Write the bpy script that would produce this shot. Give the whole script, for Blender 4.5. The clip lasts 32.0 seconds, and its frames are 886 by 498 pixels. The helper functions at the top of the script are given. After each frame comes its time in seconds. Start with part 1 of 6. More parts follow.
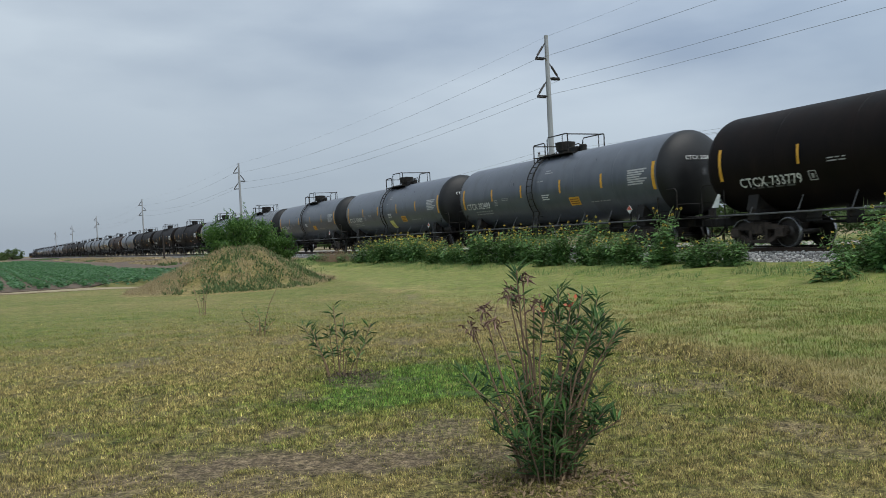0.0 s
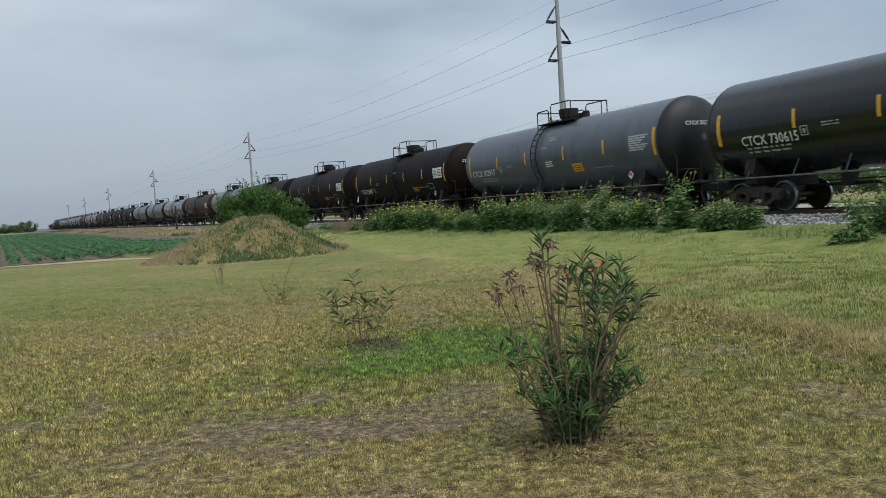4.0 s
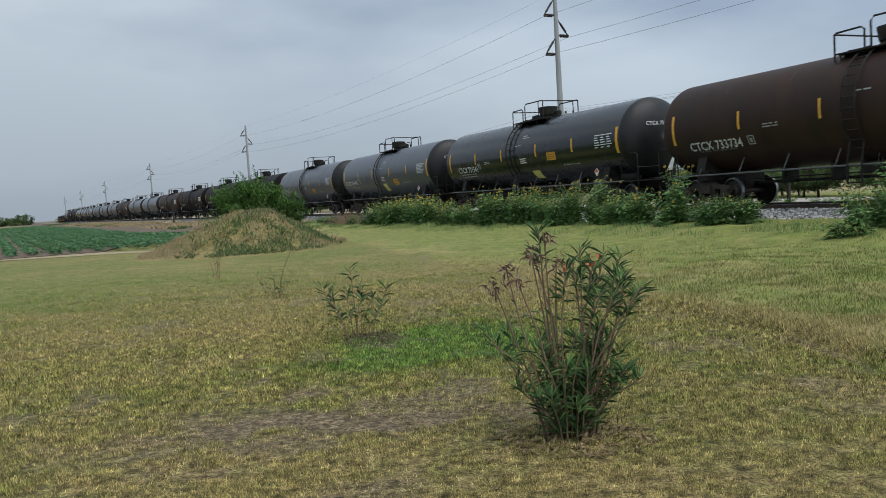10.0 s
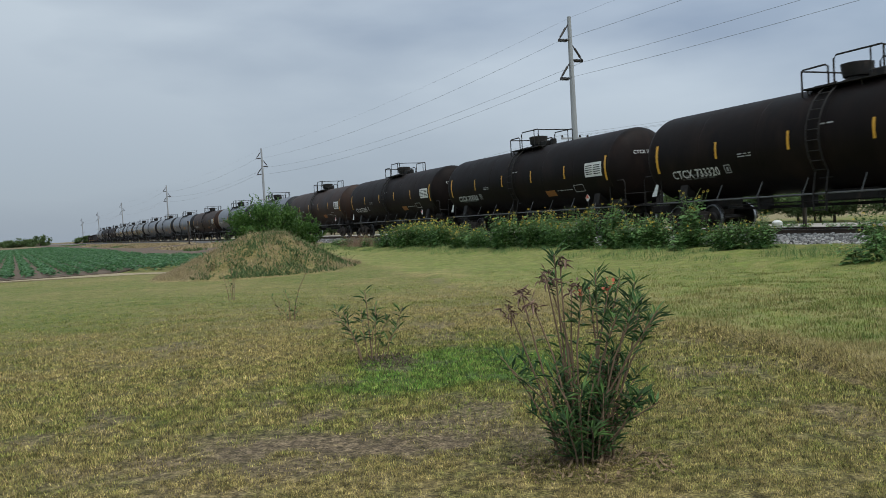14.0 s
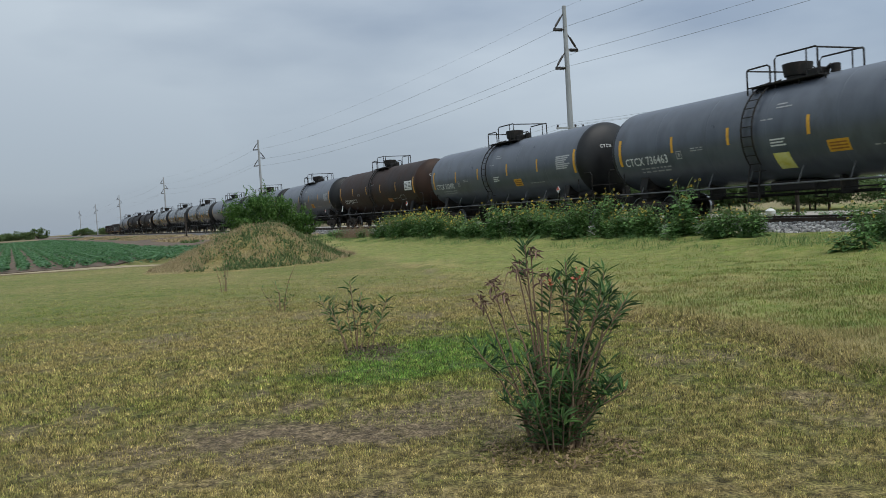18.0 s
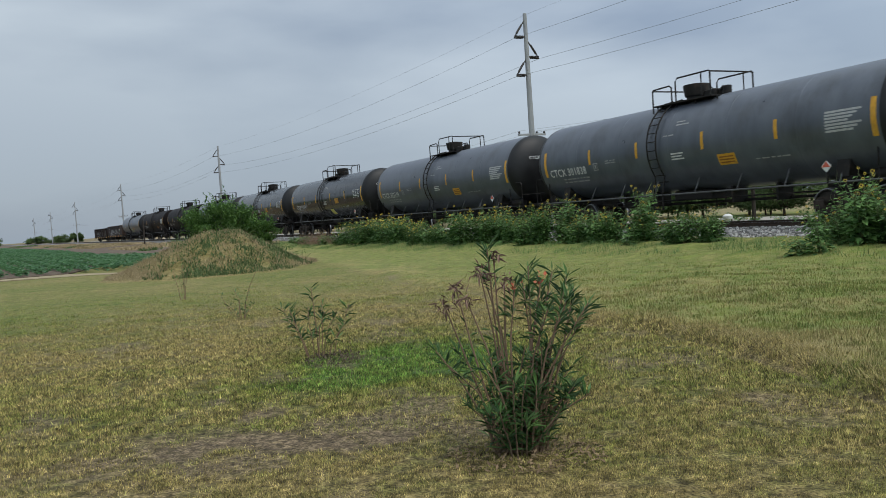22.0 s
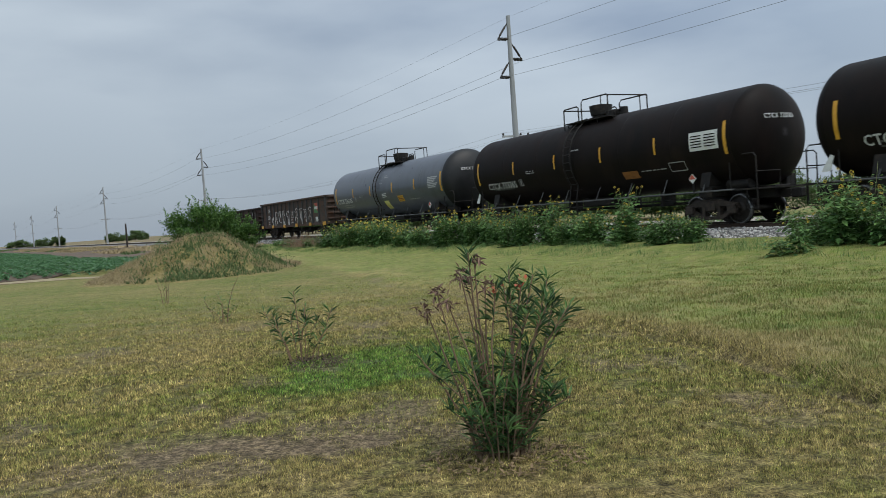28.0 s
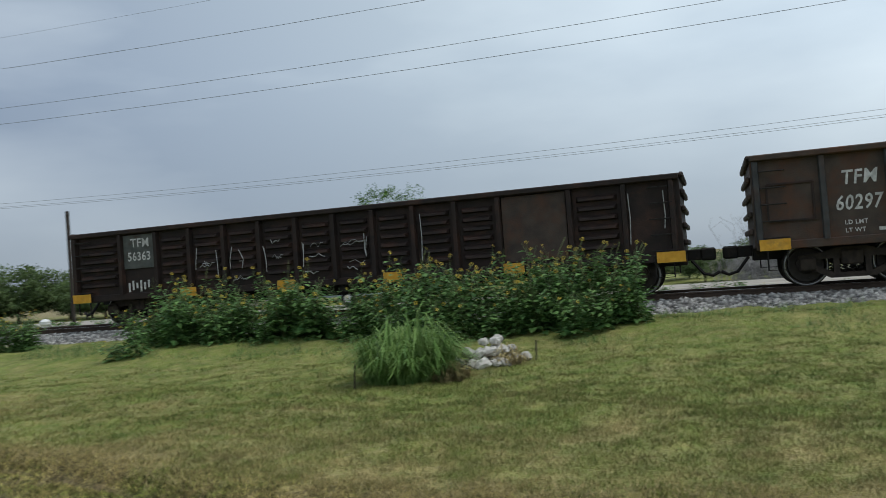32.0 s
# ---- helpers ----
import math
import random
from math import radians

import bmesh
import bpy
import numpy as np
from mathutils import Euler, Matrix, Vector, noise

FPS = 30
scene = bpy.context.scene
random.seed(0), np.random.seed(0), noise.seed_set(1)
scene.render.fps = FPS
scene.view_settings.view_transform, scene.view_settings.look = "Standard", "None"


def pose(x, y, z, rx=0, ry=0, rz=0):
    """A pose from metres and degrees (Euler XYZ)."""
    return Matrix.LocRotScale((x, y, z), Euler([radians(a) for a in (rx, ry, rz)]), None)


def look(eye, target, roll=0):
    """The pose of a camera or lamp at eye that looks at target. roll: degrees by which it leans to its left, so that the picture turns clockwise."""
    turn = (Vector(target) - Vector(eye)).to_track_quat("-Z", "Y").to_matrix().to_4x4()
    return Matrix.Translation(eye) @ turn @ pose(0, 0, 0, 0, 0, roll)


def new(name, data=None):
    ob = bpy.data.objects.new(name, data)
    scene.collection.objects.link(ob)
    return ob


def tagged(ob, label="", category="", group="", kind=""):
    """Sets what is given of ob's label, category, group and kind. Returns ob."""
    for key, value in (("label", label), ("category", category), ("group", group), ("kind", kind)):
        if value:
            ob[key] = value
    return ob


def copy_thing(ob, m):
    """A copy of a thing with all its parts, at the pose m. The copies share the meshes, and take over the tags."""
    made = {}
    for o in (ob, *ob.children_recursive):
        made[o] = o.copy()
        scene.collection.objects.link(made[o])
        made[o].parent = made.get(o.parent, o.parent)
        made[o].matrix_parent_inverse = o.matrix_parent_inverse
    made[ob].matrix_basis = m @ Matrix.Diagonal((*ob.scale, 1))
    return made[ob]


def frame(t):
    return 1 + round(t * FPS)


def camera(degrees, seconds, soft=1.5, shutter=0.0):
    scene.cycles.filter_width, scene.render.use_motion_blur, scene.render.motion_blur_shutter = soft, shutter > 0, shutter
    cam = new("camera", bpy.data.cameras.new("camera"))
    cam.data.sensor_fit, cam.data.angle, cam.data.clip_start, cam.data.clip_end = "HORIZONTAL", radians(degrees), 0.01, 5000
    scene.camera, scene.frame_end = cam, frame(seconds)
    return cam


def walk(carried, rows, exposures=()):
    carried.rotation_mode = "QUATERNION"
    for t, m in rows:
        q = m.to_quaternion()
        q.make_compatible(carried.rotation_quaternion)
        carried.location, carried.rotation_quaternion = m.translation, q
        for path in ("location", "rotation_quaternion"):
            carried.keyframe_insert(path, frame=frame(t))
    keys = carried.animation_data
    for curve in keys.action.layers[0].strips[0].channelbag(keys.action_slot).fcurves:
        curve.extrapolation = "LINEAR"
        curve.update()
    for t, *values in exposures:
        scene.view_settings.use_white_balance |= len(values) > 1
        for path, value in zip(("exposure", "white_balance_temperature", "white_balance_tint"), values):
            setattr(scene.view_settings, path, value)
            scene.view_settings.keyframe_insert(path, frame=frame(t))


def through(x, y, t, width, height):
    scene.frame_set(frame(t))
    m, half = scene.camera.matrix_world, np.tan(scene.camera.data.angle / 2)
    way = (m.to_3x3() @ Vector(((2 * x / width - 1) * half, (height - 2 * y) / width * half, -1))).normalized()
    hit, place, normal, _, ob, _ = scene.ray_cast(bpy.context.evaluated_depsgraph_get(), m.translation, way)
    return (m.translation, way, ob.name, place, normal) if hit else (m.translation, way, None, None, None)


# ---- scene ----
cam = camera(57.34, 32.0, soft=0.75, shutter=0.1)
PATH = [
    (0, pose(-0.012, 0.051, 1.589, 89.01, 2.95, 0.62)),
    (0.5, pose(-0.059, 0.064, 1.585, 89.08, 2.91, 0.64)),
    (1, pose(-0.094, 0.068, 1.576, 88.61, 2.96, 0.79)),
    (1.5, pose(-0.104, 0.053, 1.579, 88.05, 3.00, 1.46)),
    (2, pose(-0.103, 0.062, 1.569, 87.32, 3.13, 1.36)),
    (2.5, pose(-0.105, 0.045, 1.571, 86.99, 3.18, 1.26)),
    (3, pose(-0.101, 0.030, 1.581, 87.06, 3.34, 1.15)),
    (3.5, pose(-0.101, 0.008, 1.597, 86.70, 3.53, 1.25)),
    (5.5, pose(-0.104, 0.008, 1.597, 86.82, 3.95, 1.45)),
    (6, pose(-0.111, 0.013, 1.595, 86.73, 3.88, 1.52)),
    (6.5, pose(-0.114, 0.016, 1.592, 86.56, 3.89, 1.48)),
    (7, pose(-0.109, 0.014, 1.593, 86.39, 3.94, 1.47)),
    (7.5, pose(-0.111, 0.019, 1.598, 86.48, 3.77, 1.50)),
    (8, pose(-0.115, 0.007, 1.598, 86.38, 3.67, 1.74)),
    (8.5, pose(-0.105, 0.007, 1.594, 86.29, 3.81, 1.81)),
    (9, pose(-0.112, 0.007, 1.600, 86.23, 3.65, 1.72)),
    (9.5, pose(-0.109, 0.022, 1.598, 86.26, 3.59, 1.76)),
    (10, pose(-0.099, 0.032, 1.596, 86.27, 3.61, 1.18)),
    (10.5, pose(-0.094, 0.026, 1.594, 86.29, 3.65, 1.11)),
    (11, pose(-0.100, 0.025, 1.594, 86.25, 3.47, 1.10)),
    (11.5, pose(-0.102, 0.018, 1.589, 86.27, 3.45, 1.09)),
    (12, pose(-0.114, 0.007, 1.594, 86.30, 3.38, 1.24)),
    (12.5, pose(-0.114, 0.009, 1.590, 86.38, 3.29, 1.32)),
    (13, pose(-0.111, 0.016, 1.590, 87.00, 3.30, 1.55)),
    (13.5, pose(-0.109, 0.018, 1.599, 87.92, 3.33, 1.82)),
    (14, pose(-0.112, 0.012, 1.599, 87.96, 3.32, 2.16)),
    (14.5, pose(-0.107, 0.009, 1.598, 87.98, 3.34, 2.11)),
    (16.5, pose(-0.048, 0.007, 1.595, 87.90, 3.30, 2.21)),
    (17, pose(0.030, -0.026, 1.593, 86.71, 3.40, 2.02)),
    (17.5, pose(0.059, -0.048, 1.592, 86.79, 3.53, 2.13)),
    (18, pose(0.061, -0.060, 1.597, 87.27, 3.68, 2.04)),
    (18.5, pose(0.060, -0.067, 1.598, 87.50, 3.67, 1.99)),
    (19, pose(0.059, -0.075, 1.601, 87.63, 3.64, 1.63)),
    (19.5, pose(0.064, -0.068, 1.597, 87.66, 3.71, 1.53)),
    (20, pose(0.061, -0.060, 1.592, 87.50, 3.78, 1.35)),
    (20.5, pose(0.061, -0.044, 1.591, 87.51, 3.76, 0.11)),
    (21, pose(0.064, -0.031, 1.589, 87.55, 3.77, -0.37)),
    (21.5, pose(0.065, -0.025, 1.585, 87.63, 3.87, -0.47)),
    (22, pose(0.062, -0.020, 1.581, 87.56, 3.85, -0.62)),
    (22.5, pose(0.068, -0.008, 1.580, 87.63, 3.90, -0.78)),
    (23, pose(0.071, -0.039, 1.586, 87.53, 3.99, -0.72)),
    (23.5, pose(0.068, -0.052, 1.591, 87.62, 3.98, -0.71)),
    (24, pose(0.073, -0.046, 1.590, 87.64, 4.08, -0.83)),
    (24.5, pose(0.073, -0.049, 1.595, 87.56, 4.02, -0.88)),
    (25, pose(0.075, -0.053, 1.595, 87.51, 4.05, -0.92)),
    (25.5, pose(0.077, -0.055, 1.598, 87.44, 4.09, -1.01)),
    (27.5, pose(0.083, -0.042, 1.595, 87.51, 4.05, -1.64)),
    (28, pose(0.091, -0.025, 1.592, 87.61, 4.10, -1.69)),
    (28.5, pose(0.086, -0.020, 1.589, 87.81, 4.02, -1.75)),
    (29, pose(0.085, -0.021, 1.588, 87.83, 3.99, -1.80)),
    (29.5, pose(0.096, -0.023, 1.594, 88.34, 3.99, -1.64)),
    (30, pose(0.125, -0.035, 1.610, 88.32, 4.04, -1.80)),
    (30.5, pose(0.181, -0.023, 1.610, 88.20, 4.10, -5.14)),
    (30.9, pose(0.197, 0.002, 1.629, 88.45, 4.00, -12.39)),
    (31, pose(0.192, 0.006, 1.637, 88.65, 3.97, -14.51)),
    (31.2, pose(0.214, 0.062, 1.637, 89.12, 4.0, -18.7)),
    (31.5, pose(0.241, 0.135, 1.636, 89.84, 4.04, -26.57)),
    (31.7, pose(0.222, 0.104, 1.624, 90.63, 4.14, -33.12)),
    (32, pose(0.240, 0.086, 1.636, 91.41, 4.21, -45.97)),
]
walk(cam, PATH, [(0, 0.18), (9, 0.18), (14, 0.1), (30, 0.1), (31.2, 0.15), (32, -0.06)])

# ---- world, sun ----
world = bpy.data.worlds.new("overcast_sky")
scene.world = world
world.use_nodes = True
wn, wl = world.node_tree.nodes, world.node_tree.links
SUN_EL, SUN_AZ = 66.0, 135.0
bg = wn["Background"]
sky = wn.new("ShaderNodeTexSky")
sky.sky_type, sky.sun_disc = "NISHITA", False
sky.sun_elevation, sky.sun_rotation = radians(SUN_EL), radians(SUN_AZ)
wtc = wn.new("ShaderNodeTexCoord")
wmap = wn.new("ShaderNodeMapping")
wmap.inputs["Scale"].default_value = (1.0, 1.0, 3.2)
wmap.inputs["Location"].default_value = (0.4, 0.15, 0.2)
wl.new(wtc.outputs["Generated"], wmap.inputs["Vector"])
wn1 = wn.new("ShaderNodeTexNoise")
wn1.inputs["Scale"].default_value, wn1.inputs["Detail"].default_value, wn1.inputs["Roughness"].default_value = 1.5, 6.0, 0.45
wl.new(wmap.outputs[0], wn1.inputs["Vector"])
ramp = wn.new("ShaderNodeValToRGB")
ramp.color_ramp.elements[0].position, ramp.color_ramp.elements[0].color = 0.39, (2.20, 2.78, 3.66, 1)
ramp.color_ramp.elements[1].position, ramp.color_ramp.elements[1].color = 0.62, (4.85, 5.55, 6.20, 1)
wl.new(wn1.outputs["Fac"], ramp.inputs["Fac"])
# dull blue air towards the horizon
sep = wn.new("ShaderNodeSeparateXYZ")
wl.new(wtc.outputs["Generated"], sep.inputs[0])
hor = wn.new("ShaderNodeMapRange")
hor.inputs["From Min"].default_value, hor.inputs["From Max"].default_value = 0.0, 0.24
hor.inputs["To Min"].default_value, hor.inputs["To Max"].default_value = 0.8, 0.0
wl.new(sep.outputs["Z"], hor.inputs["Value"])
# the cloud is thinner towards the hidden sun
sdot = wn.new("ShaderNodeVectorMath")
sdot.operation = "DOT_PRODUCT"
sdot.inputs[1].default_value = (math.sin(radians(SUN_AZ)), math.cos(radians(SUN_AZ)), 0.55)
wl.new(wtc.outputs["Generated"], sdot.inputs[0])
glow = wn.new("ShaderNodeMapRange")
glow.inputs["From Min"].default_value, glow.inputs["From Max"].default_value = -1.0, 1.2
glow.inputs["To Min"].default_value, glow.inputs["To Max"].default_value = 0.98, 2.5
wl.new(sdot.outputs["Value"], glow.inputs["Value"])
thin = wn.new("ShaderNodeMapRange")
thin.inputs["From Min"].default_value, thin.inputs["From Max"].default_value = -0.35, 0.15
thin.inputs["To Max"].default_value = 0.4
wl.new(sdot.outputs["Value"], thin.inputs["Value"])
white = wn.new("ShaderNodeMixRGB")
white.inputs[2].default_value = (4.6, 5.35, 5.5, 1)
wl.new(thin.outputs[0], white.inputs[0])
wl.new(ramp.outputs[0], white.inputs[1])
lit = wn.new("ShaderNodeVectorMath")
lit.operation = "SCALE"
wl.new(white.outputs[0], lit.inputs[0])
wl.new(glow.outputs[0], lit.inputs["Scale"])
haze = wn.new("ShaderNodeMixRGB")
haze.inputs[2].default_value = (2.9, 3.5, 4.3, 1)
wl.new(hor.outputs[0], haze.inputs[0])
wl.new(lit.outputs[0], haze.inputs[1])
veil = wn.new("ShaderNodeMixRGB")
veil.inputs[0].default_value = 0.9
wl.new(sky.outputs[0], veil.inputs[1])
wl.new(haze.outputs[0], veil.inputs[2])
wl.new(veil.outputs[0], bg.inputs["Color"])
bg.inputs["Strength"].default_value = 0.094

sun = new("sun", bpy.data.lights.new("sun", "SUN"))
sun.data.energy, sun.data.angle, sun.data.color = 1.65, radians(40), (1.0, 0.96, 0.9)
sun.matrix_world = look((30 * math.sin(radians(SUN_AZ)), 30 * math.cos(radians(SUN_AZ)), 30 * math.tan(radians(SUN_EL))), (0, 0, 0))


# ---- materials ----
def lin(r, g, b):
    return tuple((c / 12.92 if c <= 0.04045 else ((c + 0.055) / 1.055) ** 2.4) for c in (r / 255, g / 255, b / 255)) + (1,)


def surface(name, a, b, scale=3.0, stretch=(1, 1, 1), rough=0.6, metal=0.0, bump=0.15, grain=60.0, wear=None, wear_at=0.62, wear_scale=0.8, coat=0.0, vary=0.0, spec=0.35):
    """Two tones mixed by a noise, a wear tone in larger patches, fine relief."""
    m = bpy.data.materials.new(name)
    m.use_nodes = True
    n, l = m.node_tree.nodes, m.node_tree.links
    p = n["Principled BSDF"]
    tc = n.new("ShaderNodeTexCoord")
    mp = n.new("ShaderNodeMapping")
    mp.inputs["Scale"].default_value = stretch
    l.new(tc.outputs["Object"], mp.inputs["Vector"])
    no = n.new("ShaderNodeTexNoise")
    no.inputs["Scale"].default_value, no.inputs["Detail"].default_value = scale, 6
    l.new(mp.outputs[0], no.inputs["Vector"])
    cr = n.new("ShaderNodeValToRGB")
    cr.color_ramp.elements[0].position, cr.color_ramp.elements[1].position = 0.32, 0.68
    cr.color_ramp.elements[0].color, cr.color_ramp.elements[1].color = (*a[:3], 1), (*b[:3], 1)
    l.new(no.outputs["Fac"], cr.inputs["Fac"])
    col = cr.outputs[0]
    if wear:
        n2 = n.new("ShaderNodeTexNoise")
        n2.inputs["Scale"].default_value, n2.inputs["Detail"].default_value, n2.inputs["Roughness"].default_value = wear_scale, 8, 0.65
        oi = n.new("ShaderNodeObjectInfo")
        ad = n.new("ShaderNodeVectorMath")
        mul = n.new("ShaderNodeMath")
        mul.operation, mul.inputs[1].default_value = "MULTIPLY", 37.0
        l.new(oi.outputs["Random"], mul.inputs[0])
        l.new(mp.outputs[0], ad.inputs[0])
        l.new(mul.outputs[0], ad.inputs[1])
        l.new(ad.outputs[0], n2.inputs["Vector"])
        c2 = n.new("ShaderNodeValToRGB")
        c2.color_ramp.elements[0].position, c2.color_ramp.elements[1].position = wear_at - 0.1, wear_at + 0.12
        l.new(n2.outputs["Fac"], c2.inputs["Fac"])
        mx = n.new("ShaderNodeMixRGB")
        l.new(c2.outputs[0], mx.inputs[0])
        l.new(col, mx.inputs[1])
        mx.inputs[2].default_value = (*wear[:3], 1)
        col = mx.outputs[0]
    if vary:
        o2 = n.new("ShaderNodeObjectInfo")
        hs = n.new("ShaderNodeHueSaturation")
        mr = n.new("ShaderNodeMapRange")
        mr.inputs["To Min"].default_value, mr.inputs["To Max"].default_value = 1 - vary, 1 + vary
        l.new(o2.outputs["Random"], mr.inputs["Value"])
        l.new(mr.outputs[0], hs.inputs["Value"])
        l.new(col, hs.inputs["Color"])
        col = hs.outputs[0]
    l.new(col, p.inputs["Base Color"])
    p.inputs["Metallic"].default_value = metal
    p.inputs["Specular IOR Level"].default_value = spec
    if coat:
        p.inputs["Coat Weight"].default_value, p.inputs["Coat Roughness"].default_value = coat, 0.15
    rr = n.new("ShaderNodeMapRange")
    rr.inputs["To Min"].default_value, rr.inputs["To Max"].default_value = max(rough - 0.12, 0.03), min(rough + 0.12, 1)
    l.new(no.outputs["Fac"], rr.inputs["Value"])
    l.new(rr.outputs[0], p.inputs["Roughness"])
    if bump:
        n3 = n.new("ShaderNodeTexNoise")
        n3.inputs["Scale"].default_value, n3.inputs["Detail"].default_value = grain, 3
        l.new(tc.outputs["Object"], n3.inputs["Vector"])
        bp = n.new("ShaderNodeBump")
        bp.inputs["Strength"].default_value, bp.inputs["Distance"].default_value = bump, 0.02
        l.new(n3.outputs["Fac"], bp.inputs["Height"])
        l.new(bp.outputs[0], p.inputs["Normal"])
    return m


def lifted(n, l, k):
    """The surface normal leaned towards the sky, as a stand of thin blades takes the light."""
    g = n.new("ShaderNodeNewGeometry")
    ma = n.new("ShaderNodeVectorMath")
    ma.operation = "MULTIPLY_ADD"
    ma.inputs[1].default_value = (1 - k,) * 3
    ma.inputs[2].default_value = (0, 0, k)
    l.new(g.outputs["Normal"], ma.inputs[0])
    no = n.new("ShaderNodeVectorMath")
    no.operation = "NORMALIZE"
    l.new(ma.outputs[0], no.inputs[0])
    return no.outputs[0]


def leafy(name, a, b, rough=0.5, through=0.25, tip=None, lift=0.6):
    """Foliage: each leaf its own tone between two, some light let through."""
    m = bpy.data.materials.new(name)
    m.use_nodes = True
    n, l = m.node_tree.nodes, m.node_tree.links
    p, out = n["Principled BSDF"], n["Material Output"]
    g = n.new("ShaderNodeNewGeometry")
    cr = n.new("ShaderNodeValToRGB")
    cr.color_ramp.elements[0].color, cr.color_ramp.elements[1].color = (*a[:3], 1), (*b[:3], 1)
    if tip:
        e = cr.color_ramp.elements.new(0.93)
        e.color = (*b[:3], 1)
        cr.color_ramp.elements[2].color = (*tip[:3], 1)
    l.new(g.outputs["Random Per Island"], cr.inputs["Fac"])
    l.new(cr.outputs[0], p.inputs["Base Color"])
    p.inputs["Roughness"].default_value = rough
    p.inputs["Specular IOR Level"].default_value = 0.3
    if lift:
        l.new(lifted(n, l, lift), p.inputs["Normal"])
    tr = n.new("ShaderNodeBsdfTranslucent")
    l.new(cr.outputs[0], tr.inputs["Color"])
    mx = n.new("ShaderNodeMixShader")
    mx.inputs[0].default_value = through
    l.new(p.outputs[0], mx.inputs[1])
    l.new(tr.outputs[0], mx.inputs[2])
    l.new(mx.outputs[0], out.inputs["Surface"])
    return m


def sward(name, blades):
    """Lawn: green, dry and bare tones by the mesh's own cover values, with noise at two scales. Shade in the gaps
    between blades and tufts is multiplied into the colour.
    """
    m = bpy.data.materials.new(name)
    m.use_nodes = True
    n, l = m.node_tree.nodes, m.node_tree.links
    p = n["Principled BSDF"]
    tc = n.new("ShaderNodeTexCoord")

    def noise_at(scale, lo, hi, detail=5):
        no = n.new("ShaderNodeTexNoise")
        no.inputs["Scale"].default_value, no.inputs["Detail"].default_value = scale, detail
        l.new(tc.outputs["Object"], no.inputs["Vector"])
        mr = n.new("ShaderNodeMapRange")
        mr.inputs["From Min"].default_value, mr.inputs["From Max"].default_value = 0.3, 0.7
        mr.inputs["To Min"].default_value, mr.inputs["To Max"].default_value = lo, hi
        l.new(no.outputs["Fac"], mr.inputs["Value"])
        return mr.outputs[0]

    def add(a, b):
        k = n.new("ShaderNodeMath")
        k.use_clamp = True
        l.new(a, k.inputs[0])
        l.new(b, k.inputs[1])
        return k.outputs[0]

    def mix(f, a, b):
        k = n.new("ShaderNodeMixRGB")
        l.new(f, k.inputs[0])
        for v, i in ((a, 1), (b, 2)):
            if isinstance(v, tuple):
                k.inputs[i].default_value = v
            else:
                l.new(v, k.inputs[i])
        return k.outputs[0]

    def attr(key):
        k = n.new("ShaderNodeAttribute")
        k.attribute_name = key
        return k.outputs["Fac"]

    def times(a, b):
        k = n.new("ShaderNodeMixRGB")
        k.blend_type = "MULTIPLY"
        k.inputs[0].default_value = 1.0
        l.new(a, k.inputs[1])
        l.new(b, k.inputs[2])
        return k.outputs[0]

    green = mix(noise_at(3.0, 0, 1), (0.092, 0.135, 0.026, 1), (0.165, 0.205, 0.046, 1))
    fresh = n.new("ShaderNodeMapRange")
    fresh.inputs["From Max"].default_value = 0.16
    l.new(attr("dry"), fresh.inputs["Value"])
    green = mix(fresh.outputs[0], (0.088, 0.178, 0.032, 1), green)
    dry = mix(noise_at(9.0, 0, 1), (0.225, 0.180, 0.075, 1), (0.36, 0.290, 0.135, 1))
    soil = mix(noise_at(22.0, 0, 1), (0.15, 0.112, 0.074, 1), (0.31, 0.245, 0.170, 1))
    f = add(add(attr("dry"), noise_at(5.0, -0.26, 0.26)), noise_at(1.3, -0.16, 0.16))
    wild = attr("wild")
    # fine noise that paints the dark gaps between blades into the ground colour
    gap_shade = mix(noise_at(55.0, 0, 1, 4), (0.14, 0.13, 0.12, 1), (1.15, 1.12, 1.06, 1))
    gap_shade = mix(wild, gap_shade, (0.98, 1.0, 0.96, 1))
    # coarser uneven tone, with shade between tufts painted into ground and blades
    tuft_shade = mix(noise_at(7.0, 0, 1, 5), (0.66, 0.66, 0.64, 1), (1.20, 1.20, 1.18, 1))
    tuft_shade = times(tuft_shade, mix(noise_at(13.0, 0, 1, 4), (0.36, 0.35, 0.33, 1), (1.50, 1.48, 1.42, 1)))
    tuft_shade = mix(wild, tuft_shade, mix(noise_at(2.2, 0, 1, 4), (0.84, 0.86, 0.82, 1), (1.20, 1.18, 1.12, 1)))

    if blades:
        g = n.new("ShaderNodeNewGeometry")
        mr = n.new("ShaderNodeMapRange")
        mr.inputs["To Min"].default_value, mr.inputs["To Max"].default_value = -0.42, 0.42
        l.new(g.outputs["Random Per Island"], mr.inputs["Value"])
        f = add(f, mr.outputs[0])
        col = mix(f, green, dry)
        fr = n.new("ShaderNodeMath")
        fr.operation, fr.inputs[1].default_value = "MULTIPLY", 7.13
        l.new(g.outputs["Random Per Island"], fr.inputs[0])
        f2 = n.new("ShaderNodeMath")
        f2.operation = "FRACT"
        l.new(fr.outputs[0], f2.inputs[0])
        # wide spread of tone per blade, standing in for lit and shaded blades
        col = times(times(col, tuft_shade), mix(wild, mix(f2.outputs[0], (0.20, 0.19, 0.17, 1), (2.6, 2.55, 2.3, 1)), mix(f2.outputs[0], (0.86, 0.88, 0.84, 1), (1.16, 1.15, 1.08, 1))))
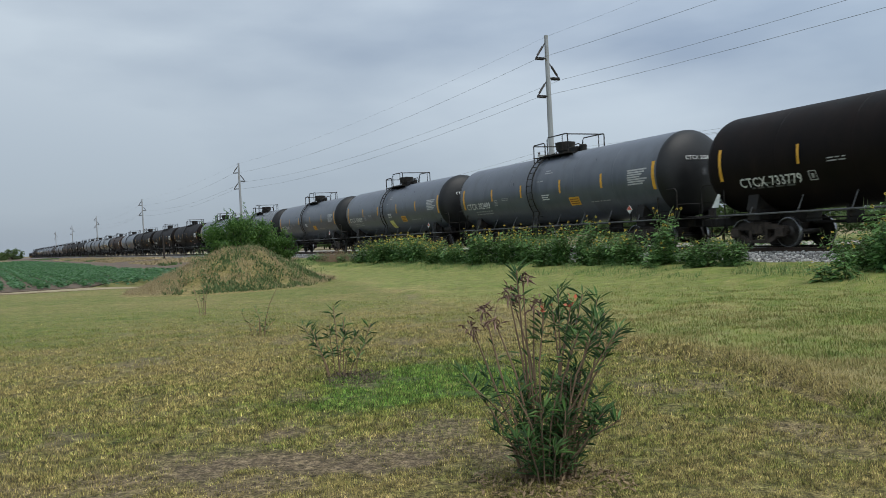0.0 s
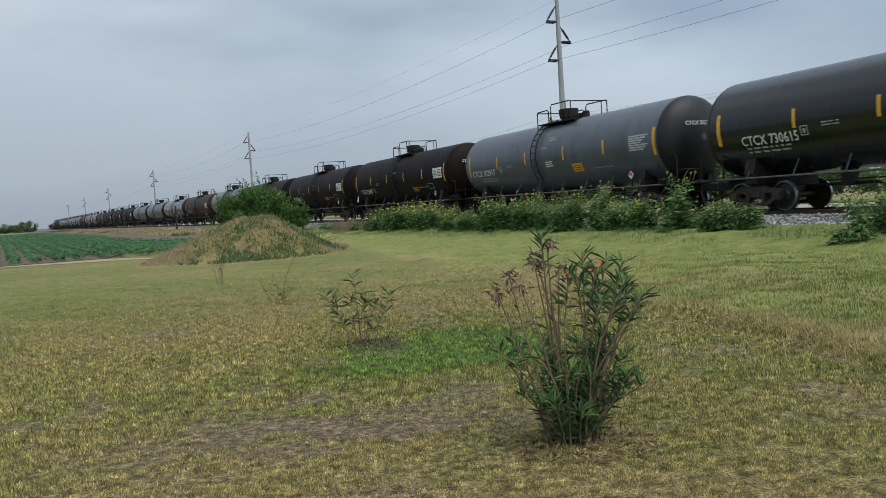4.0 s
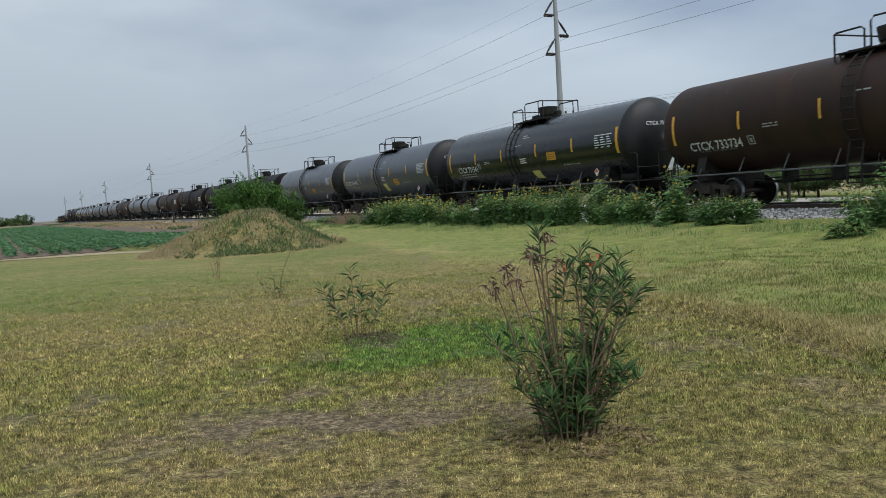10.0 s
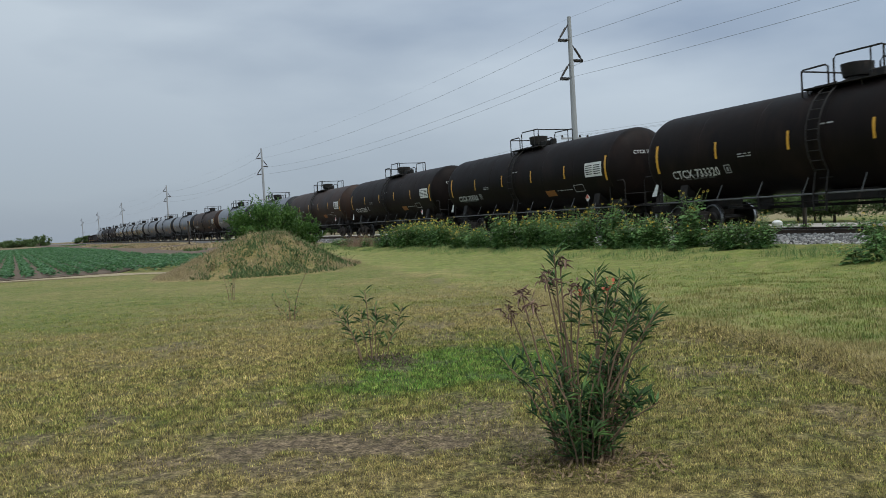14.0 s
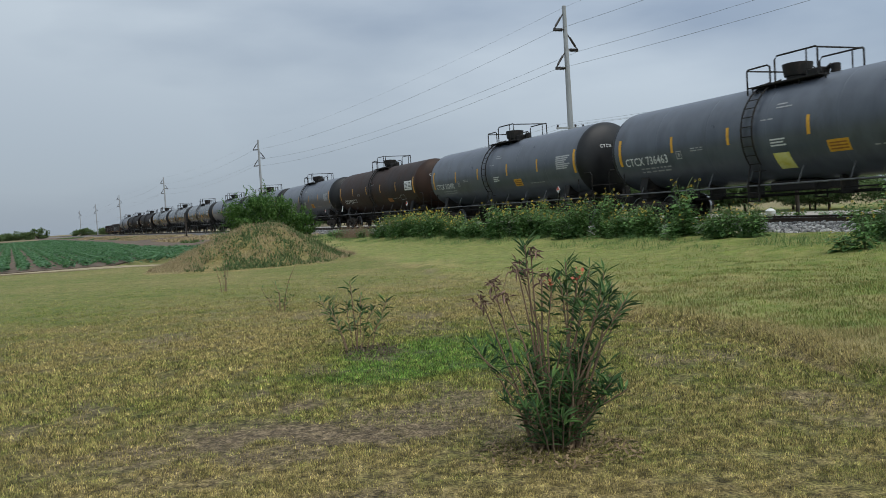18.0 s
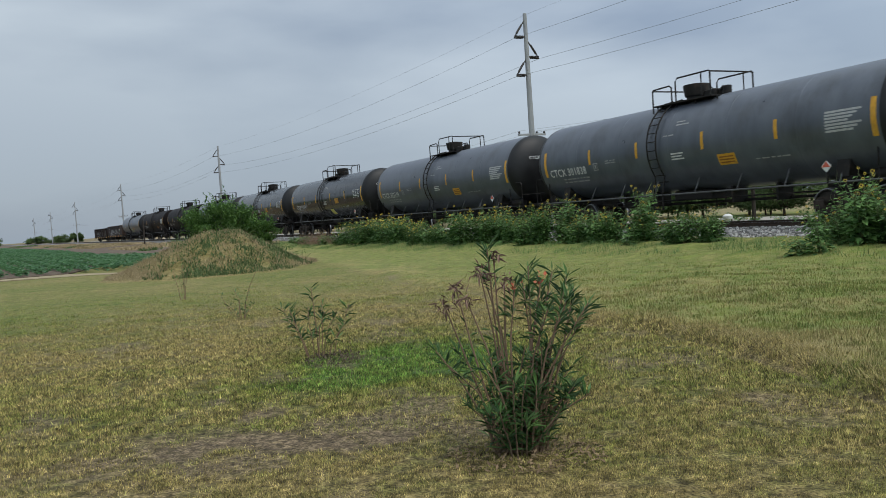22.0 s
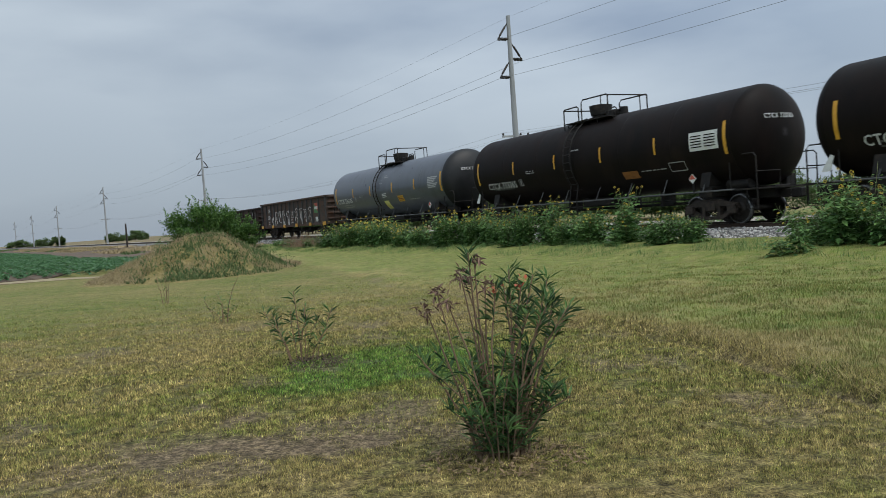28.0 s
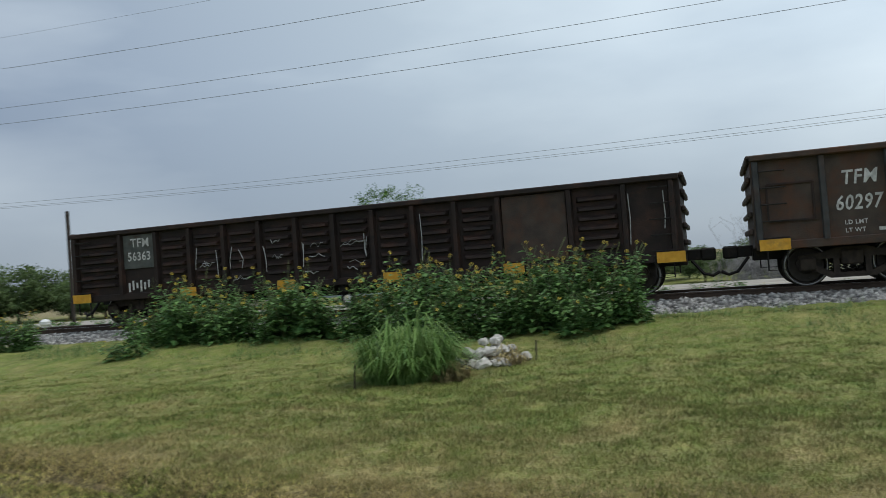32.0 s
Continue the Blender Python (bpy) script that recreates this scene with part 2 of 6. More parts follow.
        l.new(lifted(n, l, 0.65), p.inputs["Normal"])
    else:
        col = mix(f, green, dry)
        col = mix(add(attr("bare"), noise_at(14.0, -0.3, 0.3)), col, soil)
        col = times(times(col, gap_shade), tuft_shade)
        bp = n.new("ShaderNodeBump")
        bp.inputs["Strength"].default_value, bp.inputs["Distance"].default_value = 0.7, 0.03
        no = n.new("ShaderNodeTexNoise")
        no.inputs["Scale"].default_value, no.inputs["Detail"].default_value = 35.0, 6
        l.new(tc.outputs["Object"], no.inputs["Vector"])
        l.new(no.outputs["Fac"], bp.inputs["Height"])
        l.new(bp.outputs[0], p.inputs["Normal"])
    l.new(col, p.inputs["Base Color"])
    p.inputs["Roughness"].default_value = 0.85
    p.inputs["Specular IOR Level"].default_value = 0.2
    return m


GREY = surface("grey_tank_paint", (0.055, 0.063, 0.080), (0.082, 0.092, 0.113), 2.2, (1, 1, 0.35), 0.33, wear=(0.036, 0.039, 0.044), wear_at=0.62, wear_scale=0.9, bump=0.04, vary=0.15, spec=0.6)
HEADBLACK = surface("black_head_paint", (0.0066, 0.0066, 0.0077), (0.0121, 0.0121, 0.0132), 3.0, rough=0.5, bump=0.05)
BROWN = surface("sooty_brown_tank_paint", (0.0065, 0.0050, 0.0048), (0.0120, 0.0082, 0.0072), 1.6, (1, 1, 0.5), 0.52, wear=(0.020, 0.0125, 0.010), wear_at=0.62, wear_scale=0.7, bump=0.06, vary=0.25, spec=0.08)
RUST = surface("rust_brown_tank_paint", (0.025, 0.0132, 0.0092), (0.042, 0.0215, 0.0138), 1.6, (1, 1, 0.5), 0.55, spec=0.22, wear=(0.018, 0.013, 0.011), wear_at=0.58, wear_scale=0.6, bump=0.08, vary=0.12)
BLACK = surface("gloss_black_tank_paint", (0.0040, 0.0040, 0.0046), (0.0072, 0.0072, 0.0084), 2.0, (1, 1, 0.5), 0.25, wear=(0.020, 0.020, 0.022), wear_at=0.66, bump=0.02, spec=0.5, coat=0.2)
IRON = surface("dark_underframe_iron", (0.006188, 0.005625, 0.005625), (0.01688, 0.0135, 0.01125), 6.0, rough=0.7, bump=0.2, wear=(0.05, 0.035, 0.025), wear_at=0.64, wear_scale=3.0)
TRUCK = surface("dusty_truck_iron", (0.022, 0.017, 0.014), (0.058, 0.043, 0.034), 7.0, rough=0.8, bump=0.3)
WHEEL = surface("worn_wheel_steel", (0.030, 0.026, 0.024), (0.06, 0.052, 0.048), 5.0, rough=0.5, metal=0.6, bump=0.1)
TREAD = surface("bright_wheel_tread", (0.20, 0.20, 0.21), (0.32, 0.32, 0.33), 20.0, rough=0.3, metal=0.9, bump=0.02)
YELLOW = surface("amber_reflective_strip", (0.55, 0.27, 0.022), (0.68, 0.36, 0.04), 9.0, rough=0.45, bump=0.02, wear=(0.30, 0.17, 0.05), wear_at=0.66, wear_scale=3.0)
PALE = surface("faded_cream_strip", (0.45, 0.33, 0.16), (0.58, 0.45, 0.26), 9.0, rough=0.5, bump=0.02)
ORANGE = surface("dull_orange_placard", (0.22, 0.085, 0.02), (0.32, 0.13, 0.03), 9.0, rough=0.6, bump=0.02)
LETTER = surface("white_stencil_paint", (0.50, 0.50, 0.49), (0.68, 0.68, 0.66), 14.0, rough=0.6, bump=0.02)
FADED = surface("faded_stencil_paint", (0.26, 0.26, 0.26), (0.40, 0.40, 0.40), 14.0, rough=0.7, bump=0.02)
PIPE = surface("dull_steel_pipe", (0.07, 0.07, 0.07), (0.13, 0.13, 0.13), 8.0, rough=0.5, bump=0.05)
CARD = surface("pale_yellow_card", (0.60, 0.52, 0.07), (0.70, 0.66, 0.28), 4.0, rough=0.5, bump=0.02)
PANELGREY = surface("chalky_stencil_paint", (0.34, 0.34, 0.34), (0.50, 0.50, 0.50), 14.0, rough=0.7, bump=0.02)
WHITE = surface("white_placard", (0.62, 0.62, 0.60), (0.75, 0.75, 0.73), 8.0, rough=0.5, bump=0.02)
RED = surface("red_diamond_placard", (0.55, 0.10, 0.06), (0.65, 0.16, 0.10), 8.0, rough=0.5, bump=0.02)
GOND = surface("rusty_gondola_steel", (0.013, 0.0085, 0.0075), (0.030, 0.0175, 0.0142), 3.0, rough=0.7, bump=0.25, grain=30, wear=(0.065, 0.029, 0.019), wear_at=0.61, wear_scale=1.3)
GOND2 = surface("scuffed_gondola_steel", (0.040, 0.029, 0.024), (0.078, 0.057, 0.046), 3.0, rough=0.75, bump=0.25, grain=30, wear=(0.095, 0.042, 0.024), wear_at=0.56, wear_scale=1.5)
POSTSTEEL = surface("grey_gondola_post_steel", (0.034, 0.034, 0.036), (0.068, 0.067, 0.068), 4.0, rough=0.75, bump=0.2, wear=(0.08, 0.038, 0.023), wear_at=0.62, wear_scale=1.5)
PATCHGREY = surface("faded_grey_paint_patch", (0.060, 0.066, 0.062), (0.115, 0.118, 0.110), 4.0, rough=0.75, bump=0.15, wear=(0.05, 0.03, 0.022), wear_at=0.6, wear_scale=2.5)
CHALK = surface("chalk_white_spray_paint", (0.405, 0.3915, 0.378), (0.675, 0.6615, 0.648), 10.0, rough=0.8, bump=0.02)
LOGO_G = surface("green_painted_panel", (0.05, 0.16, 0.05), (0.08, 0.22, 0.08), 6.0, rough=0.6, bump=0.03)
LOGO_R = surface("red_painted_panel", (0.32, 0.05, 0.03), (0.42, 0.09, 0.05), 6.0, rough=0.6, bump=0.03)
RAIL = surface("brown_rail_steel", (0.05, 0.034, 0.026), (0.085, 0.058, 0.042), 4.0, rough=0.7, metal=0.2, bump=0.1)
RAILTOP = surface("polished_rail_head", (0.35, 0.34, 0.33), (0.48, 0.47, 0.46), 6.0, (1, 1, 1), 0.3, 0.9, bump=0.02)
TIE = surface("weathered_tie_timber", (0.05, 0.04, 0.032), (0.10, 0.08, 0.065), 5.0, (1, 1, 1), 0.9, bump=0.4)
STONE = surface("grey_ballast_stone", (0.136, 0.1318, 0.1275), (0.323, 0.3145, 0.306), 14.0, rough=0.9, bump=0.5, grain=40)
BALLAST = surface("ballast_bed", (0.088, 0.084, 0.08), (0.24, 0.232, 0.224), 16.0, rough=0.95, bump=0.9, grain=22)
LIMESTONE = surface("pale_rubble_stone", (0.34, 0.32, 0.29), (0.55, 0.53, 0.49), 5.0, rough=0.9, bump=0.5, grain=18, wear=(0.24, 0.21, 0.17), wear_at=0.64, wear_scale=3, vary=0.25)
POLE = surface("pale_grey_pole_steel", (0.2604, 0.2666, 0.2728), (0.3224, 0.3286, 0.3348), 2.0, (1, 1, 0.2), 0.6, 0.0, bump=0.05)
WOOD = surface("dark_weathered_timber", (0.028, 0.022, 0.018), (0.06, 0.048, 0.04), 4.0, (6, 6, 0.6), 0.9, bump=0.4)
INSUL = surface("dark_insulator", (0.03, 0.025, 0.022), (0.05, 0.04, 0.035), 8.0, rough=0.4, bump=0.02)
WIRE = surface("aluminium_conductor", (0.20, 0.21, 0.22), (0.27, 0.28, 0.29), 3.0, rough=0.6, metal=0.3, bump=0)
LAWN = sward("lawn_ground", False)
BLADE = sward("grass_blades", True)
SOIL = surface("brown_field_soil", (0.075, 0.052, 0.038), (0.15, 0.108, 0.078), 1.5, rough=0.95, bump=0.8, grain=12, wear=(0.17, 0.13, 0.09), wear_scale=0.4)
EARTH = surface("pale_dry_earth", (0.24, 0.19, 0.115), (0.34, 0.28, 0.175), 2.0, rough=0.95, bump=0.6, grain=18, wear=(0.20, 0.19, 0.09), wear_scale=0.5)
ROAD = surface("pale_caliche_road", (0.26, 0.235, 0.20), (0.36, 0.335, 0.29), 1.2, rough=0.95, bump=0.4, grain=18)
MULCH = surface("dark_bark_mulch", (0.05, 0.038, 0.03), (0.13, 0.10, 0.08), 30.0, rough=0.95, bump=0.9, grain=60)
CROP = leafy("crop_leaf", (0.038, 0.105, 0.045), (0.09, 0.20, 0.08), 0.55, 0.12)
SUNLEAF = leafy("sunflower_leaf", (0.040, 0.110, 0.028), (0.165, 0.300, 0.085), 0.55, 0.15, None, 0.45)
PETAL = leafy("yellow_petal", (0.38, 0.28, 0.02), (0.55, 0.43, 0.05), 0.6, 0.15)
SEED = surface("brown_flower_disc", (0.05, 0.03, 0.012), (0.10, 0.06, 0.02), 30, rough=0.9, bump=0.2)
STEM = leafy("green_stem", (0.06, 0.09, 0.025), (0.11, 0.14, 0.045), 0.7, 0.0)
CANE = leafy("tan_cane", (0.128, 0.08, 0.0448), (0.2304, 0.1536, 0.0928), 0.8, 0.0)
OLEAF = leafy("oleander_leaf", (0.022, 0.066, 0.016), (0.108, 0.205, 0.050), 0.52, 0.1, (0.20, 0.31, 0.09))
DEADLEAF = leafy("dry_flower_husk", (0.12, 0.065, 0.045), (0.30, 0.19, 0.15), 0.8, 0.15)
BLOOM = leafy("coral_petal", (0.50, 0.10, 0.05), (0.62, 0.19, 0.10), 0.6, 0.2)
MESQ = leafy("mesquite_leaf", (0.030, 0.085, 0.016), (0.125, 0.235, 0.048), 0.6, 0.25, None, 0.4)
BRUSH = leafy("brush_leaf", (0.055, 0.10, 0.03), (0.13, 0.19, 0.065), 0.7, 0.3)
DRYBLADE = leafy("dry_grass_blade", (0.29, 0.235, 0.095), (0.50, 0.41, 0.19), 0.85, 0.08, None, 0.75)
MOUNDGRASS = leafy("mixed_mound_grass", (0.19, 0.150, 0.070), (0.40, 0.31, 0.18), 0.85, 0.08, None, 0.7)
LUSH = leafy("lush_grass_blade", (0.06, 0.13, 0.025), (0.17, 0.26, 0.07), 0.6, 0.1, None, 0.65)
TALLGRASS = leafy("tall_grass_blade", (0.07948, 0.1763, 0.02975), (0.2244, 0.3526, 0.0935), 0.6, 0.25, None, 0.55)
BARK = surface("brown_bark", (0.05, 0.038, 0.028), (0.11, 0.085, 0.065), 9.0, (1, 1, 0.3), 0.9, bump=0.6)
CARPAINT = surface("silver_blue_car_paint", (0.30, 0.36, 0.42), (0.36, 0.42, 0.48), 2.0, rough=0.3, bump=0, coat=0.5)
GLASSDARK = surface("dark_car_glass", (0.01, 0.012, 0.014), (0.02, 0.022, 0.025), 2.0, rough=0.1, bump=0)
RUBBER = surface("black_rubber", (0.015, 0.015, 0.015), (0.03, 0.03, 0.03), 9.0, rough=0.9, bump=0.1)


# ---- mesh tools ----
class Geo:
    def __init__(self):
        self.v, self.f = [], []

    def add(self, verts, faces):
        k = len(self.v)
        self.v += [tuple(p) for p in verts]
        self.f += [tuple(i + k for i in f) for f in faces]
        return self

    def box(self, x0, x1, y0, y1, z0, z1, bev=0.0):
        if bev <= 0:
            return self.add([(x, y, z) for z in (z0, z1) for y in (y0, y1) for x in (x0, x1)],
                            [(0, 2, 3, 1), (4, 5, 7, 6), (0, 1, 5, 4), (2, 6, 7, 3), (0, 4, 6, 2), (1, 3, 7, 5)])
        bm = bmesh.new()
        bmesh.ops.create_cube(bm, size=1.0, matrix=Matrix.Translation(((x0 + x1) / 2, (y0 + y1) / 2, (z0 + z1) / 2)) @ Matrix.Diagonal((x1 - x0, y1 - y0, z1 - z0, 1)))
        bmesh.ops.bevel(bm, geom=bm.edges[:], offset=bev, segments=1, affect="EDGES", profile=0.5)
        bm.verts.index_update()
        self.add([v.co[:] for v in bm.verts], [[v.index for v in f.verts] for f in bm.faces])
        bm.free()
        return self

    def tube(self, pts, r, n=6, caps=True, r_end=None):
        pts = [Vector(p) for p in pts]
        k, rings = len(self.v), len(pts)
        ref = None
        for i, p in enumerate(pts):
            d = (pts[min(i + 1, rings - 1)] - pts[max(i - 1, 0)]).normalized()
            if ref is None or abs(ref.dot(d)) > 0.95:
                ref = Vector((0, 0, 1)) if abs(d.z) < 0.9 else Vector((1, 0, 0))
            a = d.cross(ref).normalized()
            b = d.cross(a)
            rr = r if r_end is None else r + (r_end - r) * i / max(rings - 1, 1)
            self.v += [tuple(p + (a * math.cos(2 * math.pi * j / n) + b * math.sin(2 * math.pi * j / n)) * rr) for j in range(n)]
        for i in range(rings - 1):
            for j in range(n):
                a, b = k + i * n + j, k + i * n + (j + 1) % n
                self.f.append((a, b, b + n, a + n))
        if caps:
            self.f.append(tuple(k + j for j in range(n))[::-1])
            self.f.append(tuple(k + (rings - 1) * n + j for j in range(n)))
        return self

    def lathe(self, prof, axis="X", n=32, at=(0, 0, 0), caps=True):
        """prof: (along, radius) pairs turned about an axis through at."""
        k = len(self.v)
        for u, r in prof:
            for j in range(n):
                c, s = r * math.cos(2 * math.pi * j / n), r * math.sin(2 * math.pi * j / n)
                p = {"X": (u, c, s), "Y": (s, u, c), "Z": (c, s, u)}[axis]
                self.v.append((p[0] + at[0], p[1] + at[1], p[2] + at[2]))
        m = len(prof)
        for i in range(m - 1):
            for j in range(n):
                a, b = k + i * n + j, k + i * n + (j + 1) % n
                self.f.append((a, b, b + n, a + n))
        if caps and prof[0][1] > 0:
            self.f.append(tuple(k + j for j in range(n))[::-1])
        if caps and prof[-1][1] > 0:
            self.f.append(tuple(k + (m - 1) * n + j for j in range(n)))
        return self

    def extrude(self, outline, y0, y1):
        """An outline of (x, z) pairs drawn out along y."""
        n = len(outline)
        self.add([(x, y0, z) for x, z in outline] + [(x, y1, z) for x, z in outline],
                 [tuple(range(n)), tuple(range(2 * n - 1, n - 1, -1))] + [(i, i + n, (i + 1) % n + n, (i + 1) % n) for i in range(n)])
        return self

    def leaf(self, p, d, w, droop, size, wide, fold=0.25):
        """A folded leaf from p along d; w is its side direction."""
        d, w = d.normalized(), w.normalized()
        up = w.cross(d)
        mid = p + d * size * 0.5 + up * (-droop * size * 0.12)
        tip = p + d * size - up * droop * size * 0.5
        k = len(self.v)
        self.v += [tuple(p), tuple(mid + w * wide * 0.5 + up * fold * wide * 0.5), tuple(tip), tuple(mid - w * wide * 0.5 + up * fold * wide * 0.5)]
        self.f += [(k, k + 1, k + 2), (k, k + 2, k + 3)]

    def mesh(self, name, material, smooth=False, angle=None):
        me = bpy.data.meshes.new(name)
        me.from_pydata(self.v, [], self.f)
        me.update()
        if material:
            me.materials.append(material)
        if smooth:
            me.shade_smooth()
            if angle:
                me.set_sharp_from_angle(angle=radians(angle))
        return me


def part(name, geo, material, parent=None, label="", smooth=False, angle=None):
    me = geo.mesh(name, material, smooth, angle) if isinstance(geo, Geo) else geo
    ob = new(name, me)
    if parent:
        ob.parent = parent
    if label:
        tagged(ob, label)
    return ob


def np_mesh(name, verts, faces, material, attrs=()):
    """A mesh of equal polygons out of two arrays."""
    me = bpy.data.meshes.new(name)
    nv, (nf, k) = len(verts), faces.shape
    me.vertices.add(nv)
    me.vertices.foreach_set("co", np.ascontiguousarray(verts, dtype=np.float32).ravel())
    me.loops.add(nf * k)
    me.loops.foreach_set("vertex_index", faces.astype(np.int32).ravel())
    me.polygons.add(nf)
    me.polygons.foreach_set("loop_start", np.arange(0, nf * k, k, dtype=np.int32))
    me.update(calc_edges=True)
    for key, val in attrs:
        me.attributes.new(key, "FLOAT", "POINT").data.foreach_set("value", np.ascontiguousarray(val, dtype=np.float32))
    me.materials.append(material)
    return me


LETTERS = {}


def lettering(text, size, aspect=1.0):
    """Flat letters as points and faces, from the built-in font, at the origin."""
    if text not in LETTERS:
        LETTERS[text] = glyphs(text)
    v, f = LETTERS[text]
    return v * np.array((size * aspect, size, size)), f


def glyphs(text):
    cu = bpy.data.curves.new("letters", "FONT")
    cu.body, cu.size, cu.resolution_u = text, 1.0, 2
    cu.space_character = 1.08
    cu.offset = 0.016
    ob = bpy.data.objects.new("letters", cu)
    scene.collection.objects.link(ob)
    dg = bpy.context.evaluated_depsgraph_get()
    me = bpy.data.meshes.new_from_object(ob.evaluated_get(dg))
    v = np.array([p.co[:] for p in me.vertices])
    f = [tuple(p.vertices) for p in me.polygons]
    bpy.data.objects.remove(ob)
    bpy.data.curves.remove(cu)
    bpy.data.meshes.remove(me)
    return v, f


# order of the train from its head: style, number, route card
TRAIN = [("sooty", "733779", 0), ("grey", "302489", 0), ("grey", "301859", 1), ("grey", "736443", 0), ("black", "730615", 0), ("grey", "302917", 0), ("sooty", "733437", 0),
         ("sooty", "733426", 0), ("sooty", "733507", 0), ("grey", "302944", 2), ("rusty", "733734", 0), ("black", "731541", 1), ("grey", "736456", 2), ("grey", "302052", 0),
         ("sooty", "733320", 0), ("sooty", "733520", 0), ("sooty", "733533", 0), ("rusty", "733686", 0), ("grey", "736463", 1), ("grey", "302482", 0), ("rusty", "733731", 0),
         ("grey", "302477", 0), ("grey", "301838", 0), ("grey", "302114", 0), ("black", "730974", 1), ("black", "730732", 0), ("black", "733979", 1), ("sooty", "733743", 0),
         ("sooty", "733765", 0), ("grey", "736505", 2)]
for _text in [w for _c in TRAIN for w in ("CTCX " + _c[1],)] + ["TFM", "56363", "60297", "LD LMT", "LT WT"]:
    lettering(_text, 1.0)


# ---- the line of the track ----
# arc length s grows away from the crossing point nearest the camera; a gentle left-hand bend
TRACK_D, HEAD0, BEND, BEND_FROM, BEND_LEN, RAIL_Z = 20.58, 25.56, 4.65, 23.0, 113.3, 0.68
_S = np.arange(-600.0, 1500.0, 1.0)
_H = np.radians(HEAD0 + BEND * np.clip((_S - BEND_FROM) / BEND_LEN, 0, 1))
_dx, _dy = -np.sin(_H), np.cos(_H)
_X = np.concatenate([[0], np.cumsum((_dx[1:] + _dx[:-1]) / 2)])
_Y = np.concatenate([[0], np.cumsum((_dy[1:] + _dy[:-1]) / 2)])
_X += math.cos(radians(HEAD0)) * TRACK_D - _X[600]
_Y += math.sin(radians(HEAD0)) * TRACK_D - _Y[600]


def on_track(s, off=0.0):
    """The plan point at arc length s, off metres to the camera's side of the centre line, and the heading there."""
    h = float(np.interp(s, _S, _H))
    return (float(np.interp(s, _S, _X)) - math.cos(h) * off, float(np.interp(s, _S, _Y)) - math.sin(h) * off, h)


def track_pose(s, off=0.0, z=0.0, turn=0.0):
    x, y, h = on_track(s, off)
    return pose(x, y, z, 0, 0, math.degrees(h) - 90 + turn)


def offset_of(x, y):
    """Signed distance of plan points from the centre line, positive on the camera's side, and their arc length."""
    x, y = np.atleast_1d(x).astype(float), np.atleast_1d(y).astype(float)
    h = np.radians(HEAD0)
    s = -x * math.sin(h) + y * math.cos(h)
    for _ in range(3):
        hx, px, py = np.interp(s, _S, _H), np.interp(s, _S, _X), np.interp(s, _S, _Y)
        s = s + (x - px) * -np.sin(hx) + (y - py) * np.cos(hx)
    hx, px, py = np.interp(s, _S, _H), np.interp(s, _S, _X), np.interp(s, _S, _Y)
    return -((x - px) * np.cos(hx) + (y - py) * np.sin(hx)), s


_grid = np.random.RandomState(5).rand(256, 256)


def vnoise(x, y, scale, octaves=4):
    """Smooth value noise on the plan, 0 to 1."""
    out, amp, tot = 0, 1.0, 0
    for o in range(octaves):
        u, v = x * scale + 17.3 * o, y * scale + 9.1 * o
        i, j = np.floor(u).astype(int), np.floor(v).astype(int)
        a, b = u - i, v - j
        a, b = a * a * (3 - 2 * a), b * b * (3 - 2 * b)
        g = lambda p, q: _grid[p % 256, q % 256]
        out = out + amp * ((g(i, j) * (1 - a) + g(i + 1, j) * a) * (1 - b) + (g(i, j + 1) * (1 - a) + g(i + 1, j + 1) * a) * b)
        tot, amp, scale = tot + amp, amp * 0.5, scale * 2.03
    return out / tot


def smooth01(v, a, b):
    k = np.clip((v - a) / (b - a), 0, 1)
    return k * k * (3 - 2 * k)


def ground_z(x, y):
    """Height of the ground sheet."""
    x, y = np.atleast_1d(x).astype(float), np.atleast_1d(y).astype(float)
    off, s = offset_of(x, y)
    z = 0.28 * smooth01(-np.abs(off), -7.0, -4.2)
    z = z + 0.35 * smooth01(-off, 9.0, 16.0) * 0.4
    r = np.hypot(x, y)
    z = z + (vnoise(x, y, 0.35) - 0.5) * 0.10 * smooth01(r, 2, 8) * (1 - smooth01(r, 60, 200))
    rough = smooth01(x - verge_x(y), 0.2, 1.5) * smooth01(r, 3, 6) * (1 - smooth01(r, 45, 70))
    z = z + rough * ((vnoise(x + 5, y, 0.9, 3) - 0.5) * 0.16 + (vnoise(x, y + 7, 2.4, 3) - 0.5) * 0.07)
    z = z + (vnoise(x + 3, y, 1.6, 3) - 0.5) * 0.035 * smooth01(r, 1.5, 3) * (1 - smooth01(r, 40, 60))
    # worn edge between the mown lawn and the verge
    z = z - 0.09 * np.exp(-((x - verge_x(y)) / 0.10) ** 2) * smooth01(y, 2.0, 4.0) * (1 - smooth01(y, 12, 17))
    z = z + 0.08 * smooth01(x - verge_x(y), 0.0, 0.35) * (1 - smooth01(r, 20, 30))
    return z


def verge_x(y):
    return 5.35 - 0.31 * y + 0.25 * np.sin(y * 0.9)


def wildness(x, y):
    """How far the growth is unmown: full beyond the verge, slight far out on the lawn."""
    return np.clip(smooth01(x - verge_x(y), 0.0, 0.9) + 0.6 * smooth01(np.hypot(x, y), 9, 20), 0, 1)


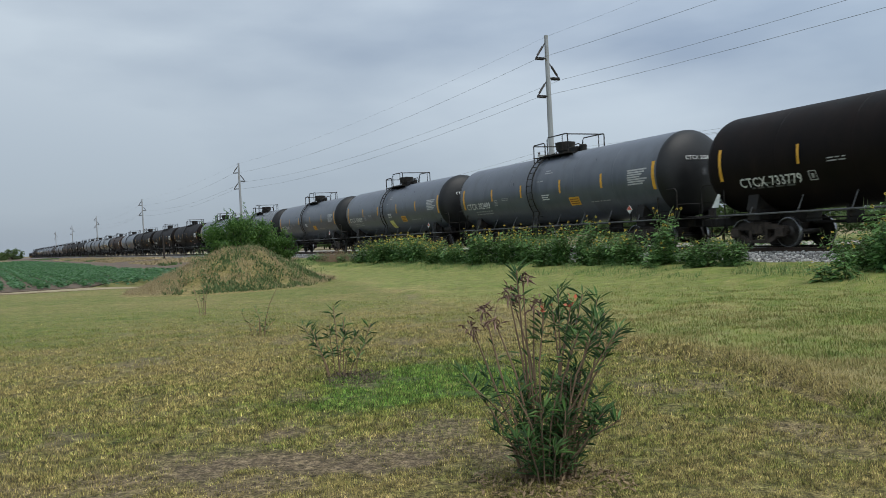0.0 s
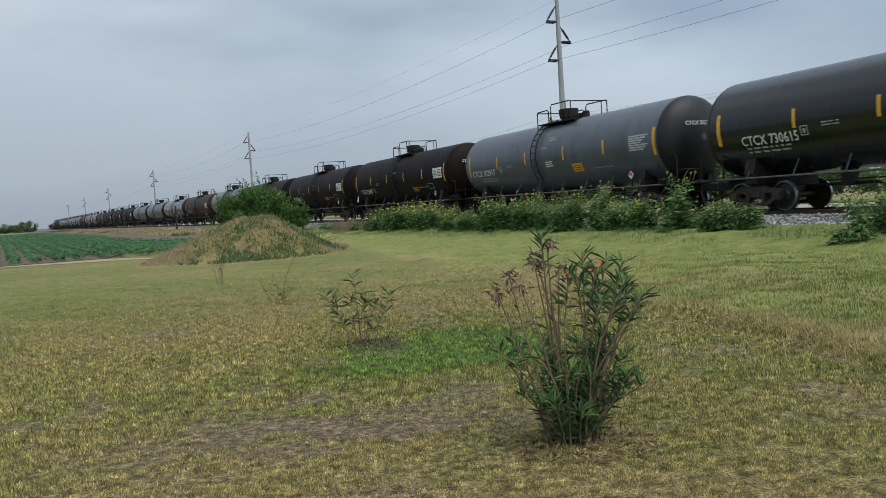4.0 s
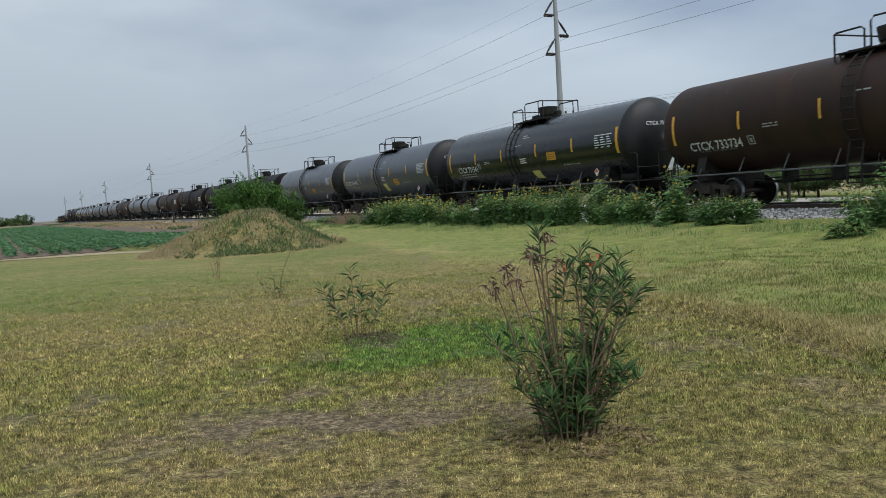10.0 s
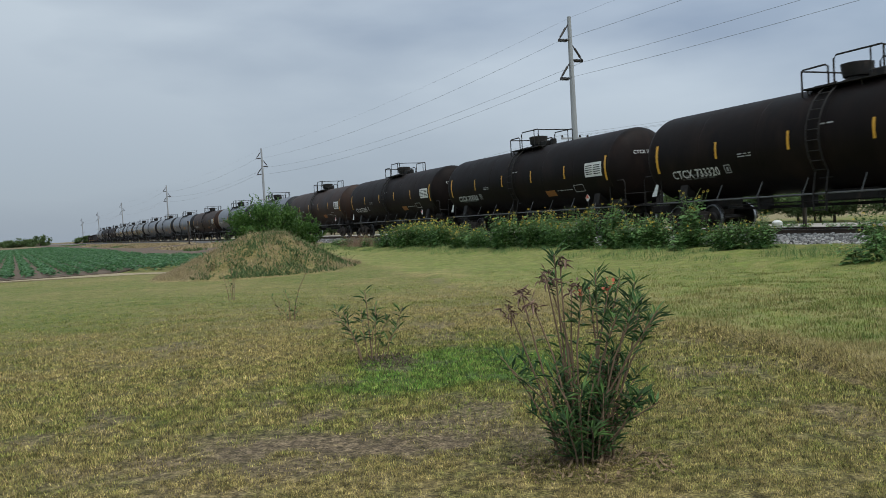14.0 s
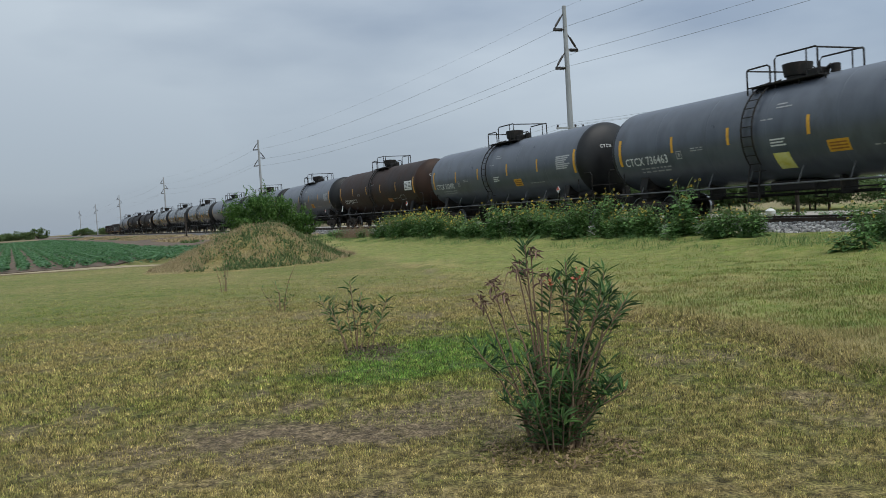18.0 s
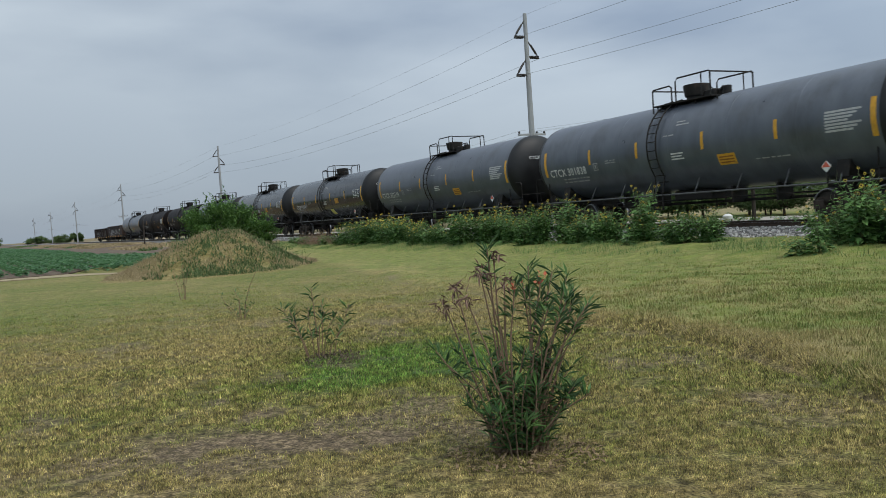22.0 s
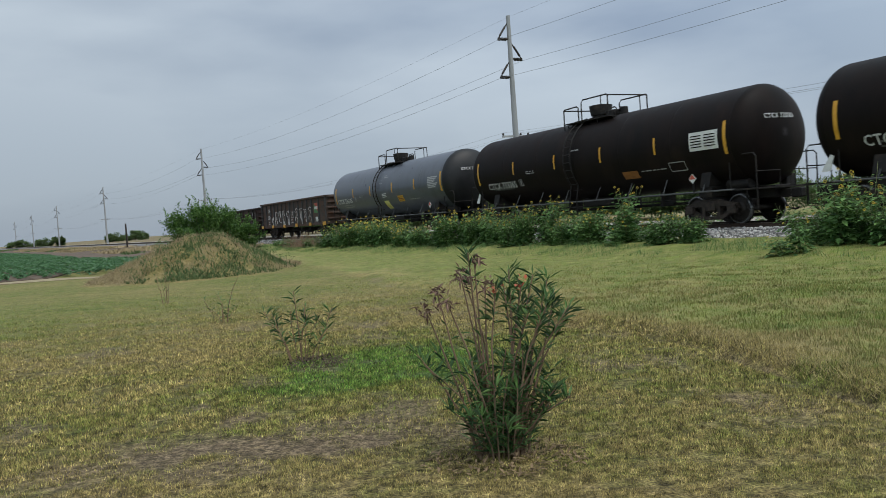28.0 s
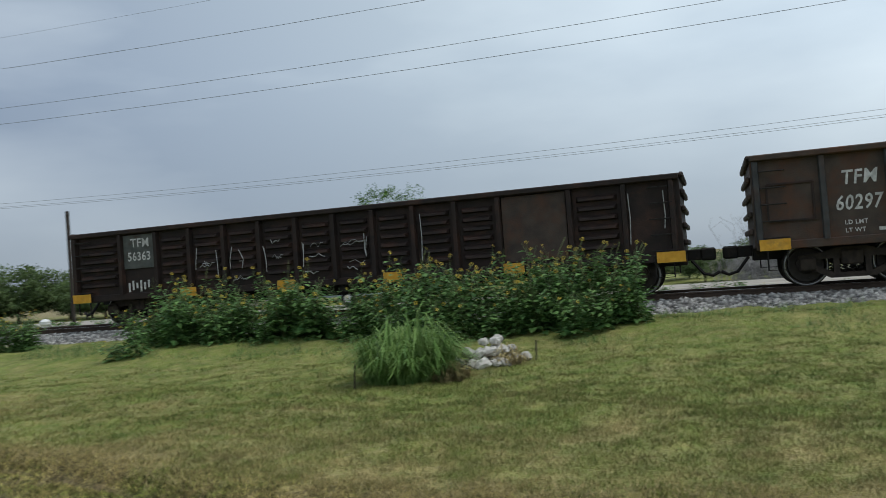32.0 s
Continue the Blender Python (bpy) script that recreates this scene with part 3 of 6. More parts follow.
def cover(x, y):
    """Dryness and bareness of the lawn at plan points."""
    off, s = offset_of(x, y)
    big, mid = vnoise(x, y, 0.22), vnoise(x + 40, y * 1.6, 0.9)
    v = x - verge_x(y)
    dry = 0.66 + 0.9 * (big - 0.5) + 0.75 * (mid - 0.5)
    dry = dry + 0.08 * smooth01(-x, -1.0, 3.0) * (1 - smooth01(np.hypot(x, y), 8, 13)) - 0.12 * smooth01(v, 0.3, 2.2) - 0.34 * smooth01(v, 2.2, 5.5) - 0.30 * smooth01(np.hypot(x, y), 10, 22)
    dry = dry + 0.34 * np.exp(-((v - 0.4) / 0.5) ** 2) * smooth01(vnoise(x, y, 0.5), 0.3, 0.6)
    dry = np.maximum(dry, 0.24 + 0.3 * (mid - 0.4)) - 0.95 * np.exp(-(((x + 0.45) / 1.15) ** 2 + ((y - 8.7) / 1.35) ** 2))
    bare = 1.05 * np.exp(-(((x + 1.8) / 1.5) ** 2 + ((y - 5.6) / 0.9) ** 2)) * smooth01(vnoise(x, y, 2.6), 0.3, 0.62)
    bare = bare + 0.75 * smooth01(vnoise(x + 9, y + 3, 1.1), 0.54, 0.72) * (1 - smooth01(v, -1.0, 0.5)) * (1 - smooth01(np.hypot(x, y), 12, 24))
    bare = bare + 0.8 * np.exp(-(v / 0.06) ** 2) * smooth01(vnoise(x, y, 0.7), 0.34, 0.5)
    far = smooth01(np.hypot(x, y), 55, 75)
    return np.clip(dry + 0.3 * far, 0, 1), np.clip(bare - 0.12 + far * (0.55 + 0.6 * vnoise(x, y, 0.02)), 0, 1)


# ---- ground, track, field ----
def strip(name, s0, s1, step, offs, material, label, category, zs=None):
    """A sheet along the track between offsets, with heights."""
    g = Geo()
    n = len(offs)
    for i, s in enumerate(np.arange(s0, s1 + step / 2, step)):
        for o, z in zip(offs, zs):
            x, y, _ = on_track(s, o)
            g.v.append((x, y, z))
        if i:
            k = i * n
            g.f += [(k + j - n, k + j + 1 - n, k + j + 1, k + j) for j in range(n - 1)]
    return tagged(part(name, g, material), label, category, kind="structure")


def build_ground():
    ang = np.radians(np.concatenate([np.arange(-100, 60, 0.8), np.arange(60, 260, 4.0)]))
    rad = np.concatenate([[0.0], np.geomspace(0.6, 60, 170), np.geomspace(65, 4500, 40)])
    a, r = np.meshgrid(ang, rad)
    x, y = -np.sin(a) * r, np.cos(a) * r
    z = ground_z(x.ravel(), y.ravel())
    dry, bare = cover(x.ravel(), y.ravel())
    m, n = a.shape
    i, j = np.meshgrid(np.arange(m - 1), np.arange(n), indexing="ij")
    k = (i * n + j).ravel()
    k2 = (i * n + (j + 1) % n).ravel()
    f = np.stack([k, k2, k2 + n, k + n], 1)
    me = np_mesh("ground", np.stack([x.ravel(), y.ravel(), z], 1), f, LAWN, (("dry", dry), ("bare", bare), ("wild", wildness(x.ravel(), y.ravel()))))
    me.shade_smooth()
    tagged(new("ground", me), "mown lawn of green and dry tan grass with bare patches", "ground", kind="structure")


build_ground()

strip("ballast_bed", -120, 900, 3, [3.3, 2.0, 1.45, -1.45, -2.0, -3.3], BALLAST, "grey crushed stone ballast under the railway track", "ballast",
      [0.16, 0.40, 0.52, 0.52, 0.40, 0.16])
strip("dirt_road", -520, 700, 4, [-7.5, -7.9, -11.6, -12.0], ROAD, "pale unpaved caliche road beyond the track", "road", [0.25, 0.40, 0.40, 0.25])


def sheet(name, pts, z, material, label, category, thick=0.03):
    g = Geo()
    n = len(pts)
    g.add([(x, y, z) for x, y in pts] + [(x, y, z - thick) for x, y in pts], [tuple(range(n))] + [(i + n, (i + 1) % n + n, (i + 1) % n, i) for i in range(n)])
    return tagged(part(name, g, material), label, category, kind="structure")


FIELD = [(-19.0, 47.5), (-57, 124), (-150, 300), (-330, 340), (-90, 40), (-40, 31), (-20.5, 35.2), (-16.6, 36.6)]
sheet("field_soil", FIELD, 0.06, SOIL, "brown tilled soil of the row crop field", "soil", 0.1)
sheet("field_path", [(-9.5, 32.3), (-13.2, 34.6), (-16.5, 36.5), (-20.5, 35.1), (-40, 30.9), (-90, 39.9), (-90, 38.2), (-40, 29.9), (-20.3, 34.3), (-14.5, 34.2), (-10.0, 31.9)], 0.035, EARTH, "pale dry earth track along the field edge", "path", 0.05)
strip("dirt_verge", 58, 700, 5, [3.4, 5.6, 11.5, 16.5], SOIL, "bare brown earth strip beside the railway", "verge", [0.25, 0.34, 0.16, 0.06])


def build_rails():
    prof = [(-0.070, 0.0), (0.070, 0.0), (0.070, 0.02), (0.012, 0.04), (0.012, 0.125), (0.036, 0.135), (0.036, 0.168), (0.028, 0.172), (-0.028, 0.172), (-0.036, 0.168), (-0.036, 0.135), (-0.012, 0.125), (-0.012, 0.04), (-0.070, 0.02)]
    n = len(prof)
    track = tagged(new("railway_track", None), "single railway track with rusty brown rails on timber ties", "railway track", kind="structure")
    for side in (0.7525, -0.7525):
        g, top = Geo(), Geo()
        for i, s in enumerate(np.arange(-110, 860, 5.0)):
            for dy, z in prof:
                x, y, _ = on_track(s, side + dy)
                g.v.append((x, y, RAIL_Z - 0.172 + z))
            for dy in (-0.027, 0.027):
                x, y, _ = on_track(s, side + dy)
                top.v.append((x, y, RAIL_Z + 0.003))
            if i:
                k = i * n
                g.f += [(k + j - n, k + (j + 1) % n - n, k + (j + 1) % n, k + j) for j in range(n)]
                top.f.append((2 * i - 2, 2 * i - 1, 2 * i + 1, 2 * i))
        r = part("rail", g, RAIL, track, "rust-brown steel rail")
        part("rail_head", top, RAILTOP, r, "polished bright running surface")
    tie = Geo().box(-0.115, 0.115, -1.3, 1.3, -0.18, 0.0, 0.012).mesh("tie", TIE)
    for i in range(200):
        ob = new("tie", tie)
        ob.parent = track
        ob.matrix_basis = track_pose(-14 + i * 0.56, 0, RAIL_Z - 0.173)


build_rails()


# ---- railway cars ----
R_TANK, Z_TANK, HALF, DOME = 1.56, 2.69, 7.75, 0.74


def curved(x0, x1, z0, z1, r=R_TANK + 0.008, nx=1, nz=4):
    """A patch that lies on the near side of the tank."""
    g = Geo()
    t0, t1 = [math.asin(max(-1, min(1, (z - Z_TANK) / R_TANK))) for z in (z0, z1)]
    for i in range(nz + 1):
        t = t0 + (t1 - t0) * i / nz
        for j in range(nx + 1):
            g.v.append((x0 + (x1 - x0) * j / nx, -r * math.cos(t), Z_TANK + r * math.sin(t)))
    for i in range(nz):
        for j in range(nx):
            k = i * (nx + 1) + j
            g.f.append((k, k + 1, k + nx + 2, k + nx + 1))
    return g


def join(*gs):
    out = Geo()
    for g in gs:
        out.add(g.v, g.f)
    return out


def bars(x0, z0, width, rows, pitch, high, seed, gap=0.0):
    """Lines of small writing too small to read, as bars on the tank's side."""
    rnd = random.Random(seed)
    gs = []
    for i in range(rows):
        x = x0
        while x < x0 + width - 0.08:
            w = min(rnd.uniform(0.10, 0.34), x0 + width - x)
            gs.append(curved(x, x + w, z0 - i * pitch - high, z0 - i * pitch, nz=1))
            x += w + rnd.uniform(0.04, 0.09) + gap
    return join(*gs)


def on_tank(text, size, x, z, aspect=0.92):
    v, f = lettering(text, size, aspect)
    g = Geo()
    t = math.asin((z - Z_TANK) / R_TANK)
    r = R_TANK + 0.014
    g.v = [(x + a, -r * math.cos(t + b / R_TANK), Z_TANK + r * math.sin(t + b / R_TANK)) for a, b, _ in v]
    g.f = f
    return g


def on_head(text, size, y, z):
    v, f = lettering(text, size, 0.92)
    g = Geo()
    for a, b, _ in v:
        yy, zz = y + a, z + b
        q = min((yy * yy + (zz - Z_TANK) ** 2) / R_TANK ** 2, 0.98)
        g.v.append((HALF + DOME * math.sqrt(1 - q) + 0.025, yy, zz))
    g.f = f
    return g


def build_truck(parent, x):
    """A two-axle truck: side frames, bolster, springs, wheelsets."""
    truck = part("truck_bolster", Geo().box(-0.22, 0.22, -1.12, 1.12, 0.42, 0.74, 0.03), TRUCK, parent, "cast steel truck bolster")
    truck.location = (x, 0, 0)
    beam = [(-1.12, 0.50), (-1.05, 0.66), (-0.55, 0.72), (-0.30, 0.80), (0.30, 0.80), (0.55, 0.72), (1.05, 0.66), (1.12, 0.50), (1.0, 0.42), (0.62, 0.57), (-0.62, 0.57), (-1.0, 0.42)]
    sling = [(-1.0, 0.46), (-0.44, 0.15), (0.44, 0.15), (1.0, 0.46), (0.84, 0.50), (0.36, 0.26), (-0.36, 0.26), (-0.84, 0.50)]
    for sgn in (-1, 1):
        y = 1.0 * sgn
        g = Geo().extrude(beam, y - 0.07, y + 0.07).extrude(sling, y - 0.065, y + 0.065)
        for dx in (-0.31, 0.31):
            g.box(dx - 0.06, dx + 0.06, y - 0.075, y + 0.075, 0.2, 0.62)
        part("side_frame", g, TRUCK, truck, "brown dusty cast steel side frame")
        for dx in (-0.15, 0.0, 0.15):
            part("spring", Geo().tube([(dx + 0.06 * math.cos(i * 1.3), y + sgn * 0.02 + 0.05 * math.sin(i * 1.3), 0.26 + i * 0.0155) for i in range(20)], 0.016, 4), IRON, truck)
        for dx in (-0.89, 0.89):
            part("bearing_box", Geo().box(dx - 0.17, dx + 0.17, y - 0.02 * sgn, y + 0.17 * sgn, 0.33, 0.61, 0.03) if sgn > 0 else Geo().box(dx - 0.17, dx + 0.17, y - 0.17, y + 0.02, 0.33, 0.61, 0.03), TRUCK, truck)
    for dx in (-0.89, 0.89):
        w = Geo()
        w.lathe([(-0.9, 0.08), (0.9, 0.08)], "Y", 10)
        for sgn in (-1, 1):
            a = 0.70 * sgn
            prof = [(-0.03, 0.0), (-0.03, 0.12), (-0.01, 0.20), (0.0, 0.40), (-0.045, 0.415), (-0.045, 0.487), (-0.02, 0.487), (-0.015, 0.459), (0.09, 0.452), (0.09, 0.40), (0.03, 0.37), (0.03, 0.20), (0.09, 0.13), (0.09, 0.0)]
            w.lathe([(a + u * sgn, r) for u, r in prof], "Y", 28)
            for q in range(6):
                c, s = math.cos(q * 1.047) * 0.29, math.sin(q * 1.047) * 0.29
                w.box(c - 0.02, c + 0.02, a - 0.04, a + 0.045, s - 0.02, s + 0.02)
        ws = part("wheelset", w, WHEEL, truck, "worn steel wheelset", True, 40)
        ws.location = (dx, 0, 0.457)
        for sgn in (-1, 1):
            part("tread", Geo().lathe([(0.70 * sgn - 0.012 * sgn, 0.462), (0.79 * sgn, 0.456), (0.795 * sgn, 0.44), (0.792 * sgn, 0.425)], "Y", 28, caps=False), TREAD, ws, "bright worn wheel tread", True, 40)
    return truck


def build_coupler(parent, sgn):
    g = Geo().box(*sorted((sgn * 8.0, sgn * 8.75)), -0.13, 0.13, 0.72, 0.98, 0.02)
    g.box(*sorted((sgn * 8.70, sgn * 9.06)), -0.17, 0.11, 0.70, 1.00, 0.04)
    g.tube([(sgn * 8.5, -0.32, 0.72), (sgn * 8.75, -0.36, 0.42), (sgn * 9.0, -0.34, 0.36), (sgn * 9.12, -0.3, 0.42)], 0.035, 6)
    part("coupler", g, IRON, parent, "black knuckle coupler with air hose")


STYLES = {
    "grey": (GREY, HEADBLACK, YELLOW, FADED, YELLOW),
    "sooty": (BROWN, BROWN, YELLOW, WHITE, ORANGE),
    "rusty": (RUST, RUST, YELLOW, WHITE, ORANGE),
    "black": (BLACK, HEADBLACK, YELLOW, WHITE, YELLOW),
}


def build_tank_car(style, placard):
    paint, headpaint, stripe, panelpaint, plate = STYLES[style]
    car = new("tank_car", None)
    # barrel with its plate seams
    prof = []
    seams = [-HALF, -5.2, -2.6, 0.0, 2.6, 5.2, HALF]
    for a, b in zip(seams, seams[1:]):
        prof += [(a, R_TANK - 0.004), (a + 0.02, R_TANK), (a + 0.05, R_TANK), (b - 0.05, R_TANK), (b - 0.02, R_TANK), (b, R_TANK - 0.004)]
    part("barrel", Geo().lathe(prof, "X", 72, (0, 0, Z_TANK)), paint, car, smooth=True, angle=50)
    for sgn in (-1, 1):
        pr = [(sgn * (HALF + DOME * math.sin(math.pi / 2 * i / 14)), R_TANK * math.cos(math.pi / 2 * i / 14)) for i in range(15)]
        pr = [(sgn * (HALF - 0.02), R_TANK - 0.002)] + [(u, max(r, 0.0)) for u, r in pr]
        part("tank_head", Geo().lathe(pr, "X", 72, (0, 0, Z_TANK)), headpaint, car, "black domed tank head" if headpaint is HEADBLACK else "", True)
        # stub sill, bolster saddle
        g = Geo().box(*sorted((sgn * 5.2, sgn * 8.3)), -0.36, 0.36, 0.74, 1.12, 0.02)
        g.box(*sorted((sgn * 6.15, sgn * 6.65)), -1.25, 1.25, 0.86, 1.22, 0.03)
        g.add([(sgn * 6.2, -1.3, 1.2), (sgn * 6.6, -1.3, 1.2), (sgn * 6.6, -1.15, 1.75), (sgn * 6.2, -1.15, 1.75), (sgn * 6.2, 1.3, 1.2), (sgn * 6.6, 1.3, 1.2), (sgn * 6.6, 1.15, 1.75), (sgn * 6.2, 1.15, 1.75)],
              [(0, 1, 2, 3), (7, 6, 5, 4), (0, 3, 7, 4), (1, 5, 6, 2)])
        part("stub_sill", g, IRON, car)
        # end platform with its rails
        g = Geo().box(*sorted((sgn * 7.45, sgn * 8.55)), -1.4, 1.4, 1.02, 1.07)
        part("end_platform", g, IRON, car, "black steel end platform")
        for y in (-1.32, 1.32):
            g = Geo()
            g.tube([(sgn * 7.5, y, 1.05), (sgn * 7.5, y, 2.0), (sgn * 7.6, y, 2.1), (sgn * 8.4, y, 2.1), (sgn * 8.5, y, 2.0), (sgn * 8.5, y, 1.05)], 0.022, 6)
            g.tube([(sgn * 8.5, y, 1.05), (sgn * 8.5, y, 0.45), (sgn * 8.1, y, 0.45), (sgn * 8.1, y, 1.05)], 0.022, 6)
            g.tube([(sgn * 8.5, y, 1.55), (sgn * 8.5, y * 0.25, 1.55), (sgn * 8.5, y * 0.25, 1.05)], 0.018, 6)
            part("end_handrail", g, IRON, car, "black bent pipe handrail")
        build_truck(car, sgn * 6.4)
        build_coupler(car, sgn)
    if style in ("sooty", "rusty"):
        part("end_plate", Geo().extrude([(-8.02, 1.34), (-7.74, 1.34), (-7.62, 1.74), (-7.72, 1.78)], -1.37, -1.35), WHITE, car, "small white slanting plate on the end rail")
    # brake wheel and rigging at one end
    g = Geo().lathe([(7.95, 0.25), (7.98, 0.27), (8.01, 0.25)], "X", 20, (0, 0.75, 1.75))
    g.tube([(7.98, 0.75, 1.07), (7.98, 0.75, 1.75)], 0.03, 6)
    g.box(7.7, 8.0, 0.55, 0.95, 1.07, 1.45, 0.02)
    part("brake_wheel", g, IRON, car, "black hand brake wheel and housing")
    g = Geo().lathe([(5.0, 0.02), (5.02, 0.16), (5.9, 0.16), (5.92, 0.02)], "X", 16, (1.9, -0.75, 1.22))
    part("air_reservoir", g, IRON, car, smooth=True, angle=40)
    # long side pipe under the barrel with hangers
    g = Geo()
    for y in (-1.38, 1.38):
        g.tube([(-7.7, y, 1.06), (7.7, y, 1.06)], 0.03, 6)
        for x in (-6.4, -4.6, -2.8, -1.0, 1.0, 2.8, 4.6, 6.4):
            g.tube([(x, y, 1.06), (x * 0.995, y * 0.82, 1.55)], 0.018, 5)
    part("side_rail", g, PIPE, car, "long thin side handrail along the tank")
    g = Geo().lathe([(0.95, 0.30), (0.62, 0.34), (0.58, 0.30)], "Z", 14, (0.0, 0, 0.25))
    g.box(-0.9, 0.9, -0.55, 0.55, 0.82, 1.16, 0.05)
    g.tube([(-5.2, 0.0, 0.72), (5.2, 0.0, 0.72)], 0.05, 6)
    g.tube([(-5.2, -0.5, 0.85), (5.2, -0.5, 0.85)], 0.025, 6)
    for x in (-3.6, -1.8, 1.8, 3.6):
        g.box(x - 0.04, x + 0.04, -0.55, 0.1, 0.66, 1.2)
    part("bottom_outlet", g, IRON, car, "black bottom outlet and brake pipes")
    # walkway round the manway
    top = Z_TANK + R_TANK
    xa, xb, xc = -1.25, -0.1, 1.5
    g = Geo().box(xa, xc, -0.95, -0.45, top - 0.10, top - 0.06)
    g.box(xa, xc, 0.45, 0.95, top - 0.10, top - 0.06)
    g.box(xa, -0.7, -0.45, 0.45, top + 0.0, top + 0.04)
    for x in (-1.15, -0.2, 0.7, 1.65):
        for y in (-0.85, 0.85):
            g.tube([(x, y, top - 0.08), (x, y * 0.95, top - 0.33)], 0.025, 5)
    part("walkway", g, IRON, car, "black grating walkway on the tank top")
    g = Geo()
    lo, hi = top + 0.50, top + 0.72
    for y in (-0.95, 0.95):
        g.tube([(xa, y, top - 0.3), (xa, y, lo - 0.04), (xa + 0.05, y, lo), (xb - 0.30, y, lo + 0.02), (xb - 0.2, y, lo - 0.05), (xb - 0.2, y, top - 0.1)], 0.028, 6)
        g.tube([(xb, y, top - 0.1), (xb, y, hi - 0.1), (xb + 0.1, y, hi), (xc - 0.05, y, hi), (xc, y, hi - 0.04), (xc, y, top - 0.1)], 0.028, 6)
        g.tube([(xb + 1.2, y, top - 0.1), (xb + 1.2, y, hi)], 0.022, 6)
    g.tube([(xa, -0.95, lo - 0.03), (xa, 0.95, lo - 0.03)], 0.026, 6)
    g.tube([(xc, -0.95, hi - 0.03), (xc, 0.95, hi - 0.03)], 0.026, 6)
    part("walkway_railing", g, IRON, car, "black bent pipe railing round the manway")
    g = Geo().lathe([(0, 0.34), (0.16, 0.34), (0.18, 0.40), (0.50, 0.45), (0.56, 0.45), (0.58, 0.36), (0.62, 0.0)], "Z", 24, (0.45 if style == "black" else -0.1, 0, top - 0.04))
    part("manway", g, IRON, car, "dark round manway housing", True, 40)
    g = Geo().box(*((-0.75, -0.15) if style == "black" else (0.4, 0.95)), -0.2, 0.2, top - 0.02, top + 0.24, 0.03)
    part("valve_housing", g, IRON, car, "dark valve housing", True, 40)
    part("vent_pipe", Geo().tube([(1.0, 0, top - 0.05), (1.0, 0, top + 0.16), (1.15, 0, top + 0.26)], 0.07, 8), IRON, car, "dark bent vent pipe")
    part("relief_valve", Geo().lathe([(0, 0.14), (0.3, 0.14), (0.33, 0.1), (0.34, 0)], "Z", 12, (1.3, 0, top - 0.05)), IRON, car, "dark relief valve", True, 40)
    # ladder down the near and far sides
    la = -0.55 if style in ("sooty", "rusty") else -0.9
    for sgn, nm in ((-1, "ladder"), (1, "ladder")):
        g = Geo()
        for x in (la, la + 0.45):
            pts = []
            for i in range(15):
                t = radians(78 - i * 8.2)
                r = R_TANK + 0.10
                pts.append((x, sgn * r * math.cos(t), Z_TANK + r * math.sin(t)))
            pts.append((x, sgn * 1.45, 1.1))
            pts.append((x, sgn * 1.45, 0.55))
            g.tube(pts, 0.028, 6)
        for i in range(1, 12):
            t = radians(70 - i * 10.5)
            r = R_TANK + 0.10
            y, z = sgn * r * math.cos(t), Z_TANK + r * math.sin(t)
            g.tube([(la, y, z), (la + 0.45, y, z)], 0.017, 5)
        g.tube([(la, sgn * 1.45, 0.85), (la + 0.45, sgn * 1.45, 0.85)], 0.017, 5)
        g.tube([(la, sgn * 1.45, 0.58), (la + 0.45, sgn * 1.45, 0.58)], 0.017, 5)
        part(nm, g, IRON, car, "black side ladder bent to the tank")
    # markings
    oxide = style in ("sooty", "rusty")
    wide = 0.095 if oxide else 0.125
    for x, z0, z1 in ((-7.45, 2.15, 3.15), (-4.4, 2.42, 2.98), (-1.35 if oxide else -1.65, 2.42, 2.98), (1.55, 2.42, 2.98), (4.45, 2.42, 2.98), (7.5, 2.15, 3.15)):
        part("reflective_strip", curved(x, x + wide * (1.3 if abs(x) > 7 else 1), z0, z1, nz=6), stripe, car, "upright reflective strip")
    if style == "black":
        for i in range(6):
            for q in range(3):
                part("data_line", curved(6.15 + 0.4 * q, 6.5 + 0.4 * q - 0.05 * (i * 3 % 4), 2.91 - 0.095 * i, 2.95 - 0.095 * i, nz=1), LETTER, car, "white stencilled data line")
    elif panelpaint is WHITE:
        part("data_panel", curved(6.1, 7.3, 2.36, 2.94), WHITE, car, "white data panel with small dark lines")
        for i in range(5):
            for q in range(2):
                part("data_line", curved(6.17 + 0.57 * q, 6.63 + 0.57 * q, 2.46 + 0.085 * i, 2.495 + 0.085 * i, R_TANK + 0.014, nz=1), BROWN, car)
    else:
        for i in range(7):
            part("data_line", curved(6.15, 7.25 - 0.13 * (i * 5 % 4), 2.90 - 0.085 * i, 2.955 - 0.085 * i, nz=1), PANELGREY, car, "grey stencilled data line")
    part("small_print", bars(-6.3, 2.0, 1.7, 2, 0.12, 0.05, 7, 0.03), PATCHGREY if oxide else FADED, car, "two faded lines of stencilled print")
    for _b in (bars(-3.4, 2.5, 0.7, 2, 0.08, 0.035, 9), bars(-0.2, 3.05, 0.5, 1, 0.1, 0.04, 11), bars(3.6, 1.95, 1.3, 1, 0.1, 0.035, 13)):
        part("test_stencil", _b, FADED, car, "faint stencilled lines")
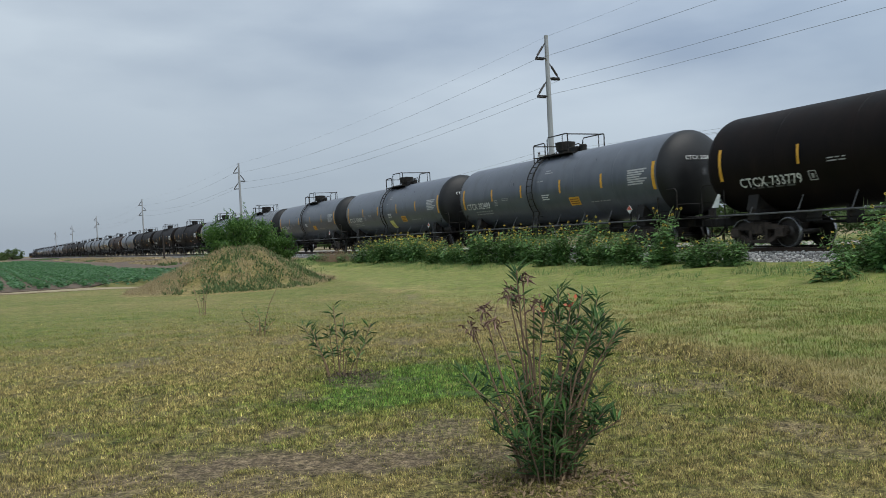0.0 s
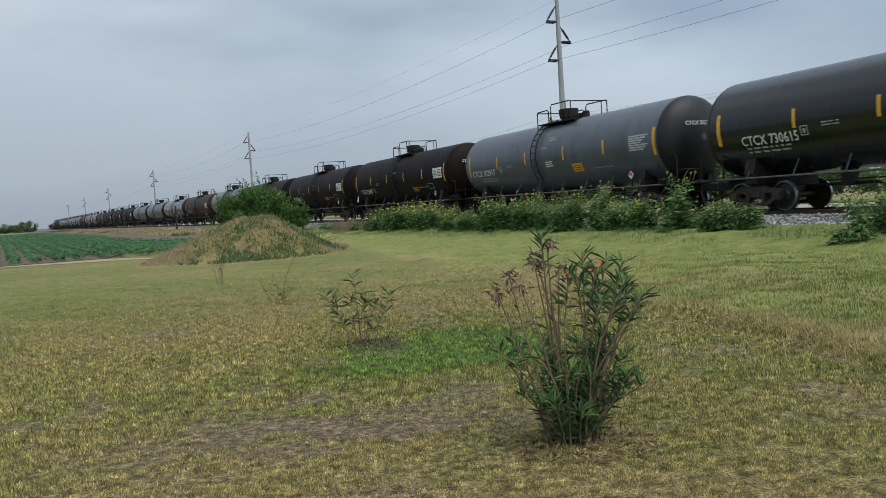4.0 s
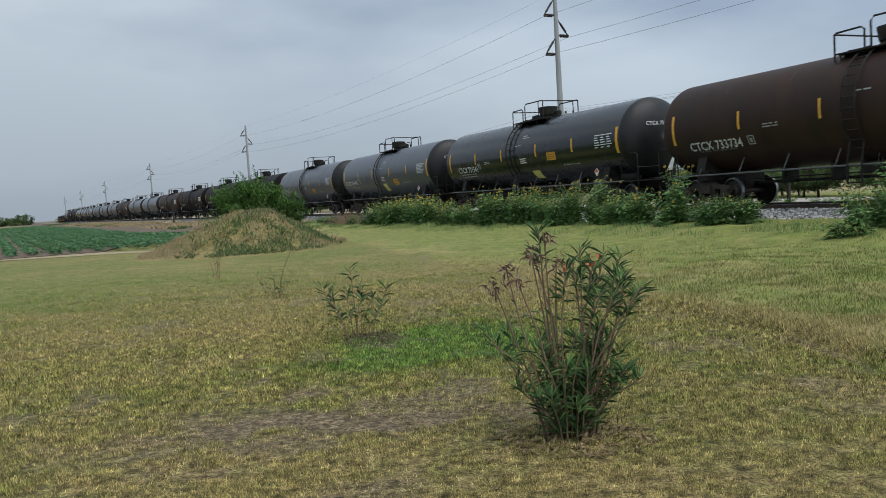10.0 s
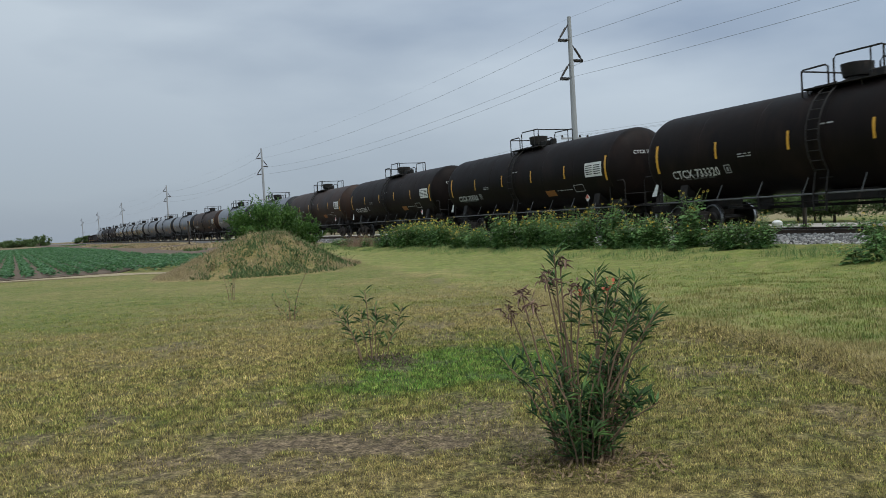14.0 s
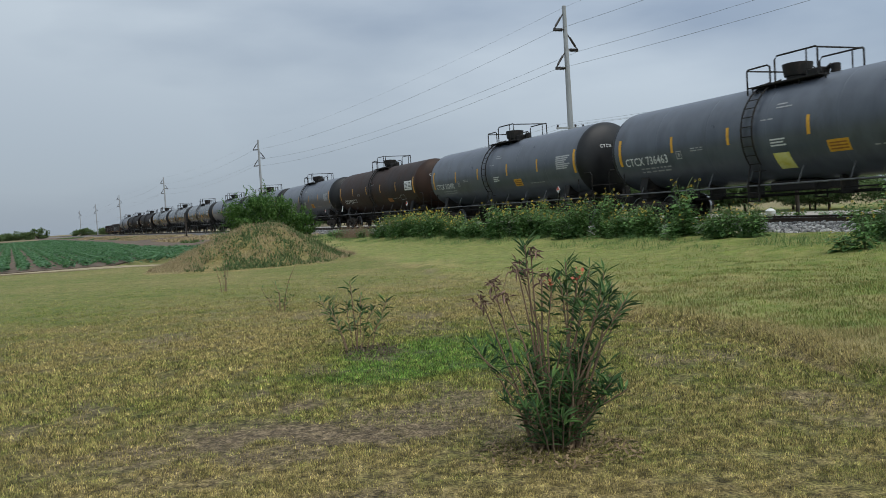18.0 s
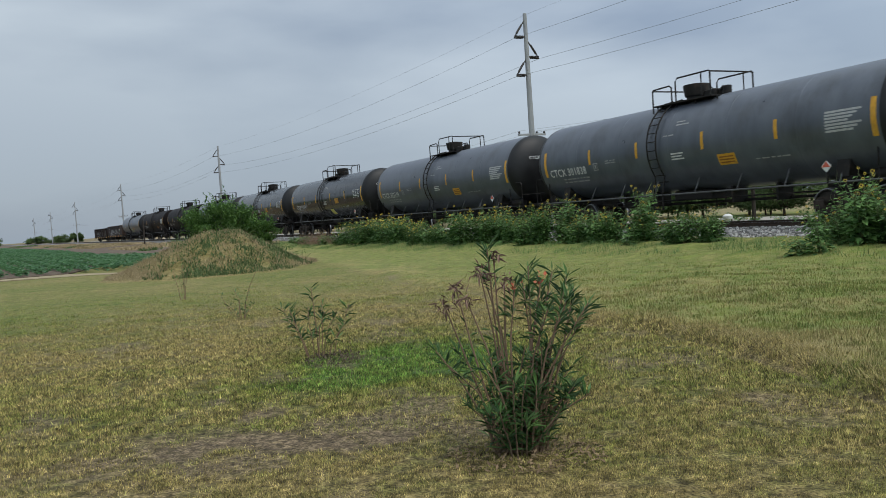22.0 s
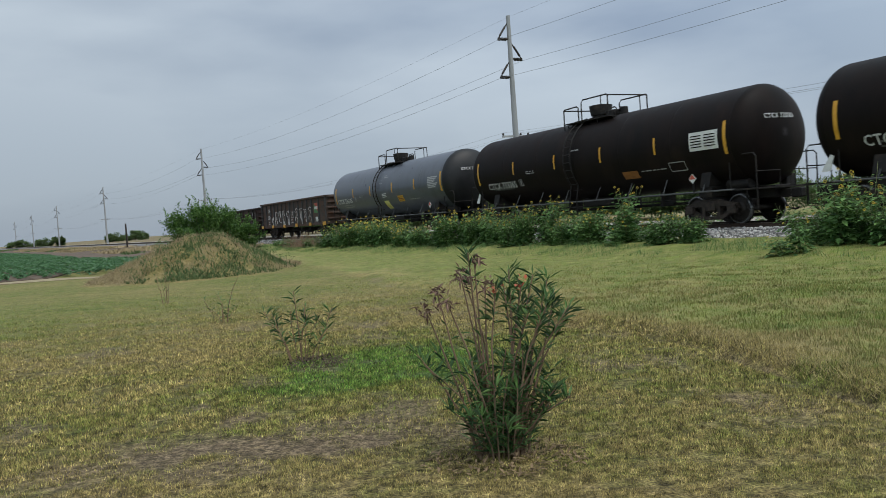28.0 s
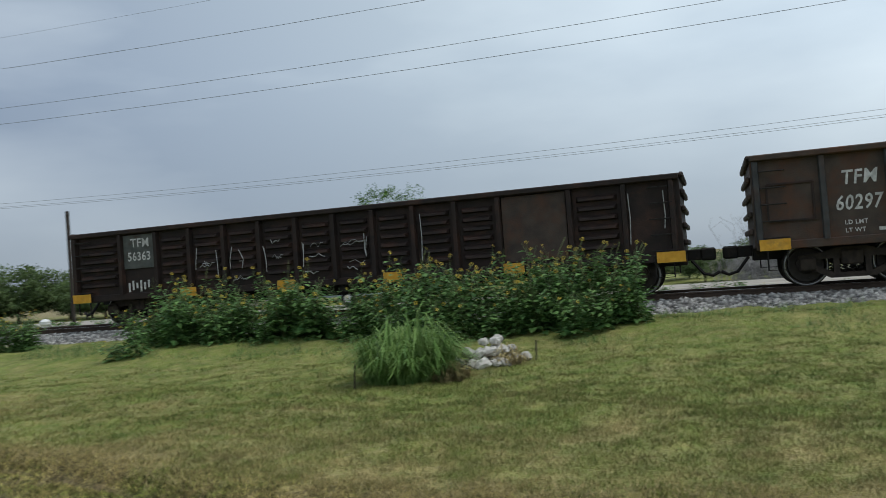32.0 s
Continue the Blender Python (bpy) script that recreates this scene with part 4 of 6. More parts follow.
    if plate is YELLOW:
        px, pz = (2.5, 2.2) if style == "black" else (2.15, 1.86)
        part("hazard_plate", curved(px, px + 0.72, pz, pz + 0.34), YELLOW, car, "yellow rectangular notice plate")
        part("plate_lines", join(*[curved(px + 0.07, px + 0.65, pz + 0.06 + 0.085 * i, pz + 0.10 + 0.085 * i, R_TANK + 0.014, nz=1) for i in range(3)]), ORANGE, car)
    else:
        part("hazard_plate", curved(2.6, 3.4, 1.72, 1.98), ORANGE, car, "dull orange notice plate")
        part("frame_mark", join(curved(5.0, 5.75, 1.80, 1.83), curved(5.0, 5.75, 2.08, 2.11), curved(5.0, 5.03, 1.8, 2.11), curved(5.72, 5.75, 1.8, 2.11)), FADED, car)
    if placard:
        part("route_card", curved(*((0.85, 1.5, 1.46, 1.82) if style == "black" else (0.12, 0.74, 1.52, 2.0))), CARD, car, "pale yellow card on the tank side")
    qx, qz = (-4.1, 1.92) if oxide else (-4.15, 2.18)
    part("square_stencil", join(curved(qx, qx + 0.27, qz, qz + 0.03), curved(qx, qx + 0.27, qz + 0.25, qz + 0.28), curved(qx, qx + 0.03, qz, qz + 0.28), curved(qx + 0.24, qx + 0.27, qz, qz + 0.28), curved(qx + 0.09, qx + 0.18, qz + 0.07, qz + 0.2)), FADED, car)
    if not oxide:
        part("notice_lines", join(*[curved(0.15, 0.72 - 0.08 * (i % 2), 2.2 + 0.09 * i, 2.245 + 0.09 * i, nz=1) for i in range(3)]), LETTER, car, "three white stencilled lines over the card")
        part("notice_lines", join(*[curved(0.35, 0.95 - 0.2 * i, 3.32 + 0.1 * i, 3.36 + 0.1 * i, nz=1) for i in range(2)]), FADED, car, "short white stencilled lines high on the tank")
    # hazard diamond on its bracket
    g = Geo().box(6.02, 6.08, -1.42, -1.38, 1.05, 1.4)
    part("bracket", g, IRON, car)
    c = (6.05, -1.44, 1.5)
    g = Geo().extrude([(c[0] - 0.16, c[2]), (c[0], c[2] - 0.16), (c[0] + 0.16, c[2]), (c[0], c[2] + 0.16)], c[1] - 0.01, c[1] + 0.01)
    d = part("diamond_placard", g, WHITE, car, "white and red diamond hazard placard")
    g = Geo().extrude([(c[0] - 0.14, c[2] - 0.02), (c[0] + 0.14, c[2] - 0.02), (c[0], c[2] + 0.14)], c[1] - 0.016, c[1] - 0.011)
    part("red_half", g, RED, d)
    return car


TANK_LABEL = {"grey": "grey railway tank car with black ends, amber strips and white stencils", "sooty": "sooty black-brown railway tank car with amber strips and white panel",
              "rusty": "rust-brown railway tank car with amber strips and white panel", "black": "glossy black railway tank car with amber strips and white stencils"}
moving = []
_proto = {}
for _i, (_style, _num, _card) in enumerate(TRAIN):
    _key = (_style, _card)
    if _key in _proto:
        _car = copy_thing(_proto[_key], Matrix())
    else:
        _car = _proto[_key] = build_tank_car(_style, _card)
    moving.append((_car, 12.37 + 18.24 * _i + {28: 0.5, 29: 1.1}.get(_i, 0.0), _num, _style))


def build_gondola(ribs):
    paint = GOND if ribs else GOND2
    car = new("gondola_car", None)
    hl, hw, z0, z1 = (8.45 if ribs else 7.8), 1.50, (0.90 if ribs else 1.0), (2.62 if ribs else 2.82)
    posts = [-8.3, -6.72] + [-5.52 + 1.09 * i for i in range(10)] + [6.0, 7.25, 8.3] if ribs else [-7.72, -6.40, -5.14] + [-4.27 + 1.02 * i for i in range(10)] + [6.32, 7.72]
    for sgn in (-1, 1):
        part("side_sheet", Geo().box(-hl, hl, sgn * (hw - 0.06) - 0.015, sgn * (hw - 0.06) + 0.015, z0, z1), paint, car)
        part("top_chord", Geo().box(-hl - 0.03, hl + 0.03, *sorted((sgn * (hw - 0.14), sgn * (hw + 0.11))), z1 - 0.04, z1 + 0.09, 0.02), paint, car, "dented rusty top chord")
        part("side_sill", Geo().box(-hl, hl, *sorted((sgn * (hw - 0.10), sgn * (hw + 0.02))), z0 - 0.16, z0 + 0.02, 0.015), paint, car)
        pp = hw + (0.09 if ribs else 0.05)
        for x in posts:
            g = Geo().add([(x - 0.075, sgn * (hw - 0.05), z0), (x + 0.075, sgn * (hw - 0.05), z0), (x + 0.05, sgn * pp, z0), (x - 0.05, sgn * pp, z0),
                           (x - 0.075, sgn * (hw - 0.05), z1 - 0.05), (x + 0.075, sgn * (hw - 0.05), z1 - 0.05), (x + 0.05, sgn * pp, z1 - 0.05), (x - 0.05, sgn * pp, z1 - 0.05)],
                          [(0, 4, 5, 1), (1, 5, 6, 2), (2, 6, 7, 3), (3, 7, 4, 0), (0, 1, 2, 3), (4, 7, 6, 5)])
            part("side_post", g, paint if ribs else POSTSTEEL, car)
        if ribs:
            for i, (a, b) in enumerate(zip(posts, posts[1:])):
                if i in (1, 11, 13):
                    continue
                for k in range(6):
                    z = z0 + 0.30 + k * 0.225
                    u0, u1, y0, y1 = a + 0.16, b - 0.16, sgn * (hw - 0.046), sgn * (hw + 0.06)
                    g = Geo().add([(u0, y0, z - 0.07), (u1, y0, z - 0.07), (u1, y0, z + 0.07), (u0, y0, z + 0.07), (u0 + 0.07, y1, z - 0.045), (u1 - 0.07, y1, z - 0.045), (u1 - 0.05, y1 * 0.995, z + 0.01), (u0 + 0.05, y1 * 0.995, z + 0.01)],
                                  [(0, 1, 5, 4), (4, 5, 6, 7), (7, 6, 2, 3), (0, 4, 7, 3), (1, 2, 6, 5)])
                    part("pressed_rib", g, paint, car)
    for sgn in (-1, 1):
        part("end_wall", Geo().box(*sorted((sgn * (hl - 0.02), sgn * (hl + 0.03))), -hw + 0.03, hw - 0.03, z0 - 0.1, z1), paint, car)
        for i in range(5):
            z = z0 + 0.2 + i * 0.38
            part("end_rib", Geo().box(*sorted((sgn * (hl + 0.03), sgn * (hl + 0.13))), -hw + 0.1, hw - 0.1, z, z + 0.13, 0.03), paint, car)
        part("end_chord", Geo().box(*sorted((sgn * (hl - 0.05), sgn * (hl + 0.10))), -hw, hw, z1 + 0.02, z1 + 0.10, 0.02), paint, car)
        for i, y in [(i, y) for i in range(5) for y in (-hw - 0.09, hw + 0.09)]:
            z = z0 + 0.1 + i * 0.36
            g = Geo()
            g.tube([(sgn * (hl - 0.15), y, z), (sgn * (hl - 0.65), y, z)], 0.016, 5)
            g.tube([(sgn * (hl - 0.15), y, z), (sgn * (hl - 0.15), y * 0.93, z)], 0.016, 5)
            g.tube([(sgn * (hl - 0.65), y, z), (sgn * (hl - 0.65), y * 0.93, z)], 0.016, 5)
            part("grab_iron", g, IRON, car, "rusty grab iron")
        g = Geo()
        for y in (-hw - 0.04, hw + 0.04):
            g.tube([(sgn * (hl - 0.2), y, z0), (sgn * (hl - 0.2), y, 0.4), (sgn * (hl - 0.6), y, 0.4), (sgn * (hl - 0.6), y, z0)], 0.02, 5)
        part("stirrup_step", g, IRON, car, "rusty stirrup step")
        build_truck(car, sgn * (hl - 1.9))
        g = Geo().box(*sorted((sgn * (hl - 3.05), sgn * (hl + 0.05))), -0.3, 0.3, 0.62, 0.98, 0.02)
        g.box(*sorted((sgn * (hl - 0.05), sgn * (hl + 0.45))), -0.13, 0.13, 0.72, 0.98, 0.02)
        g.box(*sorted((sgn * (hl + 0.35), sgn * (hl + 0.70))), -0.17, 0.11, 0.70, 1.00, 0.04)
        g.tube([(sgn * (hl + 0.15), -0.34, 0.72), (sgn * (hl + 0.4), -0.38, 0.40), (sgn * (hl + 0.6), -0.36, 0.34), (sgn * (hl + 0.75), -0.3, 0.42)], 0.04, 6)
        part("coupler", g, IRON, car, "black knuckle coupler with air hose")
    part("floor_plate", Geo().box(-hl, hl, -hw + 0.05, hw - 0.05, z0 - 0.06, z0 + 0.02), paint, car)
    g = Geo().box(-5.5, 5.5, -0.22, 0.22, 0.45, 0.74)
    for x in (-4, -2, 0, 2, 4):
        g.box(x - 0.08, x + 0.08, -hw + 0.1, hw - 0.1, 0.55, 0.74)
    g.lathe([(1.2, 0.0), (1.21, 0.19), (2.4, 0.19), (2.41, 0.0)], "X", 14, (0, -0.7, 0.52))
    part("centre_sill", g, IRON, car)
    for x in (-hl + 0.36, -4.5, -1.5, 1.5, 4.6, hl - 0.25):
        w = 0.31 if abs(x) > 7 else 0.25
        part("yellow_tab", Geo().box(x - w, x + w, -hw - 0.115, -hw - 0.095, z0 - 0.17, z0 + 0.07), YELLOW, car, "yellow reflective tab")
    yy = -hw - 0.005

    def flat(text, size, x, z, material, label, aspect=0.95, lean=0.0):
        v, f = lettering(text, size, aspect)
        g = Geo()
        g.v = [(x + a + lean * b, yy, z + b) for a, b, _ in v]
        g.f = f
        part("car_lettering", g, material, car, label)

    rnd = random.Random(4 if ribs else 8)
    if ribs:
        part("grey_patch", Geo().box(posts[1] + 0.09, posts[2] - 0.09, -hw - 0.003, -hw + 0.045, 1.60, 2.54), PATCHGREY, car, "faded grey paint patch")
        part("plain_panel", Geo().box(posts[11] + 0.09, posts[12] - 0.09, -hw + 0.0, -hw + 0.045, 1.0, 2.55), GOND2, car)
        yy = -hw - 0.008
        flat("TFM", 0.34, posts[1] + 0.34, 2.20, CHALK, "white stencilled letters")
        flat("56363", 0.34, posts[1] + 0.22, 1.82, CHALK, "white stencilled car number", 0.86)
        part("drips", join(*[Geo().box(posts[1] + 0.2 + 0.13 * i, posts[1] + 0.26 + 0.13 * i, yy - 0.004, yy, 0.95 + 0.05 * (i % 3), 1.2 + 0.06 * (i % 2)) for i in range(6)]), CHALK, car)
        # scrawled spray paint over the ribs
        for b in (3, 4, 5, 6, 7):
            x0, x1 = posts[b] + 0.18, posts[b + 1] - 0.18
            g = Geo()
            for k in range(rnd.choice((3, 4, 5))):
                z = 1.1 + 0.235 * rnd.choice((0, 1, 2, 3, 4)) + rnd.uniform(-0.05, 0.05)
                u0, u1 = sorted((rnd.uniform(0, 0.5), rnd.uniform(0.5, 1.0)))
                pts = [(x0 + (x1 - x0) * (u0 + (u1 - u0) * q / 5), -hw - 0.068, z + rnd.uniform(-0.06, 0.06)) for q in range(6)]
                g.tube(pts, rnd.choice((0.007, 0.012)), 4)
            for k in range(2):
                xv = x0 + (x1 - x0) * rnd.choice((0.02, 0.5, 0.97))
                g.tube([(xv, -hw - 0.068, 1.15 + rnd.uniform(0, 0.3)), (xv + rnd.uniform(-0.06, 0.06), -hw - 0.068, 1.6), (xv + rnd.uniform(-0.08, 0.08), -hw - 0.068, 1.8 + rnd.uniform(0, 0.25))], 0.012, 4)
            part("spray_scrawl", g, FADED, car, "thin faded spray paint scrawl")
        for xv in (posts[9] + 0.2, posts[13] + 0.1, posts[14] - 0.18):
            part("paint_run", Geo().tube([(xv, -hw - 0.06, 2.35), (xv + 0.02, -hw - 0.06, 1.8), (xv - 0.01, -hw - 0.06, 1.2 + 0.3 * (xv > 7.5))], 0.012, 4), FADED, car, "thin pale paint run")
    else:
        yy = -hw + 0.036
        flat("TFM", 0.42, posts[1] + 0.34, 2.12, CHALK, "white stencilled letters", 0.86, 0.14)
        flat("60297", 0.44, posts[1] + 0.20, 1.58, CHALK, "white stencilled car number", 0.76, 0.14)
        flat("LD LMT", 0.13, posts[1] + 0.36, 1.27, CHALK, "small stencilled line")
        flat("LT WT", 0.13, posts[1] + 0.36, 1.10, CHALK, "small stencilled line")
        part("capacity_line", Geo().box(posts[1] + 1.0, posts[1] + 1.25, yy - 0.003, yy, 1.10, 1.17), CHALK, car, "stencilled figures worn to a bar")
        g = Geo()
        for x in (posts[0] + 0.2, posts[1] - 0.2):
            g.box(x - 0.02, x + 0.02, -hw - 0.0, -hw + 0.05, 1.45, 2.25)
        for z in (1.45, 2.25):
            g.box(posts[0] + 0.2, posts[1] - 0.2, -hw - 0.0, -hw + 0.05, z - 0.02, z + 0.02)
        part("hatch_frame", g, GOND, car, "rusty square frame on the side sheet")
        # large looping spray-paint letters, each of two rounded strokes
        def rounded(pts):
            for _ in range(3):
                out = [pts[0]]
                for a, b in zip(pts, pts[1:]):
                    out += [tuple(a[q] * 0.75 + b[q] * 0.25 for q in (0, 1)), tuple(a[q] * 0.25 + b[q] * 0.75 for q in (0, 1))]
                pts = out + [pts[-1]]
            return pts

        ring = [(0.9 * math.cos(q * 0.7), 0.9 * math.sin(q * 0.7)) for q in range(10)]
        face = [[(-0.35 + 0.28 * u, -0.05 + 0.2 * v) for u, v in ring], [(0.35 + 0.32 * u, 0.12 + 0.24 * v) for u, v in ring], [(-0.8, -0.2), (-0.5, -0.55), (0.2, -0.45), (0.8, -0.4), (0.7, -0.1)], [(-0.5, -0.6), (-0.4, -0.95)]]
        hook = [[(-0.8, -0.95), (-0.9, 0.3), (-0.3, 1.0), (0.5, 0.85), (0.75, 0.2), (0.3, -0.1), (0.7, -0.2), (0.85, -0.6), (0.6, -1.0)], [(-0.5, -0.1), (-0.3, 0.25), (0.1, 0.1), (-0.2, -0.3), (0.2, -0.8), (0.35, -0.3)]]
        cup = [[(-0.5, 1.0), (-0.9, 0.7), (-0.9, -0.2), (-0.5, -0.55), (0.3, -0.5)], [(-0.5, 1.0), (-0.1, 0.6), (-0.1, 0.1), (0.1, 0.2), (0.2, 0.95), (0.6, 0.9), (0.6, 0.2), (0.95, -0.1), (0.7, -0.4), (0.9, -0.8), (0.4, -1.0)]]
        kay = [[(-0.6, 1.0), (-0.95, 0.6), (-0.7, -1.0), (-0.2, -0.9), (-0.2, -0.3), (0.3, -0.9), (0.95, -0.8)], [(-0.6, 1.0), (-0.1, 0.9), (-0.1, 0.2), (0.5, 0.6), (0.8, 0.3), (0.1, -0.1), (0.9, -0.4)]]
        tee = [[(-0.9, 0.5), (-0.4, 0.9), (0.1, 0.7), (0.6, 1.0), (0.95, 0.5), (0.4, 0.3), (0.35, -0.9), (-0.15, -1.0), (-0.2, 0.2), (-0.8, 0.1), (-0.9, 0.5)], [(0.1, 0.6), (0.6, 0.75), (0.7, 0.5)]]
        three = [[(-0.9, 0.7), (-0.3, 1.05), (0.6, 0.95), (0.8, 0.5), (0.4, 0.2), (0.95, -0.2), (0.8, -0.9), (0.0, -1.1), (-0.9, -0.9)], [(-0.6, 0.5), (0.1, 0.75), (0.3, 0.4), (-0.3, 0.1), (-0.9, -0.1), (-0.7, -0.5)], [(-0.5, -0.1), (0.2, 0.0), (0.4, -0.5), (0.0, -0.8)]]
        are = [[(-0.8, 0.9), (-0.3, 0.95), (-0.4, -0.2), (0.0, -0.3)], [(-0.2, 0.9), (0.5, 1.05), (0.8, 0.5), (0.3, 0.1), (0.2, -0.4), (0.9, -0.9), (0.6, -1.1), (0.1, -0.6), (-0.1, 0.0), (0.3, 0.4), (0.1, 0.7)]]
        snake = [[(-0.9, 0.8), (-0.1, 0.7), (0.5, 0.9), (0.9, 0.7)], [(-0.6, 0.4), (-0.1, 0.65), (0.5, 0.3), (-0.5, 0.05), (-0.7, -0.2), (0.2, 0.0), (0.7, -0.4), (0.6, -0.9), (-0.7, -1.0)], [(-0.4, -0.5), (0.2, -0.35), (0.3, -0.7)]]
        for bay, strokes in zip((2, 3, 4, 5, 6, 8, 9, 10, 11), (face, hook, cup, kay, tee, three, are, snake, three)):
            cx, w = (posts[bay] + posts[bay + 1]) / 2, (posts[bay + 1] - posts[bay]) / 2 - 0.07
            for k, line in enumerate(strokes):
                pts = rounded([(cx + w * u + rnd.uniform(-0.015, 0.015), 1.58 + 0.62 * v) for u, v in line])
                part("spray_stroke", Geo().tube([(u, -hw + 0.040, v) for u, v in pts], 0.026 if k == 0 else 0.019, 4), CHALK, car, "white looping spray paint stroke")
        # five lines of small scrawl
        for k in range(5):
            zz, g = 1.98 - 0.2 * k, Geo()
            for q in range(4):
                u = posts[7] + 0.14 + 0.13 * q
                g.tube([(u + rnd.uniform(0, 0.1), -hw + 0.042, zz + rnd.uniform(-0.07, 0.07)) for _ in range(5)], 0.010, 4)
            part("spray_scrawl", g, CHALK, car, "small white spray scrawl")
        part("spray_stroke", Geo().tube([(u, -hw + 0.040, v) for u, v in rounded([(posts[8] - 0.08, 2.05), (posts[8] - 0.3, 2.1), (posts[8] - 0.42, 1.8), (posts[8] - 0.3, 1.5), (posts[8] - 0.08, 1.55)])], 0.02, 4), CHALK, car, "white looping spray paint stroke")
        part("logo_panel", Geo().extrude([(5.30, 2.42), (5.26, 1.76), (6.14, 1.72)], -hw + 0.030, -hw + 0.038), LOGO_G, car, "green half of a painted emblem")
        part("logo_band", Geo().extrude([(5.32, 2.43), (6.16, 1.73), (6.24, 2.46)], -hw + 0.028, -hw + 0.036), LOGO_R, car, "red half of a painted emblem")
        part("logo_mark", join(*[Geo().extrude([(5.42 + 0.21 * i, 2.0), (5.57 + 0.21 * i, 2.0), (5.62 + 0.21 * i, 2.2), (5.47 + 0.21 * i, 2.2)], -hw + 0.020, -hw + 0.027) for i in range(3)]), WHITE, car)
        notice = part("white_notice", Geo().box(5.50, 6.0, -hw + 0.028, -hw + 0.036, 1.12, 1.45), WHITE, car, "white notice with dark lines")
        part("notice_line", join(*[Geo().box(5.55, 5.95 - 0.1 * (i % 2), -hw + 0.022, -hw + 0.027, 1.18 + 0.08 * i, 1.21 + 0.08 * i) for i in range(3)]), GOND, notice)
    return car


moving.append((build_gondola(False), 559.9, "", "gondola"))
moving.append((build_gondola(True), 577.7, "", "gondola"))
for _car, _s0, _num, _style in moving:
    if _style == "gondola":
        tagged(_car, "dark rusty open gondola car with ribbed sides and faded scrawls" if _s0 > 570 else "scuffed brown open gondola car covered in white spray paint", "gondola car", "cars of the freight train")
        continue
    tagged(_car, TANK_LABEL[_style], "tank car", "cars of the freight train")
    _x, _z, _w = {"grey": (-7.1, 2.12, 2.45), "black": (-6.45, 2.07, 2.2)}.get(_style, (-6.7, 1.9, 2.35))
    part("reporting_mark", on_tank("CTCX " + _num, 0.43, _x, _z, _w / (0.43 * LETTERS["CTCX " + _num][0][:, 0].max())), LETTER, _car, "white stencilled reporting mark and car number")
    part("end_lettering", on_head("CTCX " + _num, 0.2, -0.75, 3.12), LETTER, _car, "small white stencilled reporting mark")
    part("end_lines", join(*[Geo().box(8.42, 8.43, -0.42, 0.25, 2.98 - 0.13 * i, 3.03 - 0.13 * i) for i in range(2)]), FADED, _car)


def run(t):
    """How far the train has gone after t seconds."""
    return 17.82 * t + float(np.interp(t, (0, 3, 6, 12, 18, 20, 22, 25, 28, 32), (0, 0.8, 1.25, 1.5, 1.25, 1.0, 0.45, -0.1, -0.8, -1.6)))


# ---- poles and lines ----
def ground_at(x, y):
    return float(ground_z(x, y)[0])


POLES = [-142.0, -44.0, 52.8, 147.6, 250.6, 360.9, 466.0, 577.6]
ARMS = [(14.55, 1.05), (13.05, -1.05), (11.65, 1.05)]


def build_power_pole():
    pole = new("power_pole", None)
    g = Geo().lathe([(-0.6, 0.30), (0.0, 0.29), (16.4, 0.15), (16.45, 0.0)], "Z", 16)
    part("shaft", g, POLE, pole, "tapered pale grey steel shaft", True, 40)
    for z, y in ARMS:
        sg = 1 if y > 0 else -1
        g = Geo().tube([(0, sg * 0.15, z + 0.08), (0, y, z)], 0.075, 8)
        for k in range(6):
            u = 0.35 + k * 0.13
            g.lathe([(u - 0.02, 0.08), (u, 0.14), (u + 0.02, 0.08)], "Y", 10, (0, 0, z + 0.04)) if sg > 0 else g.lathe([(-u - 0.02, 0.08), (-u, 0.14), (-u + 0.02, 0.08)], "Y", 10, (0, 0, z + 0.04))
        part("post_insulator", g, INSUL, pole, "dark horizontal post insulator")
        g = Geo().tube([(0, sg * 0.14, z + 1.25), (0, y, z + 0.02)], 0.045, 7)
        g.tube([(0, sg * 0.35, z + 0.99), (0, sg * 0.85, z + 0.30)], 0.085, 8)
        part("brace_insulator", g, INSUL, pole, "dark slanting brace insulator")
    part("cross_arm", Geo().box(-0.07, 0.07, -1.25, 1.25, 7.1, 7.24, 0.01), POLE, pole, "grey cross arm")
    for y in (-1.15, -0.45, 1.15):
        part("pin_insulator", Geo().lathe([(7.24, 0.05), (7.3, 0.09), (7.4, 0.07), (7.44, 0.0)], "Z", 8, (0, y, 0)), INSUL, pole)
    return tagged(pole, "tall pale grey steel power pole with dark insulator arms", "power pole", "power poles along the railway")


_pole = build_power_pole()
for _i, _s in enumerate(POLES):
    _x, _y, _h = on_track(_s, -14.0)
    _m = track_pose(_s, -14.0, ground_at(_x, _y), 180)
    if _i == 0:
        _pole.matrix_basis = _m
    else:
        copy_thing(_pole, _m)


def wire(off, z, sag, r, label):
    for a, b in zip(POLES[:-1], POLES[1:]):
        pa, pb = on_track(a, -14.0 + off), on_track(b, -14.0 + off)
        za, zb = ground_at(*on_track(a, -14)[:2]) + z, ground_at(*on_track(b, -14)[:2]) + z
        pts = []
        for i in range(15):
            u = i / 14
            pts.append((pa[0] + (pb[0] - pa[0]) * u, pa[1] + (pb[1] - pa[1]) * u, za + (zb - za) * u - 4 * sag * u * (1 - u)))
        tagged(part("overhead_wire", Geo().tube(pts, r, 5), WIRE), label, "cable", "overhead wires")


